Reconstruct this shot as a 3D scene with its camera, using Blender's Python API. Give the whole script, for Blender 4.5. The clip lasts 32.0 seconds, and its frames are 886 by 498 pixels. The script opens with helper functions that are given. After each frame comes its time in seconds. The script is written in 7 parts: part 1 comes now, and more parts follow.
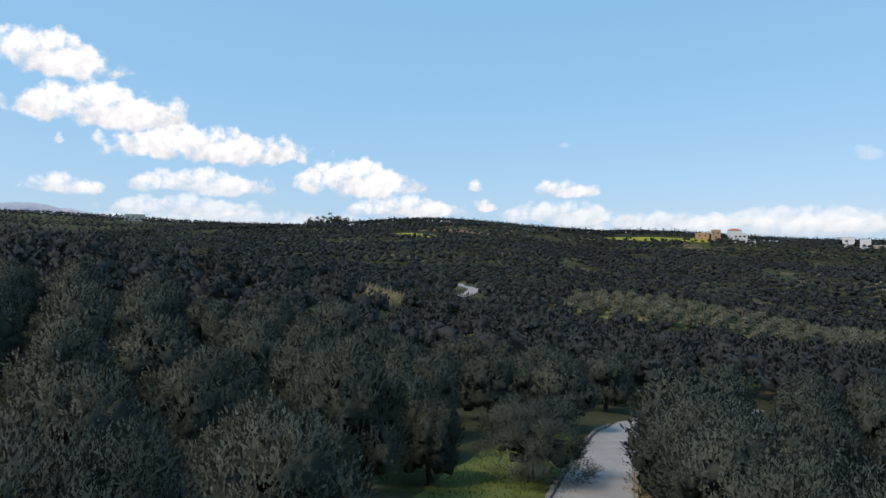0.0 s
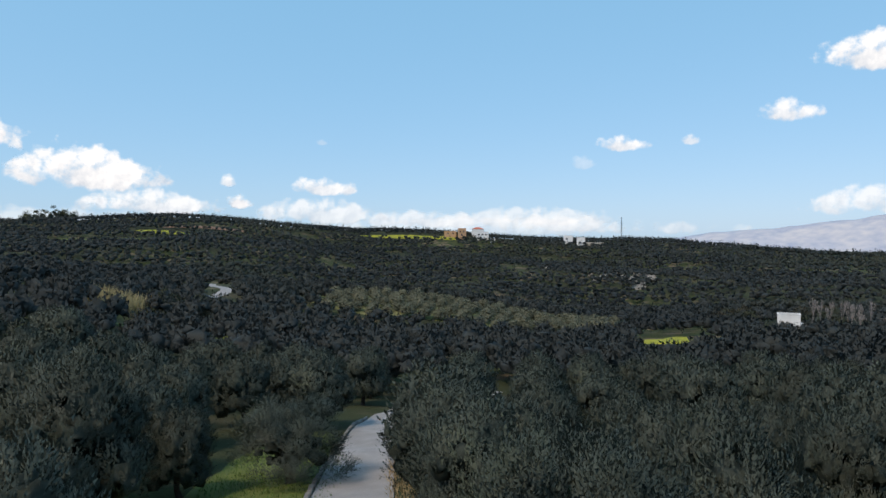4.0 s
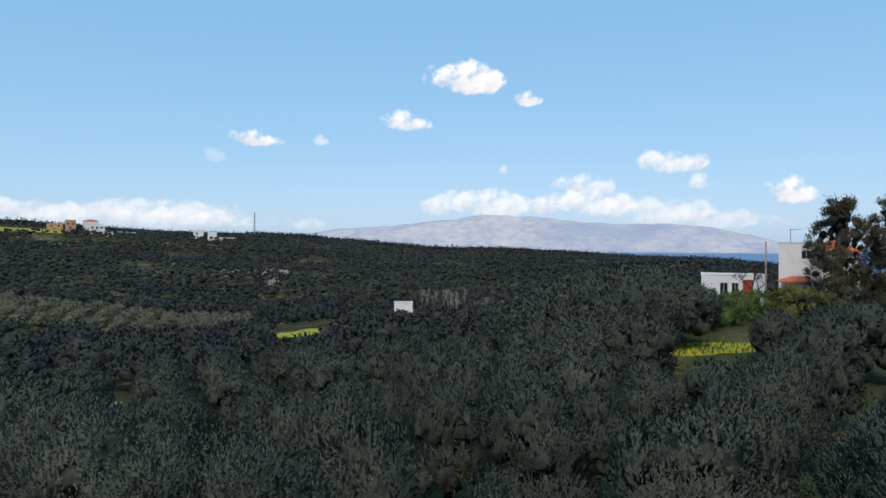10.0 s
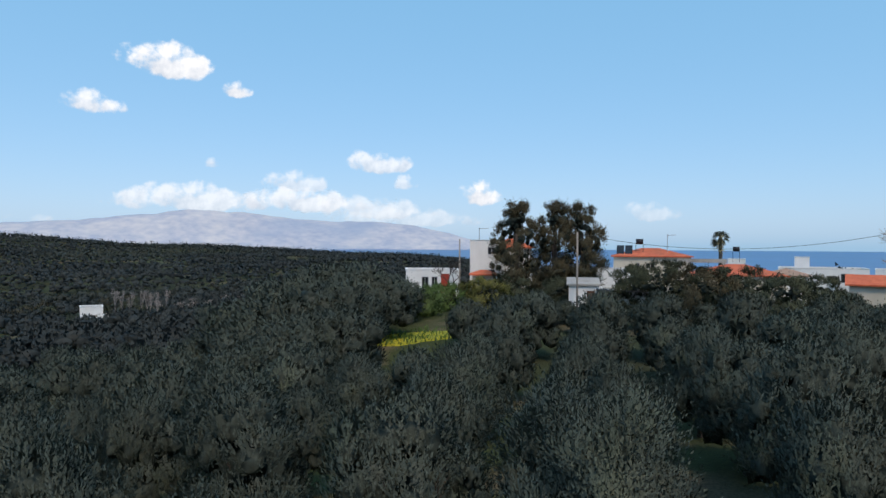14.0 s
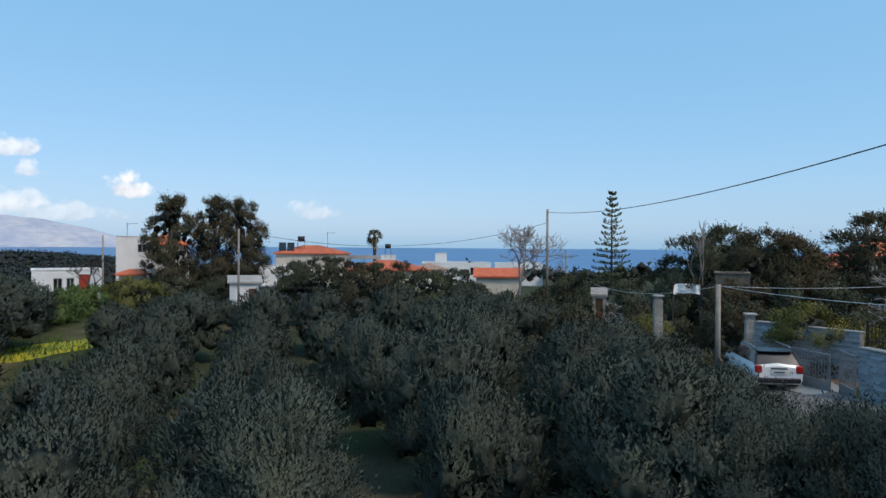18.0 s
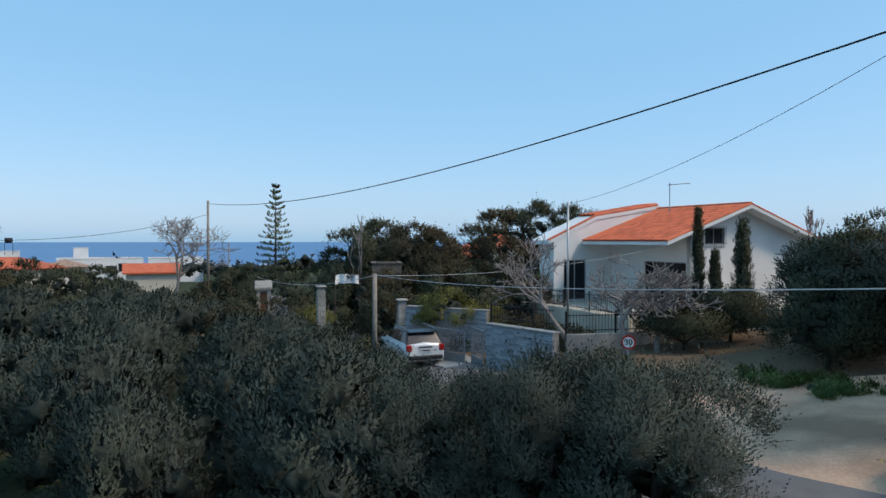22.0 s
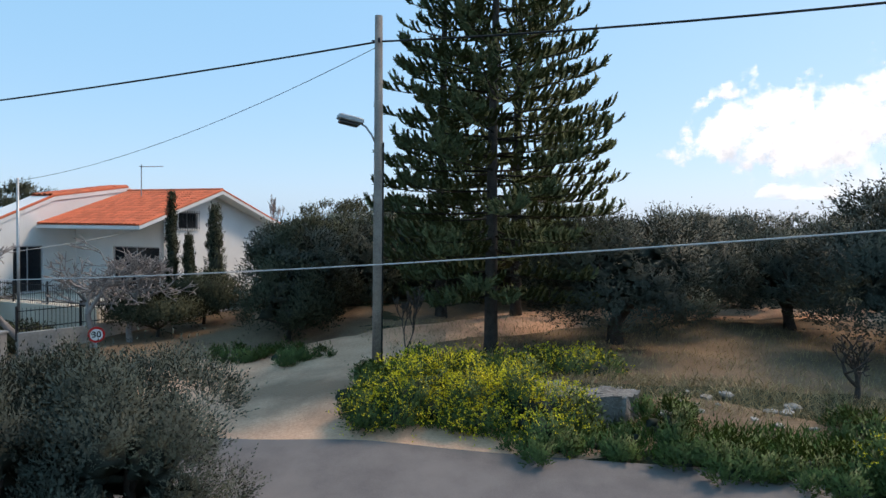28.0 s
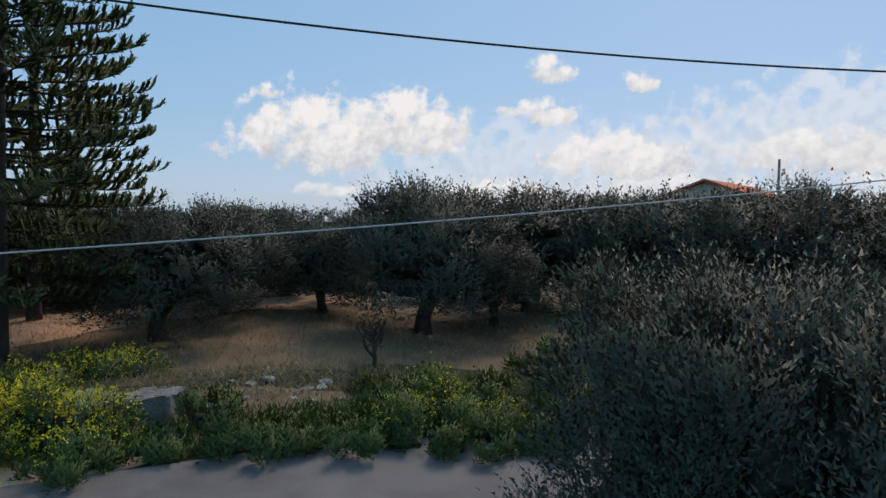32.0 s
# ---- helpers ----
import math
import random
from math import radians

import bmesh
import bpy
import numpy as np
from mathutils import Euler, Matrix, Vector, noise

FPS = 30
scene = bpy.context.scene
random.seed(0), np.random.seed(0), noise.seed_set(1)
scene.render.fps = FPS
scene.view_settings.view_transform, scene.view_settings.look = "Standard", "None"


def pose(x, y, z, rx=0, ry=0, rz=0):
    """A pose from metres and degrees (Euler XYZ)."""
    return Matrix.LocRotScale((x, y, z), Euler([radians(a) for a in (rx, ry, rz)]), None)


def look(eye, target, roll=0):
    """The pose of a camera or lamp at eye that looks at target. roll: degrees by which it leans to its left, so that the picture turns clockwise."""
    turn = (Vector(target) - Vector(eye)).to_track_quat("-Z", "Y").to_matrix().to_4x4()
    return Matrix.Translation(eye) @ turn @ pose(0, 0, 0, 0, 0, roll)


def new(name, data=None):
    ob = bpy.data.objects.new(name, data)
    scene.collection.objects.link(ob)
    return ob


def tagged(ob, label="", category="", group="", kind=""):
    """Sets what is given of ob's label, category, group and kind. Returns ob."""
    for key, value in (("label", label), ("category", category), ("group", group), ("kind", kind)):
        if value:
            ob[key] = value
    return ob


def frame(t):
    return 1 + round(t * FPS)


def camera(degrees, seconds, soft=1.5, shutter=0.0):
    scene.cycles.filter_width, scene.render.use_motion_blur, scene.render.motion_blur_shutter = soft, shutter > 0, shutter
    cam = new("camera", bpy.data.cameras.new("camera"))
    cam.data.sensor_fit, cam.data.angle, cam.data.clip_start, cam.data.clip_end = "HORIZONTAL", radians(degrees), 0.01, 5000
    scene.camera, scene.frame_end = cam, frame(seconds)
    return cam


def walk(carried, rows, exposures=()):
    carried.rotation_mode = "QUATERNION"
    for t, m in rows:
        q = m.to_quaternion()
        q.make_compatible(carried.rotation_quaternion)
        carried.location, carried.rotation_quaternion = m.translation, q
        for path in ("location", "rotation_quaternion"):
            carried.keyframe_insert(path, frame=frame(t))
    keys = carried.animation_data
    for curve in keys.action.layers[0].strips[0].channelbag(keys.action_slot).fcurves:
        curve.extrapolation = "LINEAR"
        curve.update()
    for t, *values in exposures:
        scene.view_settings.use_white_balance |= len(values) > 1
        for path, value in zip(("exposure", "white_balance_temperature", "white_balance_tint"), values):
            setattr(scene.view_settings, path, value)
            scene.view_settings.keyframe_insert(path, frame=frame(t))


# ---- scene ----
# camera: a drone that hovers nine metres over the lane and turns on the spot
cam = camera(68.0, 32.0)
EYE = 9.0
TURN = [
    (0, 0.00, 0.15, -0.59), (0.5, -2.61, 0.14, -0.57), (1, -5.23, 0.13, -0.53), (1.5, -7.82, 0.12, -0.48), (2, -10.39, 0.12, -0.42), 
    (2.5, -13.00, 0.11, -0.36), (3, -15.64, 0.11, -0.32), (3.5, -18.30, 0.11, -0.30), (5.5, -28.64, 0.06, -0.30), (6, -31.30, 0.05, -0.33), 
    (6.5, -33.93, 0.04, -0.37), (7, -36.57, 0.02, -0.42), (7.5, -39.17, -0.00, -0.44), (8, -41.84, -0.04, -0.44), (8.5, -44.49, -0.08, -0.42), 
    (9, -47.11, -0.10, -0.39), (9.5, -49.52, -0.12, -0.36), (10, -52.12, -0.14, -0.33), (10.5, -54.68, -0.16, -0.30), (11, -57.30, -0.19, -0.29), 
    (11.5, -59.92, -0.21, -0.29), (12, -62.63, -0.23, -0.29), (12.5, -65.99, -0.25, -0.27), (13, -69.61, -0.27, -0.26), (13.5, -73.23, -0.27, -0.28), 
    (14, -76.84, -0.27, -0.31), (14.5, -80.47, -0.26, -0.32), (16.5, -94.85, -0.30, -0.30), (17, -98.45, -0.31, -0.32), (17.5, -102.06, -0.32, -0.35), 
    (18, -105.68, -0.34, -0.38), (18.5, -109.29, -0.37, -0.40), (19, -112.90, -0.41, -0.39), (19.5, -116.49, -0.47, -0.36), (20, -120.09, -0.54, -0.29), 
    (20.5, -123.65, -0.63, -0.21), (21, -127.18, -0.72, -0.13), (21.5, -130.74, -0.79, -0.09), (22, -134.38, -0.86, -0.06), (22.5, -138.08, -0.92, -0.05), 
    (23, -141.78, -0.98, -0.10), (23.5, -145.35, -1.05, -0.23), (24, -149.05, -1.13, -0.33), (24.5, -152.70, -1.21, -0.35), (25, -156.30, -1.29, -0.34), 
    (25.5, -159.90, -1.37, -0.34), (26, -163.50, -1.44, -0.37), (26.5, -166.99, -1.49, -0.39), (28.5, -181.62, -1.92, -0.81), (29, -185.04, -1.95, -0.85), 
    (29.5, -188.50, -1.97, -0.94), (30, -192.30, -1.96, -1.05), (30.5, -198.08, -1.94, -1.16), (31, -204.02, -1.88, -1.27), (31.5, -210.27, -1.87, -1.31), 
    (32, -216.33, -1.85, -1.36),
]
walk(cam, [(t, pose(0, 0, EYE, 90 + pitch, roll, yaw)) for t, yaw, pitch, roll in TURN],
     exposures=[(0, 0.06, 7000, 14), (6, 0.05, 6980, 12), (11, 0.02, 6750, 12), (17, 0.0, 6620, 11), (20, 0.08, 6650, 11), (24, 0.16, 6950, 13), (27, 0.32, 7250, 16), (30, 0.18, 7250, 15), (32, -0.28, 6950, 13)])

# ---- world and sun ----
SUN_AZ, SUN_EL = -243.0, 52.0      # turn from the y axis to the left, and height, in degrees
world = bpy.data.worlds.new("sky")
scene.world = world
world.use_nodes = True
wn, wl = world.node_tree.nodes, world.node_tree.links
sky = wn.new("ShaderNodeTexSky")
sky.sky_type = "NISHITA"
sky.sun_disc = False
sky.sun_elevation = radians(SUN_EL)
sky.sun_rotation = radians(-SUN_AZ)
sky.air_density, sky.dust_density, sky.ozone_density, sky.altitude = 1.0, 1.0, 1.6, 100
tint = wn.new("ShaderNodeMix")
tint.data_type, tint.blend_type = "RGBA", "MULTIPLY"
tint.inputs[0].default_value = 1.0
tint.inputs[7].default_value = (0.136, 0.102, 0.102, 1)
wl.new(sky.outputs[0], tint.inputs[6])
haze = wn.new("ShaderNodeMix")
haze.data_type = "RGBA"
haze.inputs[0].default_value = 0.5
haze.inputs[7].default_value = (0.255, 0.77, 1.23, 1)
wl.new(tint.outputs[2], haze.inputs[6])
wl.new(haze.outputs[2], wn["Background"].inputs[0])
wn["Background"].inputs[1].default_value = 1.0

sun_data = bpy.data.lights.new("sun", "SUN")
sun_data.energy, sun_data.angle, sun_data.color = 2.15, radians(12.0), (1.0, 0.86, 0.7)
sun = new("sun", sun_data)
sd = Vector((-math.sin(radians(SUN_AZ)) * math.cos(radians(SUN_EL)), math.cos(radians(SUN_AZ)) * math.cos(radians(SUN_EL)), math.sin(radians(SUN_EL))))
sun.matrix_world = look(sd * 300, (0, 0, 0))


# ---- helpers of this place ----
def at(az, d):
    return -math.sin(radians(az)) * d, math.cos(radians(az)) * d


def up(d, el):
    return EYE + d * math.tan(radians(el))


class Shape:
    """Collects vertices and faces of one part."""

    def __init__(self):
        self.v, self.f, self.m = [], [], []

    def add(self, verts, faces, mi=0):
        o = len(self.v)
        self.v.extend(tuple(p) for p in verts)
        self.f.extend(tuple(i + o for i in q) for q in faces)
        self.m.extend([mi] * len(faces))
        return self

    def box(self, x0, y0, z0, x1, y1, z1, mi=0, bevel=0.0):
        b = bevel
        if b <= 0:
            vs = [(x0, y0, z0), (x1, y0, z0), (x1, y1, z0), (x0, y1, z0), (x0, y0, z1), (x1, y0, z1), (x1, y1, z1), (x0, y1, z1)]
            return self.add(vs, [(0, 3, 2, 1), (4, 5, 6, 7), (0, 1, 5, 4), (1, 2, 6, 5), (2, 3, 7, 6), (3, 0, 4, 7)], mi)
        rings = [(b, z0), (0, z0 + b), (0, z1 - b), (b, z1)]
        vs = []
        for inset, z in rings:
            for cx, cy, sx, sy in ((x0, y0, 1, 1), (x1, y0, -1, 1), (x1, y1, -1, -1), (x0, y1, 1, -1)):
                vs.append((cx + sx * (inset + b * 0.7), cy + sy * inset, z))
                vs.append((cx + sx * inset, cy + sy * (inset + b * 0.7), z))
        order = [1, 0, 2, 3, 5, 4, 6, 7]
        fs = []
        for r in range(3):
            for i in range(8):
                a, c = order[i], order[(i + 1) % 8]
                fs.append((r * 8 + a, r * 8 + c, r * 8 + 8 + c, r * 8 + 8 + a))
        fs.append(tuple(order[::-1]))
        fs.append(tuple(24 + i for i in order))
        return self.add(vs, fs, mi)

    def tube(self, pts, radii, n=8, mi=0, caps=True):
        """A round bar along points, with a radius at each."""
        pts = [Vector(p) for p in pts]
        vs, fs = [], []
        for i, p in enumerate(pts):
            d = (pts[min(i + 1, len(pts) - 1)] - pts[max(i - 1, 0)])
            d = d.normalized() if d.length > 1e-9 else Vector((0, 0, 1))
            a = d.cross(Vector((0, 0, 1)) if abs(d.z) < 0.95 else Vector((1, 0, 0))).normalized()
            b = d.cross(a)
            r = radii[i] if isinstance(radii, (list, tuple)) else radii
            for k in range(n):
                t = 2 * math.pi * k / n
                vs.append(p + a * (r * math.cos(t)) + b * (r * math.sin(t)))
        for i in range(len(pts) - 1):
            for k in range(n):
                k2 = (k + 1) % n
                fs.append((i * n + k, i * n + n + k, i * n + n + k2, i * n + k2))
        if caps:
            fs.append(tuple(range(n)))
            fs.append(tuple(range(len(vs) - n, len(vs)))[::-1])
        return self.add(vs, fs, mi)

    def prism(self, outline, z0, z1, mi=0):
        n = len(outline)
        vs = [(x, y, z0) for x, y in outline] + [(x, y, z1) for x, y in outline]
        fs = [(i, (i + 1) % n, n + (i + 1) % n, n + i) for i in range(n)] + [tuple(range(n))[::-1], tuple(range(n, 2 * n))]
        return self.add(vs, fs, mi)

    def moved(self, m):
        self.v = [tuple(m @ Vector(p)) for p in self.v]
        return self

    def mesh(self, name, *mats, smooth=False):
        me = bpy.data.meshes.new(name)
        me.from_pydata(self.v, [], self.f)
        for m in mats:
            me.materials.append(m)
        if len(mats) > 1:
            me.polygons.foreach_set("material_index", self.m)
        if smooth:
            me.polygons.foreach_set("use_smooth", [True] * len(self.f))
        me.update()
        return me


def part(name, shape, material, parent, label="", smooth=False):
    mats = material if isinstance(material, (list, tuple)) else (material,)
    me = shape if isinstance(shape, bpy.types.Mesh) else shape.mesh(name, *mats, smooth=smooth)
    ob = new(name, me)
    ob.parent = parent
    if label:
        ob["label"] = label
    return ob


def thing(name, m, label, category, group="", kind=""):
    ob = new(name)
    ob.empty_display_size = 0.2
    ob.matrix_world = m
    return tagged(ob, label, category, group, kind)


def solid(name, shape, material, label, category, group="", kind="", m=None, smooth=False):
    mats = material if isinstance(material, (list, tuple)) else (material,)
    ob = new(name, shape if isinstance(shape, bpy.types.Mesh) else shape.mesh(name, *mats, smooth=smooth))
    if m is not None:
        ob.matrix_world = m
    return tagged(ob, label, category, group, kind)


def soup(name, verts, quads, material, tris=None, normals=None):
    """A mesh from arrays of vertices, of quads and of triangles, with soft normals where given."""
    me = bpy.data.meshes.new(name)
    verts, quads = np.asarray(verts, np.float32), np.asarray(quads, np.int32).reshape(-1, 4)
    tris = np.zeros((0, 3), np.int32) if tris is None else np.asarray(tris, np.int32)
    loops = np.concatenate([quads.ravel(), tris.ravel()])
    starts = np.concatenate([np.arange(len(quads)) * 4, len(quads) * 4 + np.arange(len(tris)) * 3]).astype(np.int32)
    me.vertices.add(len(verts))
    me.vertices.foreach_set("co", verts.ravel())
    me.loops.add(len(loops))
    me.loops.foreach_set("vertex_index", loops)
    me.polygons.add(len(starts))
    me.polygons.foreach_set("loop_start", starts)
    me.polygons.foreach_set("use_smooth", np.full(len(starts), normals is not None))
    me.update(calc_edges=True)
    me.materials.append(material)
    if normals is not None:
        me.normals_split_custom_set_from_vertices(np.asarray(normals, np.float32))
    return me


# ---- materials ----
def surface(name, c1, c2, scale=4.0, rough=0.85, bump=0.3, fine=None, c3=None, stain=0.6, metal=0.0, rand=0.0, island=0.0, spec=0.3, bump_dist=0.02, leaf=0.0):
    """Two colours mixed by coarse and fine noise, a third in stains; rand varies it from object to object, island from leaf to leaf; leaf lets light through."""
    m = bpy.data.materials.new(name)
    m.use_nodes = True
    n, l = m.node_tree.nodes, m.node_tree.links
    b = n["Principled BSDF"]
    b.inputs["Roughness"].default_value = rough
    b.inputs["Metallic"].default_value = metal
    b.inputs["Specular IOR Level"].default_value = spec
    co = n.new("ShaderNodeTexCoord")
    big = n.new("ShaderNodeTexNoise")
    big.inputs["Scale"].default_value = scale
    big.inputs["Detail"].default_value = 5
    small = n.new("ShaderNodeTexNoise")
    small.inputs["Scale"].default_value = fine or scale * 11
    small.inputs["Detail"].default_value = 4
    l.new(co.outputs["Object"], big.inputs["Vector"])
    l.new(co.outputs["Object"], small.inputs["Vector"])
    add = n.new("ShaderNodeMath")
    add.operation = "MULTIPLY_ADD"
    l.new(small.outputs[0], add.inputs[0])
    add.inputs[1].default_value = 0.5
    half = n.new("ShaderNodeMath")
    half.operation = "MULTIPLY"
    half.inputs[1].default_value = 0.5
    l.new(big.outputs[0], half.inputs[0])
    l.new(half.outputs[0], add.inputs[2])
    ramp = n.new("ShaderNodeMapRange")
    ramp.inputs[1].default_value, ramp.inputs[2].default_value = 0.36, 0.64
    l.new(add.outputs[0], ramp.inputs[0])
    mix = n.new("ShaderNodeMix")
    mix.data_type = "RGBA"
    l.new(ramp.outputs[0], mix.inputs[0])
    mix.inputs[6].default_value, mix.inputs[7].default_value = (*c1, 1), (*c2, 1)
    out = mix.outputs[2]
    if c3:
        st = n.new("ShaderNodeTexNoise")
        st.inputs["Scale"].default_value = scale * 0.37
        st.inputs["Detail"].default_value = 6
        l.new(co.outputs["Object"], st.inputs["Vector"])
        r2 = n.new("ShaderNodeMapRange")
        r2.inputs[1].default_value, r2.inputs[2].default_value = 0.5, 0.66
        r2.inputs[4].default_value = stain
        l.new(st.outputs[0], r2.inputs[0])
        mx = n.new("ShaderNodeMix")
        mx.data_type = "RGBA"
        l.new(r2.outputs[0], mx.inputs[0])
        l.new(out, mx.inputs[6])
        mx.inputs[7].default_value = (*c3, 1)
        out = mx.outputs[2]
    for amount, kind in ((rand, "ShaderNodeObjectInfo"), (island, "ShaderNodeNewGeometry")):
        if amount:
            info = n.new(kind)
            sock = info.outputs["Random"] if kind == "ShaderNodeObjectInfo" else info.outputs["Random Per Island"]
            mr = n.new("ShaderNodeMapRange")
            mr.inputs[3].default_value, mr.inputs[4].default_value = 1 - amount, 1 + amount
            l.new(sock, mr.inputs[0])
            hs = n.new("ShaderNodeHueSaturation")
            l.new(mr.outputs[0], hs.inputs["Value"])
            l.new(out, hs.inputs["Color"])
            out = hs.outputs[0]
    l.new(out, b.inputs["Base Color"])
    if bump:
        bp = n.new("ShaderNodeBump")
        bp.inputs["Strength"].default_value = bump
        bp.inputs["Distance"].default_value = bump_dist
        l.new(add.outputs[0], bp.inputs["Height"])
        l.new(bp.outputs[0], b.inputs["Normal"])
    if leaf:
        tr = n.new("ShaderNodeBsdfTranslucent")
        ms = n.new("ShaderNodeMixShader")
        ms.inputs[0].default_value = leaf
        l.new(out, tr.inputs[0])
        l.new(b.outputs[0], ms.inputs[1])
        l.new(tr.outputs[0], ms.inputs[2])
        l.new(ms.outputs[0], n["Material Output"].inputs[0])
    return m


def plain(name, c, rough=0.5, metal=0.0):
    return surface(name, tuple(x * 0.9 for x in c), tuple(min(1, x * 1.08) for x in c), 6, rough, 0.05, metal=metal)


M_OLIVE = surface("olive_leaves", (0.043, 0.054, 0.044), (0.088, 0.106, 0.086), 1.3, 0.5, 0, c3=(0.11, 0.128, 0.074), stain=0.45, rand=0.16, island=0.15, spec=0.12, leaf=0.16)
# darker, bluer copy of the olive leaves: distance haze put into the colour
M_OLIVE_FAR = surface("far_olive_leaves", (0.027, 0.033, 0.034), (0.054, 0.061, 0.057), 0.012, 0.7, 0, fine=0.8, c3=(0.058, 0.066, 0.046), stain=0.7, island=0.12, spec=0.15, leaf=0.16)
# lit copy of the olive leaves: sunshine on the terrace put into the colour
M_OLIVE_SUNLIT = surface("sunlit_olive_leaves", (0.12, 0.128, 0.088), (0.205, 0.207, 0.145), 1.3, 0.5, 0, rand=0.12, island=0.16, spec=0.12, leaf=0.16)
# the shade inside crowns, put into a dark core colour
M_INNER = surface("crown_shade_cores", (0.03, 0.037, 0.03), (0.06, 0.07, 0.058), 6, 0.95, 0, spec=0.05)
M_BARK = surface("olive_bark", (0.035, 0.029, 0.025), (0.085, 0.07, 0.06), 5, 0.95, 0.8, bump_dist=0.04)
M_BARE = surface("bare_grey_twigs", (0.2, 0.17, 0.16), (0.33, 0.3, 0.285), 4, 0.9, 0.2, rand=0.1)
M_PINE = surface("pine_needles", (0.06, 0.08, 0.038), (0.14, 0.16, 0.072), 0.9, 0.7, 0, island=0.3, spec=0.1, leaf=0.16)
M_DARKLEAF = surface("dark_evergreen_leaves", (0.038, 0.046, 0.03), (0.085, 0.094, 0.058), 0.8, 0.7, 0, island=0.4, rand=0.15, spec=0.1, leaf=0.16)
M_BROWNLEAF = surface("wind_burnt_leaves", (0.045, 0.043, 0.027), (0.105, 0.09, 0.055), 0.7, 0.8, 0, island=0.4, rand=0.15, spec=0.1, leaf=0.16)
M_GREENLEAF = surface("fresh_green_leaves", (0.045, 0.085, 0.02), (0.1, 0.155, 0.04), 1.1, 0.6, 0, island=0.35, rand=0.1, leaf=0.16)
M_YGREEN = surface("yellow_green_leaves", (0.075, 0.085, 0.02), (0.18, 0.165, 0.04), 1.1, 0.6, 0, island=0.35, leaf=0.16)
M_PETAL = surface("yellow_petals", (0.7, 0.58, 0.02), (0.85, 0.74, 0.05), 3, 0.7, 0, island=0.2, leaf=0.16)
M_REED = surface("dry_reeds", (0.36, 0.29, 0.14), (0.52, 0.43, 0.24), 2, 0.9, 0, island=0.3, leaf=0.16)
M_ASPHALT = surface("worn_asphalt", (0.12, 0.108, 0.106), (0.19, 0.172, 0.165), 1.4, 0.9, 0.25, fine=60, c3=(0.21, 0.19, 0.18), stain=0.7)
M_CONCRETE = surface("pale_concrete", (0.26, 0.245, 0.24), (0.37, 0.35, 0.34), 0.9, 0.9, 0.25, fine=40, c3=(0.24, 0.22, 0.2), stain=0.6)
M_DIRT = surface("trodden_pale_earth", (0.52, 0.3, 0.195), (0.7, 0.45, 0.305), 0.9, 0.95, 0.6, fine=14, c3=(0.25, 0.16, 0.105), stain=0.85, bump_dist=0.09)
M_WHITE = surface("white_render", (0.68, 0.68, 0.67), (0.8, 0.8, 0.79), 0.7, 0.9, 0.12, fine=30, c3=(0.58, 0.57, 0.55), stain=0.35)
M_CREAM = surface("cream_render", (0.5, 0.45, 0.37), (0.62, 0.57, 0.48), 0.6, 0.9, 0.15, fine=30, c3=(0.4, 0.35, 0.28), stain=0.4)
M_GREYWALL = surface("weathered_grey_render", (0.3, 0.28, 0.26), (0.44, 0.42, 0.39), 0.8, 0.95, 0.3, c3=(0.2, 0.17, 0.15), stain=0.6)
M_TILE = surface("orange_clay_tile", (0.5, 0.105, 0.05), (0.68, 0.18, 0.085), 1.6, 0.85, 0.3, rand=0.18, c3=(0.3, 0.11, 0.06), stain=0.4)
M_STONE = surface("grey_field_stone", (0.22, 0.2, 0.18), (0.42, 0.4, 0.36), 2, 0.95, 0.7, rand=0.2, bump_dist=0.05)
M_RUBBLE = surface("brown_rubble_stone", (0.085, 0.072, 0.06), (0.18, 0.155, 0.13), 3, 0.95, 0.7, bump_dist=0.05)
M_SLATE = surface("blue_grey_slate", (0.2, 0.225, 0.25), (0.36, 0.39, 0.42), 3, 0.8, 0.4, rand=0.3)
M_MORTAR = surface("grey_mortar", (0.2, 0.2, 0.2), (0.3, 0.3, 0.29), 5, 0.95, 0.4)
M_WOODPOLE = surface("weathered_pole_wood", (0.2, 0.17, 0.15), (0.36, 0.32, 0.28), 1.8, 0.9, 0.4, fine=30)
M_IRON = surface("black_iron", (0.02, 0.02, 0.022), (0.045, 0.045, 0.05), 8, 0.5, 0.1, metal=0.3)
M_GALV = surface("galvanised_steel", (0.3, 0.32, 0.33), (0.44, 0.46, 0.47), 5, 0.45, 0.1, metal=0.7)
M_CABLE = plain("black_cable", (0.02, 0.02, 0.02), 0.6)
M_CABLE_W = plain("pale_cable", (0.55, 0.55, 0.55), 0.6)
M_DARKGLASS = surface("dark_window_glass", (0.012, 0.014, 0.018), (0.025, 0.028, 0.033), 1, 0.12, 0, spec=0.5)
M_SEA = surface("sea_water", (0.012, 0.085, 0.24), (0.018, 0.115, 0.3), 0.002, 0.35, 0.3, fine=0.05, spec=0.4, bump_dist=1.0)
# haze, and ridge shadows as darker stains, painted into the mountains' base colour
M_FARHILL = surface("haze_painted_mountain", (0.36, 0.39, 0.48), (0.58, 0.55, 0.55), 0.0045, 1.0, 0, fine=0.02, c3=(0.31, 0.37, 0.48), stain=0.75, spec=0)

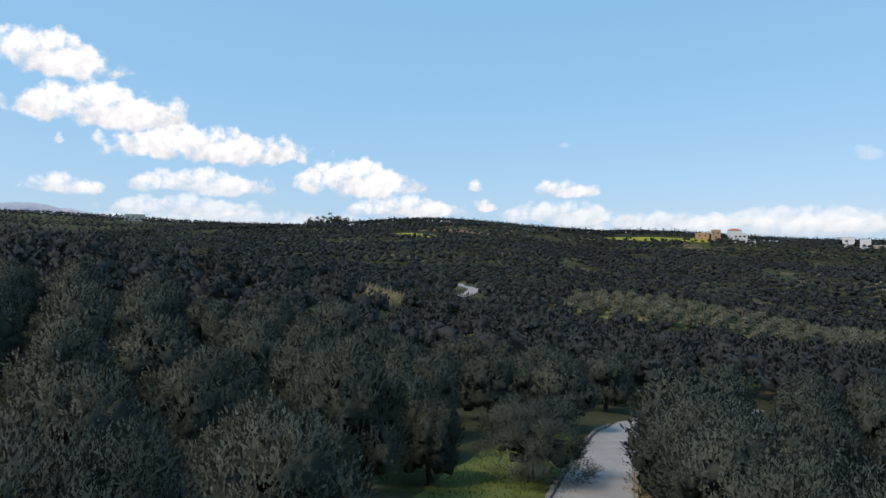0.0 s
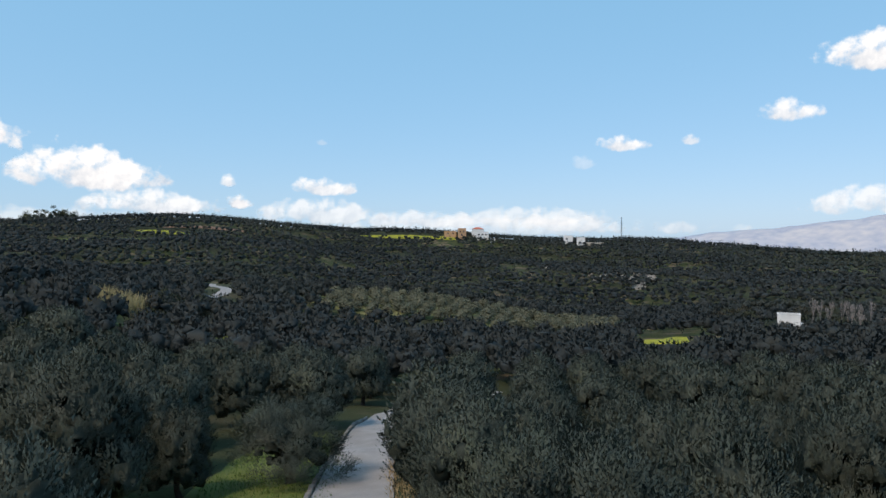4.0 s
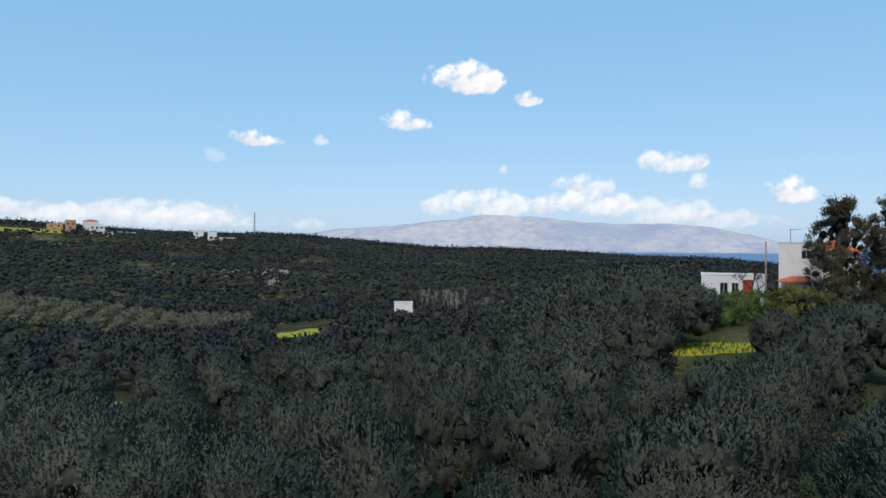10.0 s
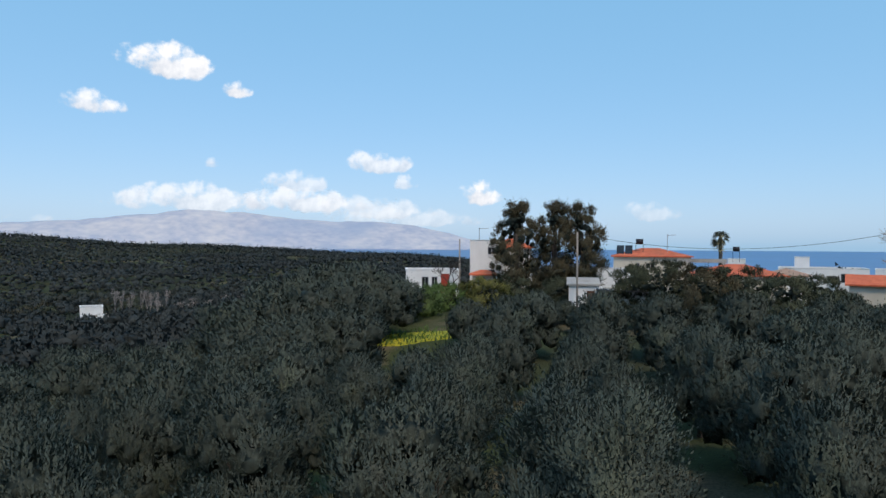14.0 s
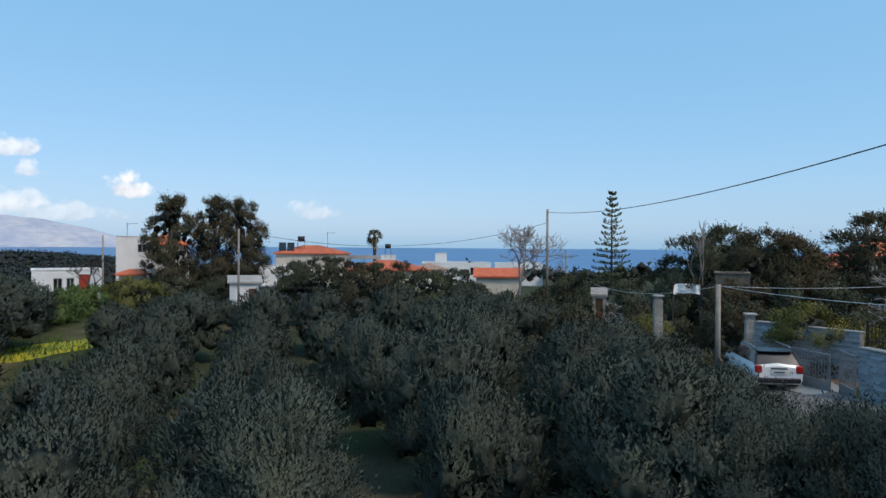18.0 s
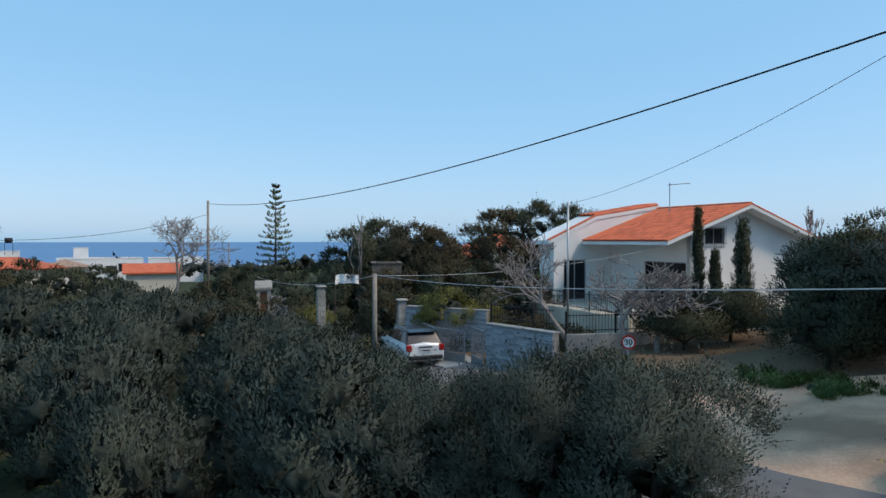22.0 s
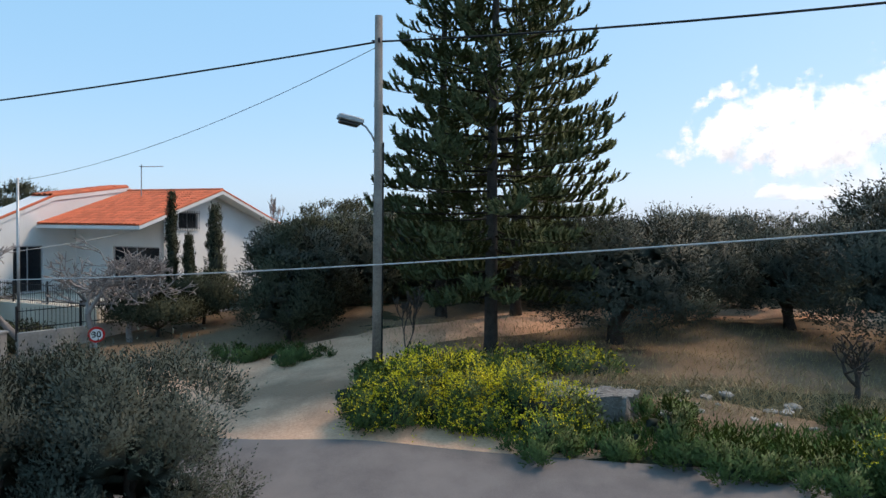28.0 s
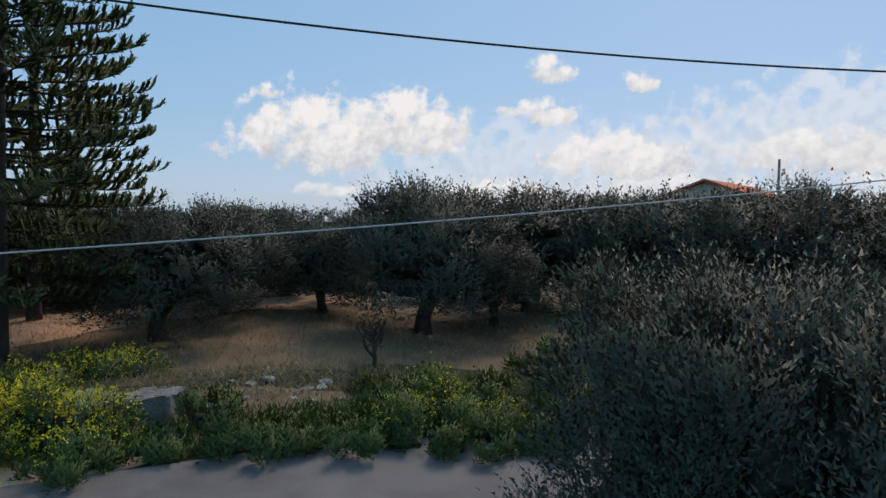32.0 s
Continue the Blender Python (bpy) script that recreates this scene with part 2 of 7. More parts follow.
# ---- ground ----
# heights against the eye: a row for each heading, a column for each distance
NEAR_R = (0, 12, 16, 30, 60, 110)
NEAR_H = {34: (-6, -7.5, -7.5, -7.6, -5.2, -1.2), 15: (-6, -8, -8.2, -8.8, -8.2, -5.4), 0: (-6, -7.8, -8.3, -9.7, -11.4, -11.5), -15: (-6, -7.4, -7.9, -9.8, -13, -15.5),
          -35: (-6, -7.5, -8.1, -10, -13.5, -16), -55: (-6, -7.3, -7.8, -9.2, -12, -15), -72: (-6, -7, -7.6, -8.6, -6.3, -9), -88: (-6, -6.5, -7, -7.8, -6.2, -7),
          -115: (-6, -6.2, -6.8, -7.3, -5.8, -7), -135: (-6, -5.4, -5.35, -5.15, -4.5, -5), -155: (-6, -4.8, -4.7, -4.2, -3.6, -3), -175: (-6, -4.35, -3.8, -3.35, -2.8, -2),
          -200: (-6, -4.25, -3.5, -3.3, -2.6, -2), -225: (-6, -4.4, -3.9, -3.6, -2.6, -2), -275: (-6, -6, -6, -6, -5, -4)}
FAR_R = (200, 330, 500, 700, 1100)
FAR_H = {34: (-5, -10, -4, 6, 48), 15: (-8, -9, 2, 20, 36), 0: (-11.5, -13, 6, 31, 20), -15: (-13.2, -26, -10, 20, 5),
         -35: (-21.5, -31, -15, 10, -6), -55: (-18.6, -24, -14, -4, -16), -72: (-12, -16, -12, -13, -23), -88: (-10, -16, -23.5, -26, -27),
         -115: (-12, -18, -23.5, -26, -27), -135: (-8, -14, -20, -26, -27), -155: (-3, -3, -6, -12, -20), -175: (-1, 0, 0, 0, 0),
         -200: (-1, 0, 0, 0, 0), -225: (-1, 0, 0, 0, 0), -275: (-3, 0, 0, 0, 0)}
HEADS = sorted(NEAR_H)
RADII = NEAR_R + FAR_R + (1500, 4900)
TABLE = np.array([NEAR_H[a] + FAR_H[a] + (FAR_H[a][-1] - 8, -30) for a in HEADS])
TABLE = np.vstack([TABLE, TABLE[:1]])
HEADS.append(HEADS[0] + 360)


def soft(t):
    return t * t * (3 - 2 * t)


def ground_z(x, y):
    """The ground's height, for arrays."""
    x, y = np.asarray(x, float), np.asarray(y, float)
    az = (np.degrees(np.arctan2(-x, y)) - HEADS[0]) % 360 + HEADS[0]
    r = np.hypot(x, y)
    i = np.clip(np.searchsorted(HEADS, az, "right") - 1, 0, len(HEADS) - 2)
    h = np.array(HEADS)
    ta = soft((az - h[i]) / (h[i + 1] - h[i]))
    q = np.array(RADII, float)
    j = np.clip(np.searchsorted(q, r, "right") - 1, 0, len(q) - 2)
    tr = np.clip((r - q[j]) / (q[j + 1] - q[j]), 0, 1)
    tr = np.where(r > 60, 0.5 * tr + 0.5 * soft(tr), tr)
    z = (TABLE[i, j] * (1 - ta) + TABLE[i + 1, j] * ta) * (1 - tr) + (TABLE[i, j + 1] * (1 - ta) + TABLE[i + 1, j + 1] * ta) * tr
    bumps = 0.10 * np.sin(x * 0.9 + 1.3 * np.sin(y * 0.4)) * np.sin(y * 0.8 + x * 0.23) + 0.25 * np.sin(x * 0.11 + 2) * np.sin(y * 0.13)
    terr = np.where(r > 250, 1.6 * np.sin(r * 0.045 + 3 * np.sin(az * 0.09)), 0)
    dip = -4.0 * np.exp(-((r - 140) / 30) ** 2) * np.exp(-((az + 22) / 13) ** 4)   # hollow shaped so the terrace crest shows in the camera's view
    dip = dip - 0.42 * np.exp(-((x - 21.6) ** 2 + (y + 20.1) ** 2) / 50)   # the drive, lowered to fit the camera's view of car and walls
    return EYE + z + dip + bumps * np.clip((r - 3) / 20, 0.15, 1) + terr


def gz(x, y):
    return float(ground_z(x, y))


def ground_material():
    m = bpy.data.materials.new("grass_and_earth")
    m.use_nodes = True
    n, l = m.node_tree.nodes, m.node_tree.links
    b = n["Principled BSDF"]
    b.inputs["Roughness"].default_value = 0.95
    b.inputs["Specular IOR Level"].default_value = 0.1
    co = n.new("ShaderNodeTexCoord")

    def noise_at(s, d=5):
        q = n.new("ShaderNodeTexNoise")
        q.inputs["Scale"].default_value, q.inputs["Detail"].default_value = s, d
        l.new(co.outputs["Object"], q.inputs["Vector"])
        return q.outputs[0]

    def mixed(f, lo, hi, a, c):
        r = n.new("ShaderNodeMapRange")
        r.inputs[1].default_value, r.inputs[2].default_value = lo, hi
        l.new(f, r.inputs[0])
        x = n.new("ShaderNodeMix")
        x.data_type = "RGBA"
        l.new(r.outputs[0], x.inputs[0])
        for sock, v in ((x.inputs[6], a), (x.inputs[7], c)):
            if isinstance(v, tuple):
                sock.default_value = (*v, 1)
            else:
                l.new(v, sock)
        return x.outputs[2]

    grass = mixed(noise_at(7), 0.35, 0.65, (0.036, 0.046, 0.02), (0.066, 0.08, 0.03))
    earth = mixed(noise_at(9), 0.35, 0.65, (0.1, 0.075, 0.05), (0.21, 0.165, 0.11))
    base = mixed(noise_at(0.16), 0.5, 0.62, grass, earth)
    base = mixed(noise_at(0.021, 3), 0.4, 0.58, base, (0.04, 0.045, 0.027))
    l.new(base, b.inputs["Base Color"])
    bp = n.new("ShaderNodeBump")
    bp.inputs["Strength"].default_value, bp.inputs["Distance"].default_value = 0.7, 0.06
    l.new(noise_at(12), bp.inputs["Height"])
    l.new(bp.outputs[0], b.inputs["Normal"])
    return m


M_GROUND = ground_material()
M_DRYFIELD = surface("dry_stubble_field", (0.12, 0.078, 0.05), (0.26, 0.18, 0.112), 0.6, 0.95, 0.8, fine=16, c3=(0.12, 0.085, 0.05), stain=0.7, bump_dist=0.06)
M_GRASS = surface("green_grass", (0.06, 0.085, 0.018), (0.14, 0.16, 0.035), 0.9, 0.9, 0.6, fine=20, c3=(0.16, 0.19, 0.05), bump_dist=0.06)
M_YFIELD = surface("yellow_flower_meadow", (0.2, 0.21, 0.02), (0.42, 0.38, 0.03), 0.8, 0.9, 0.6, fine=12, c3=(0.16, 0.2, 0.03), bump_dist=0.08)
M_TERRACE = surface("dry_grass_terrace", (0.09, 0.1, 0.035), (0.2, 0.185, 0.08), 0.3, 0.95, 0.5, fine=6, c3=(0.1, 0.13, 0.03), bump_dist=0.06)
M_STUBBLE = surface("pale_dry_grass", (0.2, 0.165, 0.1), (0.34, 0.29, 0.19), 0.4, 0.95, 0.5, fine=8, c3=(0.13, 0.12, 0.06), bump_dist=0.06)
M_REDEARTH = surface("ploughed_red_earth", (0.16, 0.09, 0.06), (0.25, 0.15, 0.1), 0.05, 0.95, 0.4, fine=0.6)

rr = np.concatenate([[0.0], np.geomspace(2, 60, 75), np.geomspace(62, 1600, 110)[0:], [2200, 3200, 4900]])
aa = np.radians(np.arange(0, 360, 1.0))
RR, AA = np.meshgrid(rr, aa, indexing="ij")
gx, gy = -np.sin(AA) * RR, np.cos(AA) * RR
gv = np.stack([gx, gy, ground_z(gx, gy)], -1).reshape(-1, 3)
na = len(aa)
ii, jj = np.meshgrid(np.arange(len(rr) - 1), np.arange(na), indexing="ij")
gf = np.stack([ii * na + jj, (ii + 1) * na + jj, (ii + 1) * na + (jj + 1) % na, ii * na + (jj + 1) % na], -1).reshape(-1, 4)
gf = gf[:, ::-1]
gm = soup("ground", gv, gf, M_GROUND)
gm.polygons.foreach_set("use_smooth", [True] * len(gm.polygons))
tagged(new("ground", gm), "rolling grassy and earthy ground of the olive groves", "ground", kind="structure")

SEA_Z = EYE - 22.5
sea = Shape()
sea.add([(x, y, SEA_Z) for x, y in (at(-140, 430), at(-112, 400), at(-88, 400), at(-80, 520), at(-72, 1050), at(-56, 1600), at(-50, 4990), at(-75, 4990), at(-100, 4990), at(-125, 4990), at(-160, 4990))], [tuple(range(11))])
solid("sea", sea, M_SEA, "calm deep blue sea reaching the horizon", "water", kind="structure")


def hill_range(name, a0, a1, r, tops, depth, mat, label, seed):
    """A far range of hills as a ridged relief; tops: heights in degrees at even steps from a0 to a1."""
    rng = np.random.default_rng(seed)
    na, nr = 160, 26
    s = np.linspace(0, 1, na)
    prof = np.interp(s, np.linspace(0, 1, len(tops)), tops)
    vs = []
    ph = rng.uniform(0, 6, 8)
    for k in range(nr):
        t = k / (nr - 1)
        rad = r + depth * (t - 0.75)
        shape = soft(min(1, t / 0.75)) if t < 0.75 else 1 - 0.5 * (t - 0.75) / 0.25
        for i in range(na):
            az = a0 + (a1 - a0) * s[i]
            rough = sum(math.sin(s[i] * f + ph[q] + t * 5 * (q % 3)) / f ** 0.72 * 0.6 for q, f in enumerate((9, 17, 31, 53, 90, 140)))
            h = math.tan(radians(prof[i])) * r * shape * (1 + 0.6 * rough * (0.15 + 2.6 * t * (1 - t)))
            x, y = at(az, rad)
            vs.append((x, y, SEA_Z - 3 + max(0, h + 25 * shape)))
    fs = [(k * na + i, k * na + i + 1, (k + 1) * na + i + 1, (k + 1) * na + i) for k in range(nr - 1) for i in range(na - 1)]
    sh = Shape().add(vs, fs)
    solid(name, sh, mat, label, "mountain", kind="structure", smooth=True)


hill_range("mountain_range", -40, -80.5, 4400, (1.0, 1.5, 1.7, 1.95, 2.4, 2.75, 2.65, 2.75, 2.3, 2.15, 2.05, 1.6, 1.1, 0.2), 900, M_FARHILL, "mountain headland across the bay, painted pale for haze", 4)
hill_range("mountain_range", 52, 24, 4600, (3.0, 3.6, 3.9, 3.5, 3.0, 2.0), 500, M_FARHILL, "mountains far inland, painted blue for haze", 5)

# ---- clouds: a backdrop on the sky's rim ----


def cloud_material():
    m = bpy.data.materials.new("cloud")
    m.use_nodes = True
    n, l = m.node_tree.nodes, m.node_tree.links
    n.remove(n["Principled BSDF"])
    co = n.new("ShaderNodeTexCoord")
    sep = n.new("ShaderNodeSeparateXYZ")
    l.new(co.outputs["Generated"], sep.inputs[0])

    def math_node(op, a, b=None, c=None):
        q = n.new("ShaderNodeMath")
        q.operation = op
        for i, v in enumerate((a, b, c)):
            if v is None:
                continue
            if isinstance(v, (int, float)):
                q.inputs[i].default_value = v
            else:
                l.new(v, q.inputs[i])
        return q.outputs[0]

    info = n.new("ShaderNodeObjectInfo")
    shift = n.new("ShaderNodeVectorMath")
    shift.operation = "SCALE"
    shift.inputs[0].default_value = (37, 53, 71)
    l.new(info.outputs["Random"], shift.inputs["Scale"])
    pos = n.new("ShaderNodeVectorMath")
    l.new(co.outputs["Object"], pos.inputs[0])
    l.new(shift.outputs[0], pos.inputs[1])

    def fbm(s, d, r=0.55):
        q = n.new("ShaderNodeTexNoise")
        q.inputs["Scale"].default_value, q.inputs["Detail"].default_value, q.inputs["Roughness"].default_value = s, d, r
        l.new(pos.outputs[0], q.inputs["Vector"])
        return q.outputs[0]

    u = math_node("MULTIPLY_ADD", sep.outputs[0], 2, -1)
    v = math_node("MULTIPLY_ADD", sep.outputs[1], 2, -1)
    # flat base: the lower half falls off faster
    below = math_node("MULTIPLY", math_node("LESS_THAN", math_node("ADD", v, 0.25), 0), 1.0)
    vv = math_node("ADD", v, 0.25)
    vs = math_node("MULTIPLY", vv, math_node("MULTIPLY_ADD", below, 0.9, 0.9))
    rad = math_node("ADD", math_node("MULTIPLY", u, u), math_node("MULTIPLY", vs, vs))
    f = math_node("ADD", math_node("MULTIPLY", fbm(0.0068, 8, 0.55), 2.0), math_node("MULTIPLY", rad, -1.15))
    f = math_node("ADD", f, -0.47)
    alpha = n.new("ShaderNodeMapRange")
    alpha.interpolation_type = "SMOOTHSTEP"
    alpha.inputs[1].default_value, alpha.inputs[2].default_value = 0.0, 0.42
    l.new(f, alpha.inputs[0])
    # cloud shading painted into the glow: greyer underside, whiter top
    tone = math_node("ADD", math_node("MULTIPLY", v, 0.45), math_node("MULTIPLY", fbm(0.011, 6), 1.15))
    tr = n.new("ShaderNodeMapRange")
    tr.inputs[1].default_value, tr.inputs[2].default_value = 0.2, 0.66
    l.new(tone, tr.inputs[0])
    mix = n.new("ShaderNodeMix")
    mix.data_type = "RGBA"
    mix.inputs[6].default_value, mix.inputs[7].default_value = (0.56, 0.63, 0.73, 1), (0.95, 0.97, 1.0, 1)
    l.new(tr.outputs[0], mix.inputs[0])
    em = n.new("ShaderNodeEmission")
    l.new(mix.outputs[2], em.inputs[0])
    em.inputs[1].default_value = 1.08
    tp = n.new("ShaderNodeBsdfTransparent")
    ms = n.new("ShaderNodeMixShader")
    l.new(math_node("MULTIPLY", alpha.outputs[0], info.outputs["Alpha"]), ms.inputs[0])
    l.new(tp.outputs[0], ms.inputs[1])
    l.new(em.outputs[0], ms.inputs[2])
    l.new(ms.outputs[0], n["Material Output"].inputs[0])
    return m


M_CLOUD = cloud_material()


def cloud(az, el, w, h, alpha=1.0):
    """A cloud on a flat, self-lit card at the rim of the sky: its heading, height, width and thickness in degrees."""
    r = 4700 + 5 * ((az * 7) % 40)
    k = math.tan(radians(0.5)) * 2 * r
    sh = Shape()
    nx = 12
    ww, hh = w * k * 0.72, h * k * 0.86
    sh.add([(-ww + 2 * ww * i / nx, y, 0) for y in (-hh, hh) for i in range(nx + 1)], [(i, i + 1, nx + 2 + i, nx + 1 + i) for i in range(nx)])
    x, y = at(az, r * math.cos(radians(el)))
    ob = solid("cloud", sh, M_CLOUD, "white cloud with painted shading on a self-lit card low in the sky", "cloud", "clouds over the hills", "structure")
    ob.matrix_world = Matrix.Translation((x, y, EYE + r * math.sin(radians(el)))) @ pose(0, 0, 0, 90 + el, 0, az)
    ob.color = (1, 1, 1, alpha)
    return ob


for spec in ((31.2, 14.4, 9.8, 3.6), (27.4, 11.0, 13.8, 3.5), (19.5, 8.6, 18.8, 3.2), (7.4, 6.3, 11.1, 3.4), (20.1, 5.5, 11.7, 2.2, 0.8), (30.4, 4.8, 5.9, 1.6, 0.8), (-2.8, 5.7, 1.8, 1.1, 0.8), (-10.4, 5.5, 5.6, 1.6, 0.85),
             (-3.6, 4.1, 2.3, 1.3), (3.0, 3.8, 10.5, 2.0, 0.8), (21.3, 3.5, 13.1, 1.8, 0.6), (-10.5, 3.4, 11.1, 2.2, 0.65), (-19.9, 2.8, 13.4, 1.5, 0.55), (-30.6, 2.5, 11.5, 1.5, 0.5), (30.4, 8.3, 0.8, 1.0, 0.6), (-54.0, 14.6, 7.4, 2.7),
             (-59.3, 12.8, 2.7, 1.4), (-48.4, 10.9, 4.5, 1.7, 0.9), (-35.9, 9.1, 4.2, 1.4, 0.9), (-41.5, 9.2, 1.8, 1.0, 0.7), (-55.8, 4.0, 12.3, 2.4, 0.7), (-64.8, 4.0, 11.2, 2.2, 0.75), (-63.9, 5.5, 5.5, 1.8, 0.6), (-57.4, 6.7, 1.5, 0.8, 0.4),
             (-29.0, 3.1, 14.6, 1.6, 0.5), (-32.9, 7.7, 2.2, 1.4, 0.25), (-10.4, 9.2, 1.2, 0.6, 0.25), (-71.0, 7.3, 6.4, 2.0, 0.75), (-73.4, 5.5, 2.6, 1.3, 0.6), (-80.0, 4.7, 3.7, 2.1), (-70.9, 3.4, 10.2, 2.1, 0.5), (-94.2, 3.1, 4.4, 1.8, 0.35),
             (-57.4, 6.9, 1.5, 0.7, 0.4), (-73.9, 2.6, 13.2, 1.7, 0.4), (-205.1, 8.3, 15.4, 7.5), (-212.8, 9.4, 12.2, 6.3), (-201.2, 11.1, 2.8, 1.4), (-215.5, 7.0, 4.5, 1.2, 0.7), (-206.0, 3.0, 6.3, 1.2, 0.6), (-221.9, 10.2, 3.2, 1.0, 0.8),
             (-224.7, 10.2, 5.4, 2.5), (-224.9, 13.6, 4.5, 2.3), (-232.7, 12.5, 3.4, 2.0), (-231.0, 6.7, 14.8, 4.2), (-246.6, 6.7, 15.9, 4.2), (-206.1, 3.2, 6.4, 1.3, 0.6), (-221.7, 3.3, 11.2, 2.8, 0.8), (-235.6, 3.8, 17.4, 2.5, 0.7),
             (-252.7, 4.7, 9.5, 4.5)):
    cloud(*spec)
# wide faint cards, a glowing stand-in for bright haze low in the sky
for spec in ((-226, 6.5, 46, 9, 0.4), (-250, 9, 40, 10, 0.5), (14, 2.4, 44, 1.8, 0.4), (-26, 2.2, 40, 1.6, 0.4)):
    cloud(*spec)

# ---- roads ----


def spline(pts, step):
    """Points at even steps on a smooth line through pts."""
    p = [Vector((*q, 0)) for q in pts]
    p = [2 * p[0] - p[1]] + p + [2 * p[-1] - p[-2]]
    out = []
    for i in range(1, len(p) - 2):
        a, b, c, d = p[i - 1], p[i], p[i + 1], p[i + 2]
        n = max(1, int((c - b).length / step))
        for k in range(n):
            t = k / n
            out.append(0.5 * (2 * b + (c - a) * t + (2 * a - 5 * b + 4 * c - d) * t * t + (3 * b - a - 3 * c + d) * t ** 3))
    out.append(p[-2])
    return [(v.x, v.y) for v in out]


def ribbon(name, pts, width, mat, label, lift=0.06, step=0.7, cols=7, ragged=0.0):
    line = spline(pts, step)
    vs, fs = [], []
    rng = random.Random(len(pts))
    for i, (x, y) in enumerate(line):
        a, b = line[max(i - 1, 0)], line[min(i + 1, len(line) - 1)]
        d = Vector((b[0] - a[0], b[1] - a[1])).normalized()
        w = width * (1 + ragged * math.sin(i * 0.7) * 0.5 + ragged * rng.uniform(-0.5, 0.5))
        for k in range(cols + 1):
            s = (k / cols - 0.5) * w
            px, py = x - d.y * s, y + d.x * s
            edge = abs(k / cols - 0.5) > 0.49
            vs.append((px, py, gz(px, py) + (-0.03 if edge and ragged else lift)))
    for i in range(len(line) - 1):
        for k in range(cols):
            q = i * (cols + 1) + k
            fs.append((q, q + cols + 1, q + cols + 2, q + 1))
    solid(name, Shape().add(vs, fs), mat, label, "road", kind="structure", smooth=True)
    return line


LANE = [(-4.4, -8.6), (-1.8, 0), (0.4, 7), (2.7, 14), (4.9, 21.5), (7.2, 29), (9.6, 36), (13, 43), (19, 50), (27, 58)]
STREET = [(-40, -7), (-24, -7.4), (-13, -8.0), (-7.5, -8.8), (-3, -9.9), (2.4, -10.9), (8.6, -13.1), (15, -16.4), (21.5, -19.4), (29, -22.5), (40, -26), (60, -31)]
lane_line = ribbon("road_lane", LANE, 3.0, M_CONCRETE, "narrow pale concrete lane running downhill between olive trees", lift=0.1)
ribbon("road_bend", [(3.0, 160), (5.6, 172), (8.2, 186), (9.4, 198), (8.0, 210), (5.6, 222), (6, 240)], 3.6, M_CONCRETE, "pale lane bending between the trees in the valley", lift=0.15)
street_line = ribbon("road_street", STREET, 4.1, M_ASPHALT, "narrow worn grey asphalt street", lift=0.09)
track_line = ribbon("dirt_track", [(6.5, -11.5), (5.6, -14.6), (4.6, -17.8), (2.6, -20.8), (-1, -23.6), (-7, -25.5), (-16, -27), (-28, -29), (-40, -33)], 3.6, M_DIRT, "pale trodden earth track leaving the street", 0.07, ragged=0.25)


def near_line(x, y, line):
    return min((x - a) ** 2 + (y - b) ** 2 for a, b in line) ** 0.5


def patch(name, x, y, rx, ry, turn, mat, label, lift=0.05, rough=0.25, seed=1, category="ground"):
    """A piece of ground with an uneven rim, laid over the slope."""
    rng = random.Random(seed)
    ph = [rng.uniform(0, 6.28) for _ in range(6)]
    rings, seg = 10, 48
    ca, sa = math.cos(radians(turn)), math.sin(radians(turn))
    vs = [(x, y, gz(x, y) + lift)]
    for i in range(1, rings + 1):
        for k in range(seg):
            t = 2 * math.pi * k / seg
            w = 1 + rough * sum(math.sin(t * (q + 2) + ph[q]) / (q + 2) for q in range(6))
            u, v = math.cos(t) * rx * w * i / rings, math.sin(t) * ry * w * i / rings
            px, py = x + u * ca - v * sa, y + u * sa + v * ca
            vs.append((px, py, gz(px, py) + (lift if i < rings else -0.06)))
    fs = [(0, 1 + k, 1 + (k + 1) % seg) for k in range(seg)]
    for i in range(rings - 1):
        for k in range(seg):
            a, b = 1 + i * seg + k, 1 + i * seg + (k + 1) % seg
            fs.append((a, a + seg, b + seg, b))
    return solid(name, Shape().add(vs, fs), mat, label, category, kind="structure", smooth=True)


def patch_at(name, az, d, rx, ry, turn, mat, label, **k):
    x, y = at(az, d)
    return patch(name, x, y, rx, ry, turn, mat, label, **k)


patch("dry_field", -9, -24, 26, 10, -8, M_DRYFIELD, "dry brown stubble under the olive trees", lift=0.04, seed=3)
patch("dry_field", 12, -25, 9, 6, 20, M_DRYFIELD, "bare brown earth under the trees beside the track", lift=0.035, seed=5)
patch("dry_field", 23, -33, 13, 14, 20, M_DRYFIELD, "dry bare ground of the garden and yard", lift=0.03, seed=25)
patch("dry_field", 37, -31, 22, 13, 20, M_DRYFIELD, "dry bare ground round the ruins", lift=0.03, seed=26)
patch("earth_yard", 6.0, -18.6, 4.6, 3.4, -20, M_DIRT, "pale trodden earth where the track meets the street", lift=0.06, seed=31)
patch("earth_yard", 6.0, -14.4, 3.6, 2.9, 0, M_DIRT, "pale trodden earth where the track meets the street", lift=0.055, seed=32)
patch_at("bare_bank", -181, 13.0, 4.6, 0.9, -181, M_DIRT, "pale earth at the foot of the mustard", lift=0.06, seed=28)
patch_at("bare_bank", -203, 14.3, 2.6, 1.1, -20, M_DRYFIELD, "bare bank of dry earth and twigs above the street", lift=0.06, seed=27)
patch("grass_verge", 3.2, 27.5, 3.4, 12, -17, M_GRASS, "bright green grass verge beside the lane", lift=0.04, seed=2)
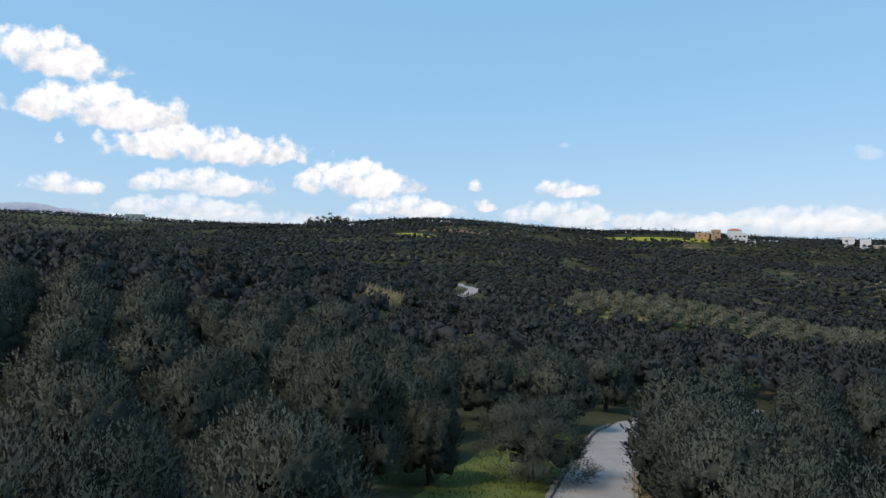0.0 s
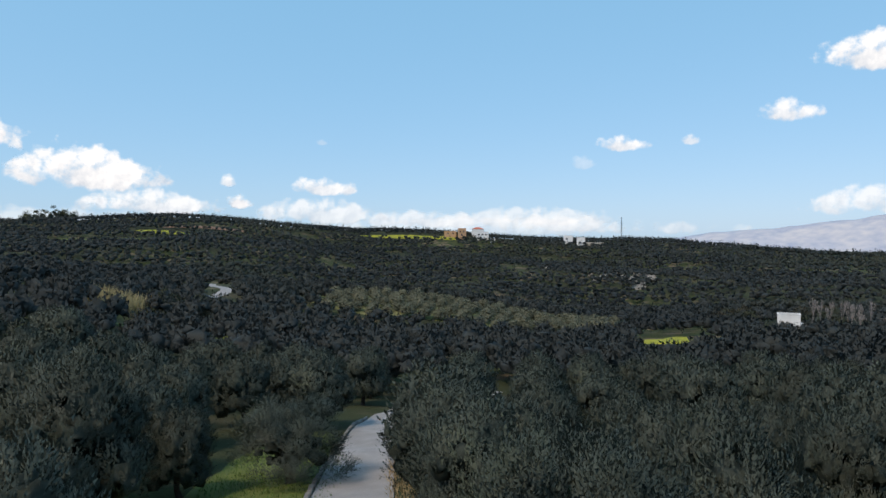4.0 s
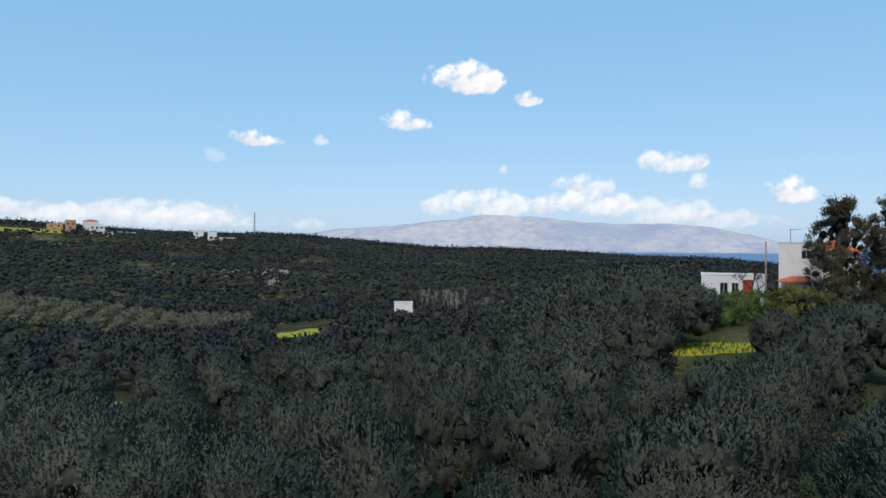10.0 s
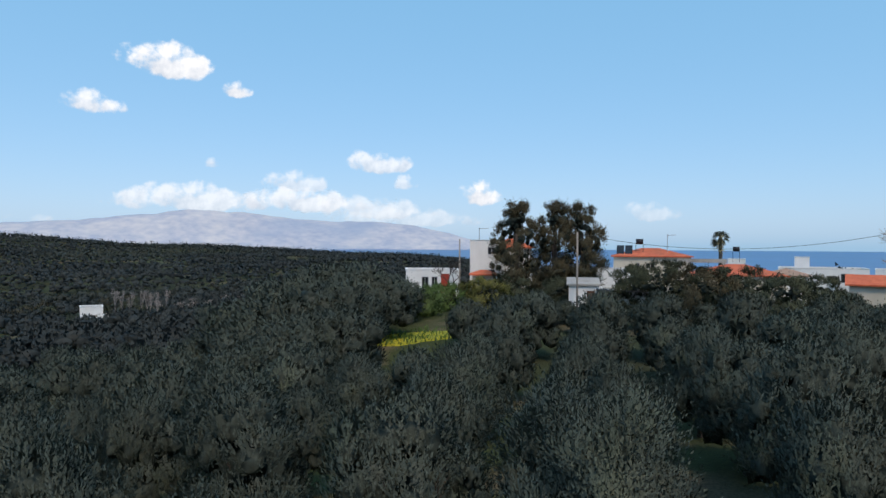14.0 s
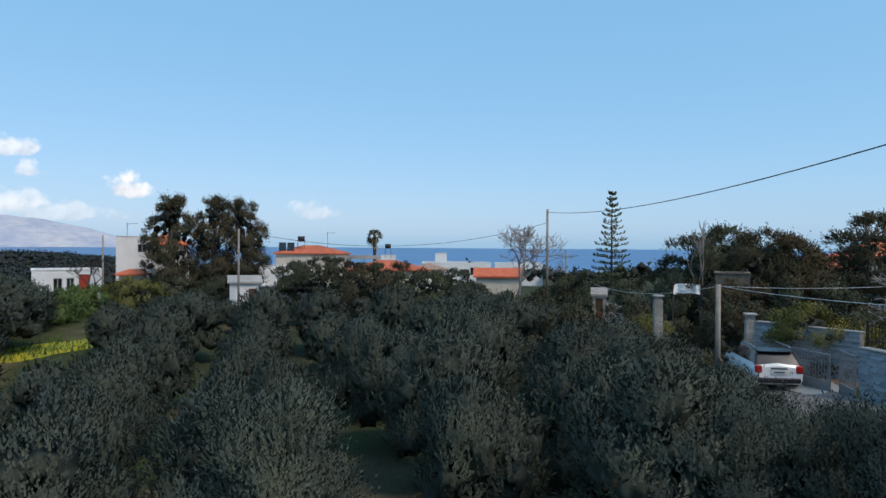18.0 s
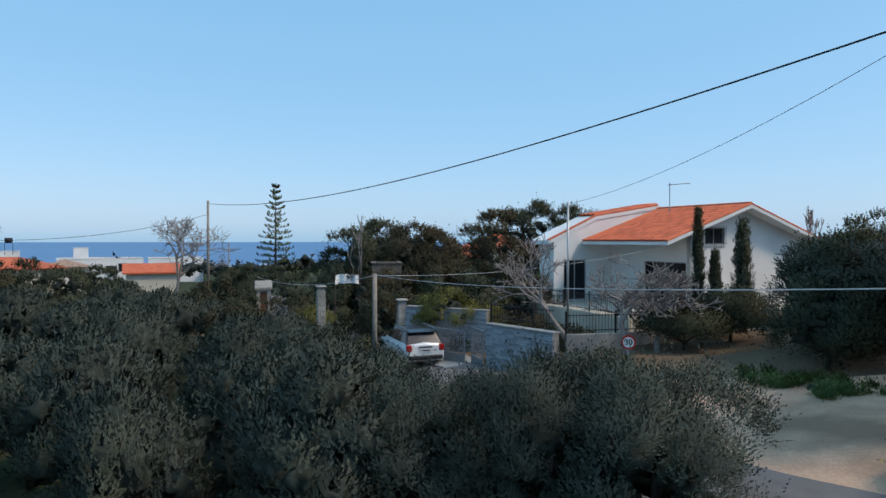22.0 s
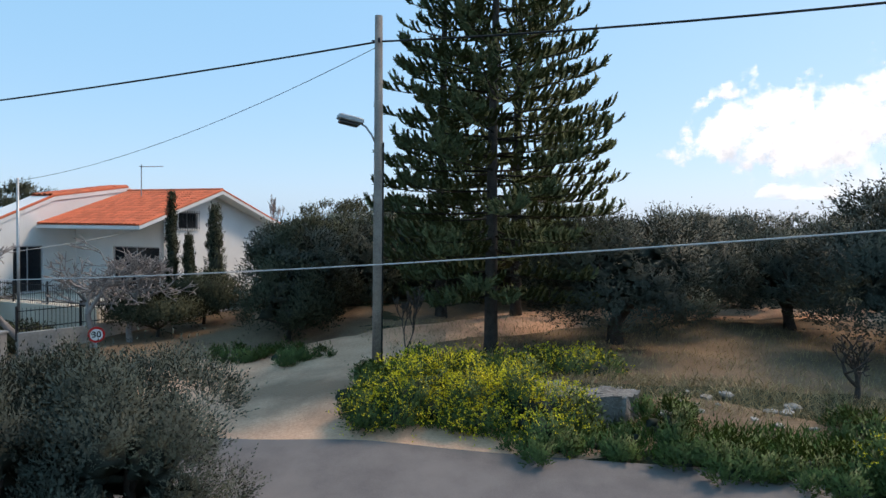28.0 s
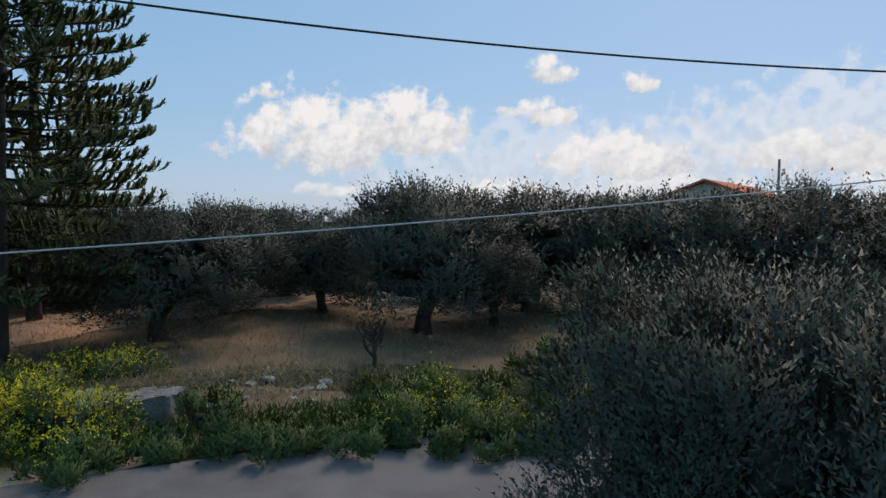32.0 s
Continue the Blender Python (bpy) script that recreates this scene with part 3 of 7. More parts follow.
patch_at("meadow", -74.4, 49, 4.6, 1.7, -53, M_YFIELD, "meadow of yellow flowers between the trees", lift=0.15, seed=4)
patch_at("meadow", -40.0, 132, 6, 8, -40, M_YFIELD, "yellow flowering meadow in the valley", lift=0.3, seed=6)
patch_at("dry_field", -52.5, 172, 15, 8, -50, M_STUBBLE, "pale dry grass round the farmhouse", lift=0.25, seed=41)
patch_at("meadow", -110.3, 62, 3.6, 2.4, 0, M_YFIELD, "bright green and yellow garden plot", lift=0.2, seed=8)
for az, d, rx, ry, turn, mt, lab, sd_ in ((2.5, 560, 22, 8, 0, M_YFIELD, "yellow field on the far slope", 11), (-1, 590, 34, 6, 5, M_REDEARTH, "ploughed red field on the far slope", 12),
                                          (-18.5, 640, 45, 9, -16, M_YFIELD, "sunlit yellow-green field on the far ridge", 13), (-47, 330, 22, 9, -45, M_GRASS, "green terrace field below the ridge", 14),
                                          (6, 520, 40, 10, 8, M_GRASS, "green field on the far slope", 15), (-20, 178, 34, 20, -20, M_TERRACE, "grassy terrace between rows of olive trees", 16),
                                          (-27, 178, 26, 20, -27, M_TERRACE, "grassy terrace between rows of olive trees", 17), (9, 70, 7, 3, 0, M_GRASS, "grassy clearing among the olive trees", 18),
                                          (12, 105, 12, 4, 0, M_GRASS, "grassy clearing among the olive trees", 19), (1, 95, 9, 4, 0, M_GRASS, "grassy clearing among the olive trees", 20)):
    patch_at("field", az, d, rx, ry, turn, mt, lab, lift=0.4 if d > 150 else 0.06, seed=sd_)

# ---- foliage ----


def unit(a):
    return a / np.maximum(np.linalg.norm(a, axis=-1, keepdims=True), 1e-9)


def leaf_quads(base, along, length, width, rng, droop=0.0):
    """Rhombic leaves: arrays of base points, directions, lengths and widths."""
    n = len(base)
    side = unit(np.cross(along, rng.normal(size=(n, 3))))
    mid = base + along * (length * 0.5)[:, None]
    tip = base + along * length[:, None] - np.array([0, 0, 1.0]) * (droop * length)[:, None]
    v = np.stack([base, mid + side * (width * 0.5)[:, None], tip, mid - side * (width * 0.5)[:, None]], 1).reshape(-1, 3)
    return v, np.arange(n * 4).reshape(-1, 4)


def leaf_tris(base, along, length, width, rng, face=None):
    """Slim three-cornered leaves, turned roughly towards face where it is given."""
    n = len(base)
    turn = rng.normal(size=(n, 3))
    if face is not None:
        turn = face + turn * 0.3
    side = unit(np.cross(along, turn)) * (width * 0.5)[:, None]
    foot = base + along * (length * 0.25)[:, None]
    v = np.stack([foot - side, foot + side, base + along * length[:, None]], 1).reshape(-1, 3)
    return v, np.arange(n * 3).reshape(-1, 3)


def outward(v, f, n, soften=0.85):
    """Turns leaves to face outward along n, one direction a leaf, and gives soft normals for their vertices."""
    q = v[f]
    g = unit(np.cross(q[:, 1] - q[:, 0], q[:, 2] - q[:, 0]))
    flip = (g * n).sum(1) < 0
    f = np.where(flip[:, None], f[:, ::-1], f)
    g = np.where(flip[:, None], -g, g)
    return f, np.repeat(unit(soften * n + (1 - soften) * g), f.shape[1], 0)


def ball(sub):
    """Vertices and triangles of a round lump."""
    bm = bmesh.new()
    bmesh.ops.create_icosphere(bm, subdivisions=sub, radius=1)
    v = np.array([q.co[:] for q in bm.verts])
    bm.verts.index_update()
    f = np.array([[q.index for q in w.verts] for w in bm.faces])
    bm.free()
    return v, f


BALLS = {1: ball(1), 2: ball(2)}


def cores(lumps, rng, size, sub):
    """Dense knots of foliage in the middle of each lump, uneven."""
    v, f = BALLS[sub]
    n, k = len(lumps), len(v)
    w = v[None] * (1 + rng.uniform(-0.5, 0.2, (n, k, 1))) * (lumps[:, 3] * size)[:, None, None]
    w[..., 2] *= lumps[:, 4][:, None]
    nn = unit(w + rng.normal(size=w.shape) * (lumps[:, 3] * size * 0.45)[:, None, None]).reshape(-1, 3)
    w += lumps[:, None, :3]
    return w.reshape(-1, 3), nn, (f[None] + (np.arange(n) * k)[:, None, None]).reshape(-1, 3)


def foliage(name, lumps, sprigs, per, leaf, width, mat, seed, rise=0.8, sprig=0.5, core=0.8, sub=1, stray=0.05, droop=0.0, out=0.6, form=0.45, deepness=0.7, spray=0.6):
    """A crown of leafy sprigs round lumps (x, y, z, radius, flatness)."""
    rng = np.random.default_rng(seed)
    lumps = np.array(lumps, float)
    c0 = lumps[:, :3].mean(0)
    wts = lumps[:, 3] ** 2
    k = rng.choice(len(lumps), sprigs, p=wts / wts.sum())
    d = unit(rng.normal(size=(sprigs, 3)))
    away = unit(lumps[k, :3] - c0 + 1e-3)
    d = unit(d + 0.8 * away + np.array([0, 0, 0.35]))
    rad = lumps[k, 3:4] * rng.uniform(0.25, 0.95, (sprigs, 1)) ** 0.6
    base = lumps[k, :3] + d * rad * np.stack([np.ones(sprigs), np.ones(sprigs), lumps[k, 4]], 1)
    s = unit(d * out + np.array([0, 0, rise]) + rng.normal(size=(sprigs, 3)) * 0.32)
    ln = rng.uniform(0.5, 1.15, sprigs) * sprig
    ln = np.where(rng.random(sprigs) < stray, ln * 1.7, ln)
    t = (np.arange(per) + rng.random((sprigs, per))) / per
    p = base[:, None] + s[:, None] * (ln[:, None] * t)[..., None]
    a = unit(s[:, None] + unit(rng.normal(size=(sprigs, per, 3))) * spray)
    sz = rng.uniform(0.7, 1.25, (sprigs, per))
    pp = p.reshape(-1, 3)
    nr = unit((1 - form) * unit(pp - np.repeat(lumps[k, :3], per, 0)) + form * unit(pp - c0) + np.array([0, 0, 0.2]))
    v, f = leaf_tris(pp, a.reshape(-1, 3), (sz * leaf).ravel(), (sz * width).ravel(), rng, nr)
    f, nr = outward(v, f, nr)
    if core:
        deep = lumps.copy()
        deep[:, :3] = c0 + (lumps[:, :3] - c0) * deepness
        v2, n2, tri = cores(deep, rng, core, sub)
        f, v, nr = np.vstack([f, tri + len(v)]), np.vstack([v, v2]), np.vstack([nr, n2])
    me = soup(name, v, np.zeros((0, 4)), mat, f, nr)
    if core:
        # the cores take the dark tone that stands for shade within the crown
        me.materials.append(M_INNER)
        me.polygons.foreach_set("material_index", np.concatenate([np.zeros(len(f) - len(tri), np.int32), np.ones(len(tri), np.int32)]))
    return me


def crown_lumps(rng, n, rx, z0, z1, r0, r1):
    """Lumps over a domed crown between the heights z0 and z1."""
    out = []
    for i in range(n):
        t = (i + 0.5) / n
        z = z0 + (z1 - z0) * (t ** 0.8)
        ring = rx * math.sqrt(max(0.05, 1 - ((z - z0) / (z1 - z0 + 0.3) * 0.95) ** 2)) * rng.uniform(0.62, 1.0)
        a = i * 2.4 + rng.uniform(-0.5, 0.5)
        r = rng.uniform(r0, r1)
        out.append((math.cos(a) * ring, math.sin(a) * ring, z - r * 0.3, r, rng.uniform(0.75, 1.0)))
    return out


def olive_trunk(rng, h, spread):
    sh = Shape()
    fork = Vector((rng.uniform(-0.15, 0.15), rng.uniform(-0.15, 0.15), h))
    sh.tube([(0, 0, -0.3), (0.03, 0.02, 0.1), fork * 0.5 + Vector((rng.uniform(-0.1, 0.1), 0.05, 0)), fork], [0.27, 0.19, 0.15, 0.16], 9)
    a0 = rng.uniform(0, 6)
    for i in range(4):
        a = a0 + i * 1.57 + rng.uniform(-0.4, 0.4)
        e = fork + Vector((math.cos(a) * spread, math.sin(a) * spread, rng.uniform(0.9, 1.5)))
        m = (fork + e) * 0.5 + Vector((0, 0, rng.uniform(-0.1, 0.25)))
        sh.tube([fork - Vector((0, 0, 0.08)), m, e], [0.14, 0.09, 0.04], 6)
        for q in range(2):
            b = a + rng.uniform(-0.9, 0.9)
            sh.tube([m, m + Vector((math.cos(b) * 0.6, math.sin(b) * 0.6, rng.uniform(0.5, 1.0)))], [0.06, 0.02], 5)
    return sh


OLIVE_H = 4.0


def olive_lumps(rng):
    """A crown of billows round one large body: a low ring, a high ring, a top, and small shoots between."""
    out = [(0, 0, 2.15, 1.2, 0.85)]
    a0 = rng.uniform(0, 6)
    for n, ring, z, r in ((8, 1.2, 1.3, 0.66), (6, 0.95, 2.35, 0.7), (3, 0.38, 3.05, 0.62)):
        for i in range(n):
            a = a0 + (i + rng.uniform(-0.25, 0.25)) * 6.283 / n
            q = ring * rng.uniform(0.8, 1.15)
            out.append((math.cos(a) * q, math.sin(a) * q, z + rng.uniform(-0.25, 0.25), r * rng.uniform(0.8, 1.15), rng.uniform(0.8, 1.0)))
        a0 += 0.5
    for i in range(9):
        a, t = rng.uniform(0, 6.283), rng.uniform(0.1, 1)
        q = 1.65 * math.sqrt(1 - 0.75 * t * t)
        out.append((math.cos(a) * q, math.sin(a) * q, 1.5 + 1.75 * t, rng.uniform(0.28, 0.42), 1.0))
    return out


def billows(name, lumps, sprigs, per, leaf, width, mat, seed, sprig=0.4, sub=1, rise=0.9, core=0.84, stray=0.08, inner=None):
    """A dense crown: sprigs on the outer skin of the lumps alone, over cores coloured dark for inner shade unless inner
    is given.
    """
    rng = np.random.default_rng(seed)
    lumps = np.array(lumps, float)
    c0 = lumps[0, :3]
    squash = np.stack([np.ones(len(lumps)), np.ones(len(lumps)), lumps[:, 4]], 1)
    wts = lumps[:, 3] ** 2
    m = sprigs * 5
    k = rng.choice(len(lumps), m, p=wts / wts.sum())
    # sprigs crowd upward, so the dark cores read as shaded crown sides
    d = unit(rng.normal(size=(m, 3)) + np.array([0, 0, 0.5]))
    skin = lumps[k, :3] + d * lumps[k, 3:4] * squash[k]
    inside = np.zeros(m, bool)
    for i, q in enumerate(lumps):
        inside |= (np.linalg.norm((skin - q[:3]) / squash[i], axis=1) < q[3] * 0.93) & (k != i)
    ok = np.where(~inside)[0][:sprigs]
    k, d = k[ok], d[ok]
    n = len(ok)
    base = lumps[k, :3] + d * lumps[k, 3:4] * squash[k] * rng.uniform(0.72, 1.0, (n, 1))
    s = unit(d * 0.7 + np.array([0, 0, rise]) + rng.normal(size=(n, 3)) * 0.25)
    ln = rng.uniform(0.45, 1.1, n) * sprig
    ln = np.where(rng.random(n) < stray, ln * 1.8, ln)
    t = (np.arange(per) + rng.random((n, per))) / per
    p = (base[:, None] + s[:, None] * (ln[:, None] * t)[..., None]).reshape(-1, 3)
    a = unit(s[:, None] + unit(rng.normal(size=(n, per, 3))) * 0.6).reshape(-1, 3)
    sz = rng.uniform(0.7, 1.25, n * per)
    nr = unit(0.55 * np.repeat(d, per, 0) + 0.45 * unit(p - c0) + np.array([0, 0, 0.12]))
    v, f = leaf_tris(p, a, sz * leaf, sz * width, rng, nr)
    f, nr = outward(v, f, nr, 0.95)
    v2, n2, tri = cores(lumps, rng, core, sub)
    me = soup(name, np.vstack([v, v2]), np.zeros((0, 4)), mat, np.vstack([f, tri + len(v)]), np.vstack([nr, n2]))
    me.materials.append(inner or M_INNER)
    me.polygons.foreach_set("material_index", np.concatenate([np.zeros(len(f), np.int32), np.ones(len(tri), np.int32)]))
    return me


def loose_kind(seed, sprigs, per, leaf, width):
    """A tree that stands free: looser crown, with boughs hanging low round the trunk."""
    rng = random.Random(seed)
    lumps = crown_lumps(rng, 26, 1.65, 1.05, 3.5, 0.4, 0.66) + [(0, 0, 2.1, 1.15, 0.8), (0.1, 0.1, 2.9, 0.75, 0.8)]
    for i in range(9):
        a = i * 0.7 + rng.uniform(-0.3, 0.3)
        q = rng.uniform(1.15, 1.7)
        lumps.append((math.cos(a) * q, math.sin(a) * q, rng.uniform(0.75, 1.25), rng.uniform(0.3, 0.5), 1.0))
    cr = foliage("crown", lumps, sprigs, per, leaf, width, M_OLIVE, seed, sprig=0.45, core=0.6, deepness=0.62, form=0.55, rise=0.75, stray=0.1, sub=2)
    return olive_trunk(rng, 0.95, 0.8).mesh("trunk", M_BARK, smooth=True), cr


def olive_kind(seed, lod, mat=None):
    rng = random.Random(seed)
    lumps = olive_lumps(rng)
    sprigs, per, leaf, width, sprig, sub = ((4600, 9, 0.085, 0.03, 0.44, 2), (2500, 7, 0.12, 0.046, 0.42, 2), (1050, 5, 0.18, 0.078, 0.42, 2), (330, 4, 0.3, 0.15, 0.4, 1))[lod]
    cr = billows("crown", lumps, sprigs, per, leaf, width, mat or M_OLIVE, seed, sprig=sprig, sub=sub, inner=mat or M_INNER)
    tr = olive_trunk(rng, 1.0, 0.9).mesh("trunk", M_BARK, smooth=True)
    return tr, cr


OLIVES = [[loose_kind(100 + s, 7000, 9, 0.078, 0.027) for s in range(4)], [olive_kind(200 + s, 1) for s in range(5)], [olive_kind(300 + s, 2) for s in range(4)], [olive_kind(400 + s, 3, M_OLIVE_SUNLIT) for s in range(4)],
          [loose_kind(500 + s, 4300, 8, 0.095, 0.036) for s in range(4)], [loose_kind(520 + s, 2300, 6, 0.125, 0.052) for s in range(3)]]
olive_spots = []
tree_rng = random.Random(8)


def olive(x, y, h=None, wide=1.0, lod=None, label="", top=None):
    """An olive tree; top: height of its crown's top above the sea of the plan."""
    d = math.hypot(x, y)
    z = gz(x, y)
    if top is not None:
        h = top - z
    h = h or tree_rng.uniform(3.5, 4.5)
    if lod is None:
        lod = 0 if d < 11.3 else 1 if d < 28 else 2
    tr, cr = tree_rng.choice(OLIVES[lod])
    s = h / OLIVE_H
    wide *= 0.9 if lod < 2 else 1.0
    m = Matrix.Translation((x, y, z)) @ pose(0, 0, 0, 0, 0, tree_rng.uniform(0, 360)) @ Matrix.Diagonal((s * wide, s * wide, s, 1))
    t = thing("olive_tree", m, label or "grey-green olive tree with a dense rounded crown", "tree", "olive trees of the grove")
    part("trunk", tr, None, t)
    part("crown", cr, None, t)
    olive_spots.append((x, y, 1.9 * s * wide))
    return t


# ---- the grove ----
def free(x, y, gap):
    return all((x - a) ** 2 + (y - b) ** 2 > (gap + 0.45 * r) ** 2 for a, b, r in olive_spots)


def olive_at(az, d, top_el, wide=1.0, lod=None, label=""):
    x, y = at(az, d)
    return olive(x, y, wide=wide, lod=lod, label=label, top=up(d, top_el))


# trees that stand out
for az, d, e, w in ((-152, 10.2, -9.6, 1.2), (-142.5, 10.6, -9.6, 1.05), (-132.5, 11.2, -11.2, 1.1), (-124.5, 11.5, -9.6, 1.1), (-146, 14.0, -9.4, 1.0), (-137, 14.8, -11.2, 1.1), (-128.5, 15.3, -9.8, 1.1),
                    (-120, 16, -8.6, 1.1), (-123.5, 20, -7.4, 1.1), (-129.5, 19.6, -9.4, 1.0), (-117, 22, -7.0, 1.1)):
    olive_at(az, d, e, w)
olive_at(-7.9, 27.5, -12.4, 1.55, 0, "dark olive tree standing in green grass beside the lane")
olive_at(-21.4, 22.0, -11.3, 1.05)
olive_at(-24.0, 17.5, -12.6, 1.05)
olive_at(-20.6, 28.5, -9.8, 1.1)
olive_at(-238.5, 8.3, -1.2, 1.05, 0, "silvery olive tree beside the street")
olive_at(-247, 7.6, -3.0, 1.1, 0, "silvery olive tree beside the street")
olive_at(-198.0, 24.8, 1.7, 1.2, 4, "silvery olive tree in the dry field")
olive_at(-192.9, 20.8, 1.4, 1.4, 4, "broad olive tree with a forked trunk in the dry field")
olive_at(-214.8, 22.8, 3.9, 1.35, 4, "broad dark olive tree in the dry field")
for az, d, e in ((-203, 30, 1.3), (-208, 34, 1.4), (-199, 36, 1.2), (-193, 34, 0.8), (-224, 29, 3.6), (-231, 30, 3.2), (-237, 28, 3.6), (-243, 26, 4.0), (-249, 27, 3.4), (-255, 24, 3.5), (-220, 40, 2.6), (-211, 44, 1.8), (-228, 42, 2.8), (-236, 44, 2.6),
                 (-246, 40, 2.8), (-201, 46, 1.4), (-206, 26, 0.2), (-188, 36, 0.6), (-221, 25, -1.0), (-197, 27, 0.6), (-216, 33, 2.6), (-233, 37, 2.8)):
    olive_at(az, d, e, 1.3, 4 if d < 28 else 5)
for az, d, e in ((-166, 26, 0.2), (-170, 29, 0.6), (-169.0, 34, 1.2), (-174, 33, 0.4), (-178, 31, 0.0), (-165, 34, 0.4), (-185, 30, 0.3)):
    olive_at(az, d, e, 1.25, 5)

spacing = 5.0
n_tree = 0
for i in range(-18, 19):
    for j in range(-18, 19):
        x = (i + 0.5 * (j % 2)) * spacing + tree_rng.uniform(-0.8, 0.8)
        y = j * spacing * 0.9 + tree_rng.uniform(-0.8, 0.8)
        d = math.hypot(x, y)
        az = (math.degrees(math.atan2(-x, y)) + 320) % 360 - 320
        if az > 40 or az < -126 or d < 7.0 or d > 58:
            continue
        if near_line(x, y, lane_line) < (3.3 if x > 4.9 + (y - 21.5) * 0.31 and y > 20 else 3.4) or near_line(x, y, street_line) < 4:
            continue
        if az < -79 and d > 46 or -78.5 < az < -69.5 and d > 33 or az < -112 and d > 34:
            continue
        if -20 < az < 2 and d < 40 and x < 4.9 + (y - 21.5) * 0.3 and x > 0.6 and y > 16:
            continue
        if not free(x, y, 2.0):
            continue
        h = tree_rng.uniform(3.6, 4.7) + (0.6 if az > 5 else 0)
        if n_tree < 300:
            olive(x, y, h, wide=tree_rng.uniform(0.8, 0.98))
            n_tree += 1

# larger crowns on the rise beside the meadow
for az, d, e in ((-59.2, 50, -4.5), (-61.2, 48, -3.7), (-63.2, 49, -2.7), (-65.2, 50, -1.9), (-67.3, 51, -1.2), (-69.6, 50, -1.4), (-71.6, 49, -2.4), (-60.6, 44, -5.2), (-63.0, 43, -4.2), (-65.6, 43.5, -3.3), (-68.2, 44, -2.9),
                 (-62.5, 38.5, -6.2), (-65.6, 38.5, -5.4), (-68.6, 38.5, -5.2), (-79.5, 47, -4.9), (-82.5, 50, -4.2), (-85.5, 53, -3.9), (-73.2, 55, -2.6)):
    olive_at(az, d, e, 1.12, 2, "large olive tree with lumpy crown on the rise")

# the upper rim of the grove before the village
for az, d, e in ((-86, 52, -5.0), (-87.4, 55, -4.5), (-88.6, 51, -5.1), (-90.2, 55, -4.5), (-91.2, 52, -5.0), (-93.6, 54, -4.7), (-96, 55, -4.4), (-98.7, 55, -4.5), (-101.6, 51, -5.4), (-104.4, 55, -4.6), (-107, 54, -4.6), (-109.6, 52, -4.4), (-112.5, 48, -4.8), (-115.2, 45, -5.0)):
    olive_at(az, d, e, 1.1, 2, "dark olive tree at the upper rim of the grove")


# rows of trees on the grassy terrace crest, their leaf colour lightened as sunlight
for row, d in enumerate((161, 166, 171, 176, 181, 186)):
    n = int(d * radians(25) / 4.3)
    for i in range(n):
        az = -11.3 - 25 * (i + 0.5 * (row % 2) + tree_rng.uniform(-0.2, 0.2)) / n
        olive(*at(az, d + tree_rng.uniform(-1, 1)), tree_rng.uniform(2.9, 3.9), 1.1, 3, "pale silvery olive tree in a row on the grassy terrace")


def scatter_trees(name, spots, knots, quads, size, label, mat, seed, sub=1):
    """Far trees, joined: each a crown of a few leafy knots. spots: x, y, height."""
    rng = np.random.default_rng(seed)
    sp = np.array(spots)
    n = len(sp)
    z = ground_z(sp[:, 0], sp[:, 1])
    h = sp[:, 2]
    foot = np.stack([sp[:, 0], sp[:, 1], z], 1)
    ang = rng.uniform(0, 6.28, (n, 1)) + np.arange(knots) * (6.28 / max(1, knots - 1))
    ring = np.where(np.arange(knots) == 0, 0.0, rng.uniform(0.24, 0.4, (n, knots)))
    kz = np.where(np.arange(knots) == 0, 0.62, rng.uniform(0.4, 0.62, (n, knots)))
    kr = np.where(np.arange(knots) == 0, 0.34, rng.uniform(0.22, 0.32, (n, knots))) * (1.7 if knots == 1 else 1.0)
    kn = np.stack([np.cos(ang) * ring, np.sin(ang) * ring, kz], -1) * h[:, None, None] + foot[:, None]
    lumps = np.concatenate([kn, (kr * h[:, None])[..., None], np.full((n, knots, 1), 0.62 if knots == 1 else 0.85)], -1).reshape(-1, 5)
    cv, cn, ct = cores(lumps, rng, 0.8, sub)
    m = len(lumps)
    d = unit(rng.normal(size=(m, quads, 3)) + np.array([0, 0, 0.4]))
    base = lumps[:, None, :3] + d * (lumps[:, 3:4] * rng.uniform(0.5, 0.9, (m, quads)))[..., None]
    al = unit(d * 0.7 + rng.normal(size=(m, quads, 3)) * 0.5 + np.array([0, 0, 0.5]))
    q = rng.uniform(0.6, 1.3, m * quads) * np.repeat(lumps[:, 3], quads) * size
    v, f = leaf_tris(base.reshape(-1, 3), al.reshape(-1, 3), q * 1.15, q * 0.7, rng, d.reshape(-1, 3))
    f, nr = outward(v, f, unit(d.reshape(-1, 3) + np.array([0, 0, 0.25])))
    tagged(new(name, soup(name, np.vstack([v, cv]), np.zeros((0, 4)), mat, np.vstack([f, ct + len(v)]), np.vstack([nr, cn]))), label, "trees", kind="stuff")


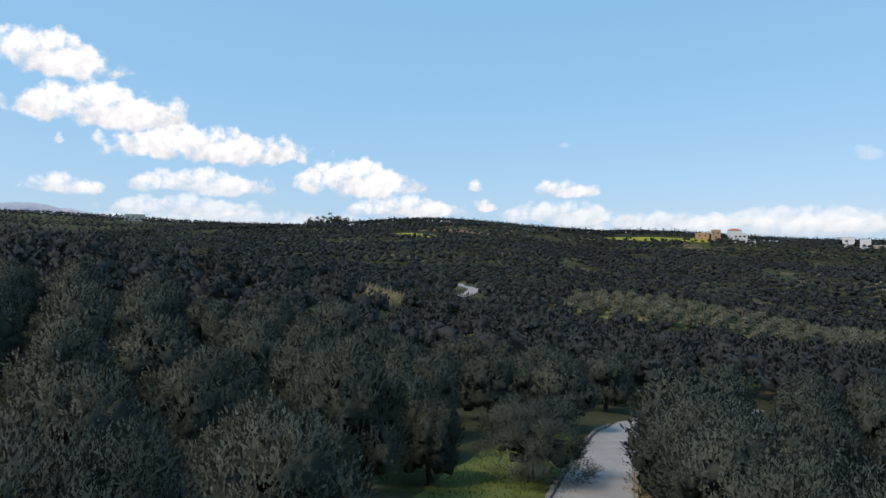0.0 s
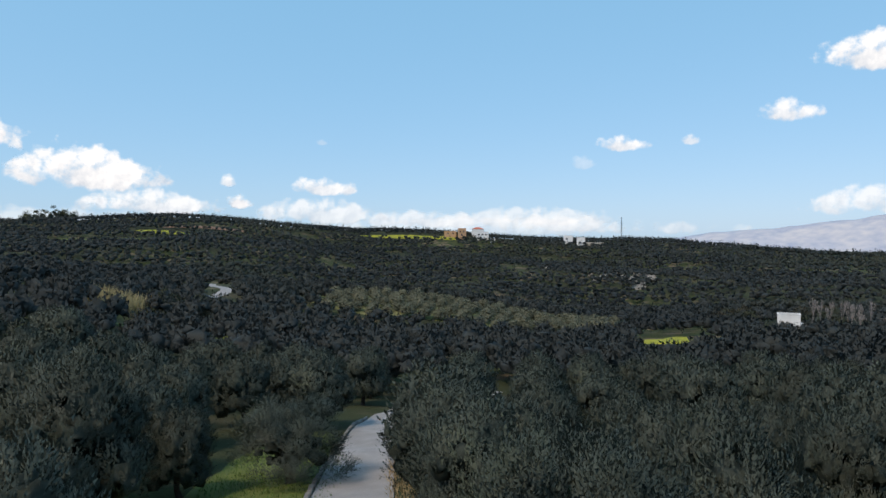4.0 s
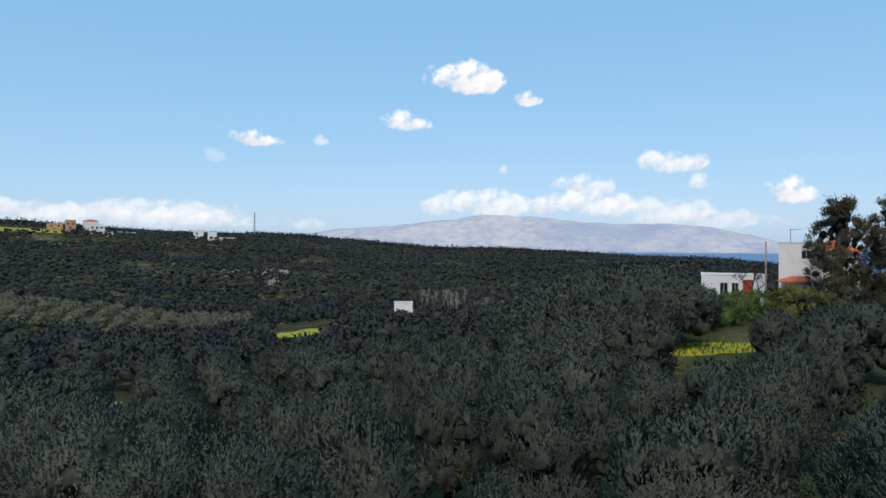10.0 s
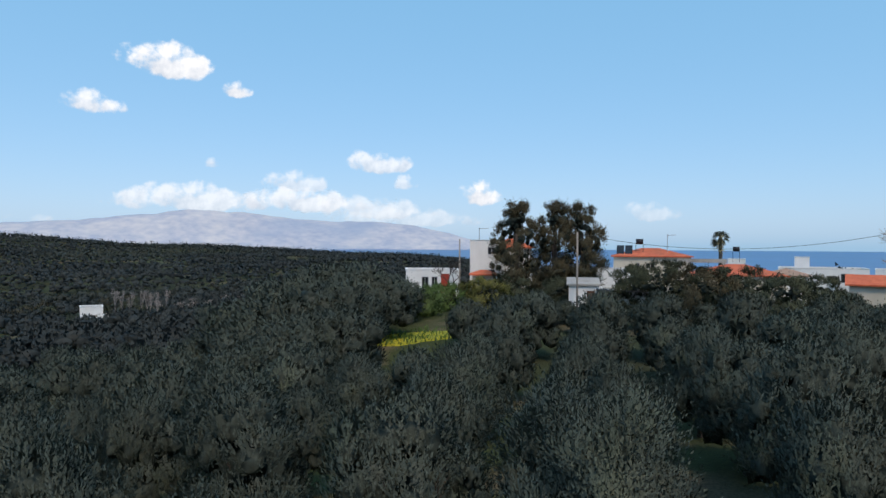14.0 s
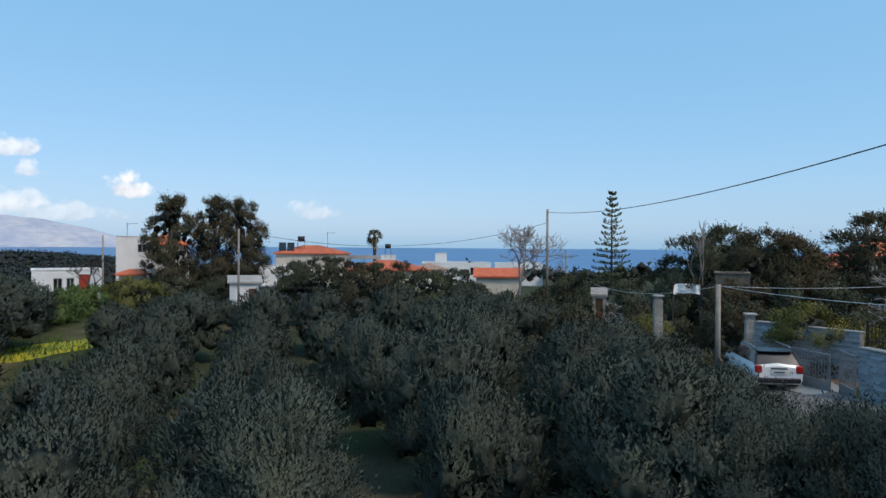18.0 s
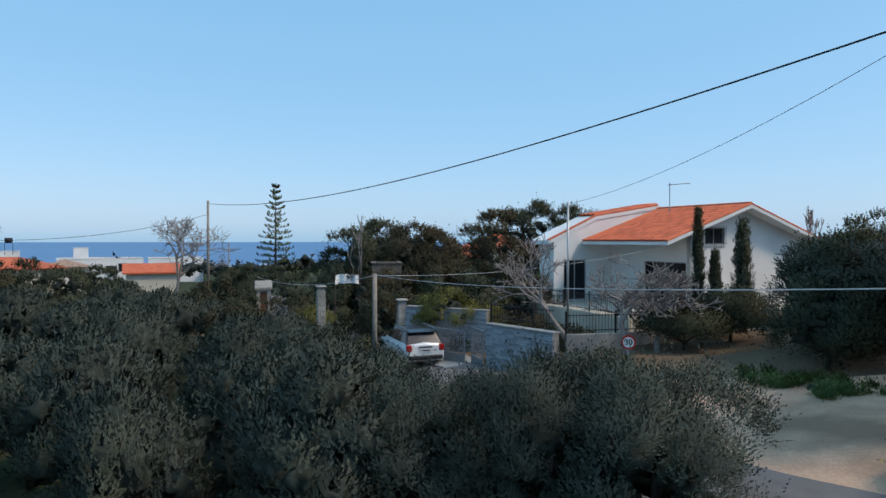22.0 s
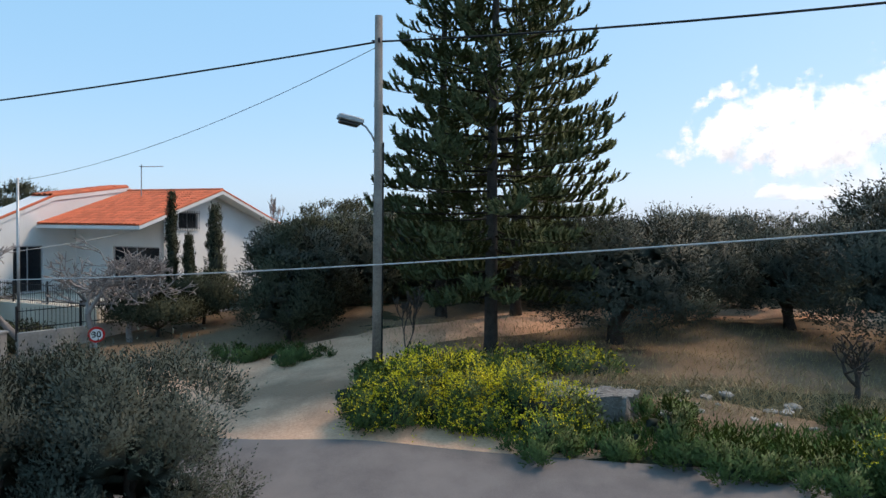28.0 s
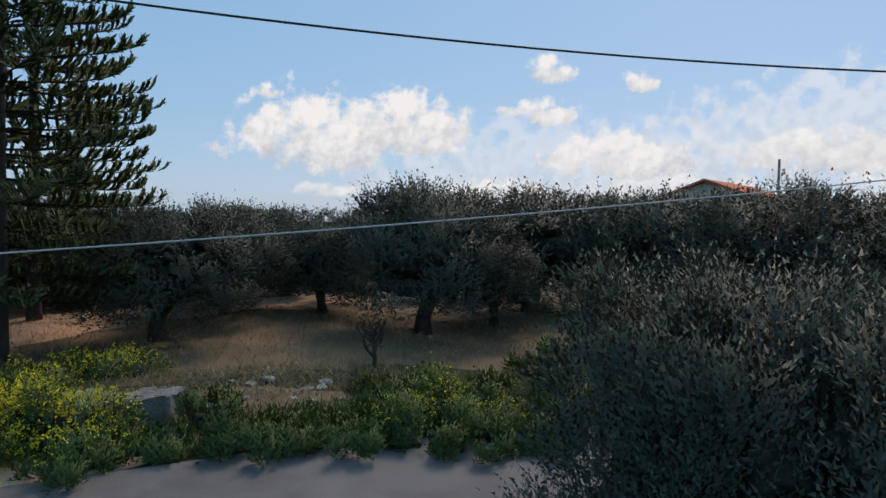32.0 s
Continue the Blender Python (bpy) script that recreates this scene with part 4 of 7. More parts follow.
def scatter(r0, r1, a0, a1, step, seed, keep):
    rng = np.random.default_rng(seed)
    n = int(r1 / step) + 1
    g = np.arange(-n, n + 1) * step
    X, Y = np.meshgrid(g, g)
    X, Y = X + rng.uniform(-0.32, 0.32, X.shape) * step, Y + rng.uniform(-0.32, 0.32, X.shape) * step
    r = np.hypot(X, Y)
    az = (np.degrees(np.arctan2(-X, Y)) + 320) % 360 - 320
    ok = (r > r0) & (r < r1) & (az < a0) & (az > a1)
    return [(x, y, rng.uniform(3.2, 4.6) * (1.1 if r1 > 400 else 1.15 if r1 > 300 else 1.12)) for x, y in zip(X[ok], Y[ok]) if keep(x, y, math.hypot(x, y), (math.degrees(math.atan2(-x, y)) + 320) % 360 - 320)]


def clear(x, y, r, az):
    if r < 230 and near_line(x, y, lane_line) < 3.2:
        return False
    if -43.5 < az < -37 and 100 < r < 144 or -41.8 < az < -38.2 and 82 < r < 101 or -50 < az < -46.8 and 128 < r < 168 or -57 < az < -45 and 152 < r < 185 or 3.5 < az < 8 and 98 < r < 125:
        return False
    if -3.6 < az < -0.8 and 128 < r < 236:
        return False
    if 7 < az < 11 and 64 < r < 76 or 9 < az < 15 and 100 < r < 110 or -2 < az < 4 and 90 < r < 100:
        return False
    if -37 < az < -11 and 156 < r < 190:
        return False
    if -76.5 < az < -70 and 44 < r < 60 or az < -70 and r < 110:
        return False
    return True


def far_clear(x, y, r, az):
    if 0.5 < az < 4.5 and 550 < r < 572 or -4 < az < 2 and 582 < r < 597 or -22.5 < az < -14.5 and 630 < r < 650 or -50 < az < -44 and 318 < r < 342 or 2 < az < 10 and 508 < r < 532:
        return False
    if math.sin(r * 0.17 + 1.6 * math.sin(az * 0.3) + 0.6 * math.sin(az * 1.1)) > 0.78:
        return False
    return math.sin(x * 0.05) * math.sin(y * 0.043 + x * 0.01) > -0.82


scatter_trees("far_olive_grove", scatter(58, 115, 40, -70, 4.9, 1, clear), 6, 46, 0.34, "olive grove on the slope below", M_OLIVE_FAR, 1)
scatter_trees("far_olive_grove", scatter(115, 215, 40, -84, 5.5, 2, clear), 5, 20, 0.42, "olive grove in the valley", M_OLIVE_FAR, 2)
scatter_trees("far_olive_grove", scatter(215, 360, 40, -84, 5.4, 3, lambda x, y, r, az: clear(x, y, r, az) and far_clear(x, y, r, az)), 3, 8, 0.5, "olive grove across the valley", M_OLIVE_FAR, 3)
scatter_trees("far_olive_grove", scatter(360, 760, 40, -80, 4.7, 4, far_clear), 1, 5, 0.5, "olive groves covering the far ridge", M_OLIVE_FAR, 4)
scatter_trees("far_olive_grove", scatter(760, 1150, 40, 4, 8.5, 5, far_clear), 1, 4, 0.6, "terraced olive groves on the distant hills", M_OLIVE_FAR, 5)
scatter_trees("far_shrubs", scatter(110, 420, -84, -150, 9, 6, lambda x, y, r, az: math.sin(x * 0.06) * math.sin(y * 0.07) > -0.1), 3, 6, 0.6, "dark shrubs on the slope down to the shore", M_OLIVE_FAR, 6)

# ---- poles and cables ----


def catenary(a, b, sag, n=28):
    a, b = Vector(a), Vector(b)
    return [a.lerp(b, i / n) - Vector((0, 0, 4 * sag * (i / n) * (1 - i / n))) for i in range(n + 1)]


def cable(name, a, b, sag, r, mat, label):
    solid(name, Shape().tube(catenary(a, b, sag), r, 6), mat, label, "cable", "overhead cables", smooth=True)


LAMP = (*at(-172.4, 16.4), 0)
lx, ly = LAMP[0], LAMP[1]
lz = gz(lx, ly)
pole = thing("street_lamp", Matrix.Translation((lx, ly, lz)), "tall weathered wooden pole carrying a street lamp and cables", "street lamp")
ptop = up(16.4, 17.5) - lz
part("pole", Shape().tube([(0, 0, -0.4), (0, 0, ptop * 0.5), (0.03, 0, ptop)], [0.125, 0.115, 0.095], 14), M_WOODPOLE, pole, smooth=True)

x1, y1 = at(-114.7, 65)
x2, y2 = at(-128.45, 31)
x3, y3 = at(-145.15, 31)
xe, ye = at(-262, 24)
wire_z = up(16.4, 15.5)
cable("power_cable", (x1, y1, up(65, 2.9)), (lx, ly, wire_z), 1.35, 0.024, M_CABLE, "thick black twisted overhead cable")
cable("power_cable", (lx, ly, wire_z), (xe, ye, EYE + 4.25), 0.55, 0.024, M_CABLE, "thick black twisted overhead cable")
cable("drop_wire", (lx, ly, wire_z - 0.1), (x3, y3, up(31, 3.0)), 0.5, 0.008, M_CABLE, "thin wire from the lamp pole to the house pole")
cable("phone_cable", (x2, y2, up(31, -3.1)), (*at(-260, 14.2), EYE + 1.3), 0.68, 0.011, M_CABLE_W, "pale grey telephone cable across the street")
for nm, xx, yy, tz, rad, lab, mt in (("utility_pole", x1, y1, up(65, 3.15), 0.13, "weathered wooden utility pole among the houses", M_WOODPOLE),
                                     ("utility_pole", x2, y2, up(31, -3.0), 0.12, "short pale wooden telephone pole beside the street", M_WOODPOLE),
                                     ("metal_pole", x3, y3, up(31, 3.2), 0.06, "slim grey metal pole at the garden wall", M_GALV)):
    z = gz(xx, yy)
    t = thing(nm, Matrix.Translation((xx, yy, z)), lab, "pole")
    part("pole", Shape().tube([(0, 0, -0.4), (0, 0, tz - z)], [rad, rad * 0.85], 12), mt, t, smooth=True)

# lamp arm and head, fixings
part("arm", Shape().tube([(0.08, 0.03, ptop - 3.12), (0.17, 0.08, ptop - 2.92), (0.3, 0.14, ptop - 2.74), (0.42, 0.19, ptop - 2.66)], 0.025, 8), M_GALV, pole, "curved grey steel arm", smooth=True)
HEAD = Matrix.Translation((0.64, 0.28, ptop - 2.6)) @ pose(0, 0, 0, 0, -10, 24)
part("lamp_head", Shape().box(-0.28, -0.16, -0.05, 0.34, 0.16, 0.09, bevel=0.03).moved(HEAD), M_GALV, pole, "flat grey lamp head")
part("diffuser", Shape().box(-0.2, -0.13, -0.13, 0.3, 0.13, -0.05, bevel=0.03).moved(HEAD), plain("lamp_diffuser", (0.06, 0.06, 0.06), 0.3), pole, "dark cover beneath the lamp head")
part("bracket", Shape().box(-0.03, -0.16, wire_z - lz - 0.05, 0.03, 0.16, wire_z - lz + 0.05).tube([(-0.12, 0, wire_z - lz), (0.2, 0, wire_z - lz + 0.02)], 0.02, 6), M_IRON, pole)
part("conduit", Shape().tube([(-0.13, 0.03, 0), (-0.12, 0.03, ptop - 3.1)], 0.02, 6), M_CABLE, pole)

# ---- conifers ----


def norfolk(name, x, y, h, reach, levels, label, seed, needles=20, z0=0.09, skirt=0.3, step=0.21, brush=0.06):
    """Tiers of long limbs, each with rows of upcurved brushes that fan out at the tip."""
    rng = np.random.default_rng(seed)
    t = thing(name, Matrix.Translation((x, y, gz(x, y))), label, "tree", "araucaria pines")
    part("trunk", Shape().tube([(0, 0, -0.3), (0.02, 0.03, 0.4), (0.05, 0, h * 0.35), (0, 0.03, h * 0.7), (0, 0, h)], [0.0165 * h, 0.0125 * h, 0.009 * h, 0.005 * h, 0.01], 12), M_BARK, t, smooth=True)
    z_up = np.array([0, 0, 1.0])
    for i in range(levels):
        f = (i + 0.5) / levels
        z = h * (z0 + (0.99 - z0) * f)
        rel = (z / h - skirt) / (1 - skirt)
        ln = reach * (1 - rel) ** 0.85 if rel > 0 else reach * (0.62 + 0.38 * z / h / skirt)
        nb = 6 if f < 0.5 else 5
        a0 = rng.uniform(0, 6.28)
        for b in range(nb):
            a = a0 + b * 6.283 / nb + rng.uniform(-0.22, 0.22)
            L = max(0.25, ln * rng.uniform(0.75, 1.06))
            d = np.array([math.cos(a), math.sin(a), 0])
            sd = np.array([-math.sin(a), math.cos(a), 0])
            sag, lift, zb = -0.14 + 0.4 * f, 0.07, z + rng.uniform(-0.15, 0.15)

            def spot(s):
                return np.array([0, 0, zb]) + d * L * s + z_up * L * (sag * s + lift * s ** 3)

            limb = Shape().tube([spot(s) for s in (0, 0.35, 0.7, 0.97)], [0.035, 0.026, 0.018, 0.01], 4, caps=False)
            rows = []
            m = max(2, int(L * 0.7 / step))
            for k in range(m):
                s = 0.3 + 0.68 * (k + rng.uniform(-0.3, 0.3)) / m
                for side in (-1, 1):
                    rows.append((spot(s), d * (0.45 + 0.3 * s) + sd * side * rng.uniform(0.45, 1.0) + z_up * (0.12 + 0.3 * s), rng.uniform(0.75, 1.15) * (0.36 + 0.16 * L * (1 - s))))
            for k in range(4):
                rows.append((spot(rng.uniform(0.88, 1.0)), d * 0.7 + sd * rng.uniform(-0.6, 0.6) + z_up * rng.uniform(0.3, 0.8), rng.uniform(0.32, 0.5)))
            p0 = np.array([q[0] for q in rows])
            dr = unit(np.array([q[1] for q in rows]))
            sz = np.array([q[2] for q in rows])[:, None]
            p1 = p0 + dr * sz * 0.6
            p2 = p1 + unit(dr + z_up * 0.9) * sz * 0.5
            n = len(rows)
            ends = np.concatenate([p0[:, None], p1[:, None], p2[:, None]], 1)
            # the brush: three slim sides along each shoot
            vs, qs = [], []
            wob = rng.normal(size=(n, 3)) * 0.2 + z_up
            e1 = unit(np.cross(dr, wob))
            e2 = np.cross(dr, e1)
            for j, r in enumerate((0.15, 0.6, 0.9)):
                for g in range(3):
                    w = 2.094 * g
                    vs.append(ends[:, j] + (e1 * math.cos(w) + e2 * math.sin(w)) * brush * r)
            v = np.stack(vs, 1).reshape(-1, 3)
            base = np.arange(n)[:, None] * 9
            for j in range(2):
                for g in range(3):
                    qs.append(base + np.array([[j * 3 + g, j * 3 + (g + 1) % 3, j * 3 + 3 + (g + 1) % 3, j * 3 + 3 + g]]))
            fq = np.concatenate(qs)
            if needles:
                u = ((np.arange(needles) + rng.random((n, needles))) / needles) ** 0.7 * 1.05
                pp = np.where((u < 0.55)[..., None], p0[:, None] + (p1 - p0)[:, None] * (u / 0.55)[..., None], p1[:, None] + (p2 - p1)[:, None] * ((u - 0.55) / 0.5)[..., None])
                nd = unit(dr[:, None] + z_up * 0.8 * u[..., None] + rng.normal(size=(n, needles, 3)) * 0.5)
                nl = rng.uniform(0.12, 0.21, n * needles)
                v2, f2 = leaf_quads(pp.reshape(-1, 3), nd.reshape(-1, 3), nl, nl * 0.28, rng)
                v, fq = np.vstack([v, v2]), np.vstack([fq, f2 + len(v)])
            mid = v[fq].mean(1)
            fq, nr = outward(v, fq, unit((mid - spot(0.5)) * 0.4 + z_up * 0.7 + d * 0.3), 0.5)
            # each vertex takes its own normal; the brushes share vertices between faces
            vn = np.zeros_like(v)
            np.add.at(vn, fq.ravel(), nr)
            lv = np.array(limb.v)
            me = soup("branch", np.vstack([v, lv]), np.vstack([fq, np.array(limb.f) + len(v)]), M_PINE, None, np.vstack([unit(vn), unit(rng.normal(size=(len(lv), 3)) + z_up * 0.5)]))
            me.materials.append(M_BARK)
            me.polygons.foreach_set("material_index", [0] * len(fq) + [1] * len(limb.f))
            part("branch", me, None, t)
    return t


norfolk("norfolk_pine", *at(-182.4, 19.7), 16.5, 3.8, 25, "tall dark green araucaria pine with tiers of upturned branches", 21)
norfolk("norfolk_pine", *at(-178.0, 25.5), 18.0, 3.1, 20, "araucaria pine with a slim crown standing behind the first", 22, needles=10, step=0.27, brush=0.075)
norfolk("norfolk_pine", *at(-184.5, 25.0), 17.5, 3.8, 20, "araucaria pine standing close behind the first", 24, needles=10, step=0.27, brush=0.075)
norfolk("norfolk_pine", *at(-120.1, 88), 13.4, 3.0, 17, "slender araucaria pine among the village houses", 23, needles=4, z0=0.05, skirt=0.1, step=0.4, brush=0.09)


def bushy(name, az, d, lumps, n, per, leaf, width, mat, label, category="tree", trunk=True, top=None, **k):
    """A tree or shrub from lumps given in metres over its foot."""
    x, y = at(az, d)
    t = thing(name, Matrix.Translation((x, y, gz(x, y))) @ pose(0, 0, 0, 0, 0, az), label, category)
    if trunk:
        sh = Shape()
        hi = max(q[2] for q in lumps)
        r = 0.035 * hi + 0.03
        sh.tube([(0, 0, -0.3), (0.05, 0, hi * 0.3), (0, 0.05, hi * 0.75)], [r, r * 0.75, r * 0.35], 8)
        for q in lumps[:: max(1, len(lumps) // 7)]:
            sh.tube([(0.03, 0, hi * 0.28), (q[0] * 0.5, q[1] * 0.5, (q[2] + hi * 0.3) * 0.5), (q[0], q[1], q[2])], [r * 0.5, r * 0.32, 0.02], 5)
        part("trunk", sh, M_BARK, t, smooth=True)
    part("crown", foliage("crown", lumps, n, per, leaf, width, mat, int(abs(az * 10)) + int(d), **k), None, t)
    return t


def dome(seed, n, w, h, base=0.3, r=(0.5, 0.9), deep=None):
    rng = random.Random(seed)
    out = []
    for i in range(n):
        t = rng.random()
        z = base + (h - base) * t
        wid = w / 2 * math.sqrt(max(0.08, 1 - (2 * t - 0.75) ** 2 / 1.7)) * rng.uniform(0.3, 1)
        a = rng.uniform(0, 6.28)
        q = rng.uniform(*r)
        out.append((math.cos(a) * wid, math.sin(a) * wid * (deep or 1), max(base, z - q), q, rng.uniform(0.7, 1)))
    return out


# casuarinas, ragged and tall
for az, d, w, h, s in ((-83.2, 72, 4.4, 11.2, 31), (-86.5, 73, 3.9, 11.3, 32), (-88.8, 74, 4.4, 10.8, 33)):
    crng = random.Random(s)
    lum = []
    for i in range(110):
        q = (i + 0.5) / 110
        a, rad = crng.uniform(0, 6.283), w / 2 * (0.8 + 0.3 * math.sin(3.0 * q + 0.3)) * math.sqrt(crng.random()) * (1 if q < 0.85 else 0.7)
        lum.append((math.cos(a) * rad, math.sin(a) * rad, 0.5 + (h - 1.0) * q, crng.uniform(0.35, 0.75), 1.15))
    bushy("casuarina_tree", az, d, lum, 7000, 5, 0.2, 0.085, M_BROWNLEAF, "tall ragged dark evergreen casuarina beside the houses", sprig=0.6, core=0.62, deepness=0.9, rise=0.9, stray=0.12)
# wind-shaped pines and tamarisks behind the walled drive
for az, d, w, h, s, mt in ((-126.5, 46, 5.5, 6.3, 41, M_DARKLEAF), (-129.2, 47, 4.6, 6.6, 42, M_DARKLEAF), (-132.0, 46, 5.5, 6.3, 43, M_BROWNLEAF), (-134.0, 45, 3.6, 5.6, 44, M_BROWNLEAF),
                           (-139.3, 47, 5.0, 7.3, 45, M_BROWNLEAF), (-142.2, 48, 6.2, 7.5, 46, M_DARKLEAF), (-145.5, 50, 5.5, 7.2, 47, M_DARKLEAF)):
    lum = [(a, b, c * 0.74 + h * 0.2, r * 1.1, 0.8) for a, b, c, r, _ in dome(s, 44, w, h, 0.6, (0.45, 0.85))]
    bushy("wind_shaped_pine", az, d, lum, 3400, 5, 0.18, 0.08, mt, "wind-shaped dark tree with a flat spreading crown", sprig=0.5, core=0.45, deepness=0.7, rise=0.5)
# dark hedges and shrubs round the drive and the ruins
for az, d, w, h, s, mt, lab in ((-121.5, 40, 5, 2.9, 51, M_BROWNLEAF, "dry brownish shrub beside the ruin"), (-123.2, 37, 3, 2.5, 52, M_YGREEN, "yellowish green shrub beside the ruin"), (-126.5, 33, 4.4, 2.3, 53, M_DARKLEAF, "dark shrub behind the stone pillars"), (-129.8, 36, 3.6, 2.6, 54, M_DARKLEAF, "dark shrub behind the stone pillars"),
                                (-133.6, 34.0, 3, 2.4, 56, M_YGREEN, "green creeper hanging over the wall"), (-138.5, 33, 4, 1.4, 57, M_BROWNLEAF, "dry hedge behind the iron fence"), (-141.5, 32, 3.6, 1.3, 58, M_BROWNLEAF, "dry hedge behind the iron fence"),
                                (-144.5, 30, 3.0, 1.1, 59, M_DARKLEAF, "low hedge behind the iron fence"), (-128, 42, 6, 3.6, 60, M_BROWNLEAF, "tangled dry shrubs behind the stone wall"), (-133.5, 41, 7, 3.8, 61, M_BROWNLEAF, "tangled dry shrubs behind the stone wall"), (-138.5, 41, 6, 3.4, 62, M_DARKLEAF, "dark shrubs in the garden"),
                                (-128.6, 37.2, 5.2, 4.1, 66, M_BROWNLEAF, "tangled dry shrub before the stone building"), (-119.5, 30, 4, 2.6, 63, M_DARKLEAF, "dark shrub at the end of the grove"), (-121.8, 27, 4, 2.3, 64, M_DARKLEAF, "dark shrub at the end of the grove"), (-118.2, 60, 3, 3.4, 65, M_DARKLEAF, "dark shrub behind the wooden pole")):
    bushy("shrub", az, d, dome(s, 16, w, h, 0.2, (0.35, 0.7)), 1500, 5, 0.12, 0.06, mt, lab, "shrub", trunk=False, sprig=0.35, core=0.5, deepness=0.7)
for i, (az, d, w, h) in enumerate(((-124.5, 41, 5, 3.4), (-130.5, 39, 5, 3.3), (-135.5, 38, 6, 3.2), (-138, 37, 5, 3.0), (-141, 37, 5, 2.8), (-143, 40, 5, 3.4), (-126, 52, 7, 4.2), (-131, 53, 7, 4.4), (-136, 52, 6, 3.8), (-121, 55, 6, 3.6), (-139, 56, 7, 4), (-117.5, 48, 4, 2.6), (-113.5, 50, 4.5, 2.4), (-115.5, 54, 5, 2.8), (-111.5, 55, 4, 2.2), (-109, 53, 4.5, 2.6), (-116.5, 44, 3.5, 2.2), (-122.5, 31, 3.5, 2.2), (-125, 29.5, 3, 1.7))):
    bushy("shrub", az, d, dome(160 + i, 34, w, h, 0.2, (0.4, 0.75)), 1900, 5, 0.15, 0.075, M_BROWNLEAF if i % 3 == 1 else M_DARKLEAF, "dense dark shrub in the overgrown garden", "shrub", trunk=False, sprig=0.4, core=0.5, deepness=0.7)
bushy("creeper", -135.6, 31.7, [(a, b * 0.5, c, r, f) for a, b, c, r, f in dome(55, 24, 4.4, 3.1, 1.5, (0.35, 0.6))], 2600, 5, 0.11, 0.055, M_YGREEN, "green creeper with yellow blossom hanging over the slate wall", "shrub", trunk=False, sprig=0.35, core=0.55, deepness=0.8)
# shrubs and small trees round the village
for az, d, w, h, s, mt in ((-95.5, 60, 7, 5.0, 71, M_DARKLEAF), (-98.5, 58, 8, 4.6, 72, M_BROWNLEAF), (-101.5, 60, 8, 4.6, 73, M_DARKLEAF), (-104.5, 57, 5.5, 4.0, 74, M_DARKLEAF), (-92.8, 62, 5, 4.2, 75, M_DARKLEAF), (-106.8, 66, 4, 3.6, 76, M_DARKLEAF), (-93.8, 66, 5, 4.6, 84, M_DARKLEAF), (-96.8, 66, 6, 4.8, 85, M_BROWNLEAF), (-99.8, 64, 6, 4.4, 86, M_DARKLEAF),
                           (-80.5, 62, 5, 3.2, 77, M_YGREEN), (-77, 62, 4, 2.6, 78, M_GREENLEAF), (-83, 66, 6, 3.4, 79, M_DARKLEAF), (-75.2, 58, 3, 2.6, 80, M_GREENLEAF), (-87, 66, 5, 3, 81, M_DARKLEAF), (-116.5, 62, 3.4, 3, 82, M_DARKLEAF), (-108, 58, 4, 2.6, 83, M_DARKLEAF)):
    bushy("shrub", az, d, dome(s, 46, w, h, 0.3, (0.4, 0.75)), 2600, 5, 0.17, 0.085, mt, "dense shrub between the village houses", "shrub", trunk=False, sprig=0.4, core=0.5, deepness=0.7)
# cypresses before the white house
for az, d, hgt, w, s in ((-155.6, 30.5, 5.4, 0.6, 91), (-156.9, 30.6, 3.5, 0.62, 92), (-158.9, 31.0, 4.6, 0.95, 93)):
    lum = [(random.Random(s + i).uniform(-0.025, 0.025), random.Random(s + i + 50).uniform(-0.025, 0.025), 0.3 + (hgt - 0.4) * i / 25, w * 0.5 * (0.25 + 0.75 * math.sin(0.35 + 2.6 * (1 - i / 25) ** 1.2 * 0.92 + 0.1)), 1.3) for i in range(26)]
    bushy("cypress", az, d, lum, 2400, 5, 0.09, 0.045, M_DARKLEAF, "slim dark pencil cypress in front of the white house", rise=1.6, sprig=0.22, core=0.7, stray=0.02)
# dark citrus-like trees between the house and the track
for az, d, w, h, s, mt in ((-166.2, 26, 4.2, 4.2, 101, M_DARKLEAF), (-164.8, 23.5, 2.6, 2.9, 102, M_DARKLEAF), (-166.5, 27, 4.4, 4.2, 103, M_DARKLEAF), (-169.5, 30, 5, 4.4, 104, M_DARKLEAF), (-158.0, 29, 2.6, 2.2, 105, M_DARKLEAF), (-174.5, 31, 5.5, 4.2, 106, M_DARKLEAF), (-179, 30, 5, 4, 107, M_DARKLEAF), (-154.5, 27.5, 2.6, 1.8, 108, M_DARKLEAF)):
    bushy("garden_tree", az, d, dome(s, 24, w, h, 0.9, (0.4, 0.75)), 2600, 5, 0.12, 0.055, mt, "dense dark evergreen tree beside the earth track", sprig=0.4, core=0.5, deepness=0.7)
for i, (az, d, w, h) in enumerate(((-167.5, 31, 5.5, 4.4), (-171, 29.5, 5.0, 4.2), (-174, 34, 6, 4.8), (-177, 30, 5, 4.2), (-180.5, 33, 6, 4.6), (-183.5, 28, 4.5, 3.8), (-187, 31, 6, 4.6), (-190.5, 29, 5, 4.2), (-170, 40, 8, 5.0), (-178, 42, 8, 5.2), (-186, 42, 8, 5.2))):
    bushy("garden_tree", az, d, dome(300 + i, 26, w, h, 0.35, (0.45, 0.85)), 1900, 5, 0.14, 0.07, M_OLIVE if i % 3 == 1 else M_DARKLEAF, "dense dark evergreen with a low crown behind the earth track", sprig=0.4, core=0.5, deepness=0.7)
# dark tall tree and reeds in the grove
bushy("cypress", 19.8, 95, dome(111, 22, 4.5, 6.4, 0.6, (0.5, 0.9)), 420, 4, 0.4, 0.1, M_DARKLEAF, "dark cypress rising over the olive trees", sprig=0.6, core=0.6)
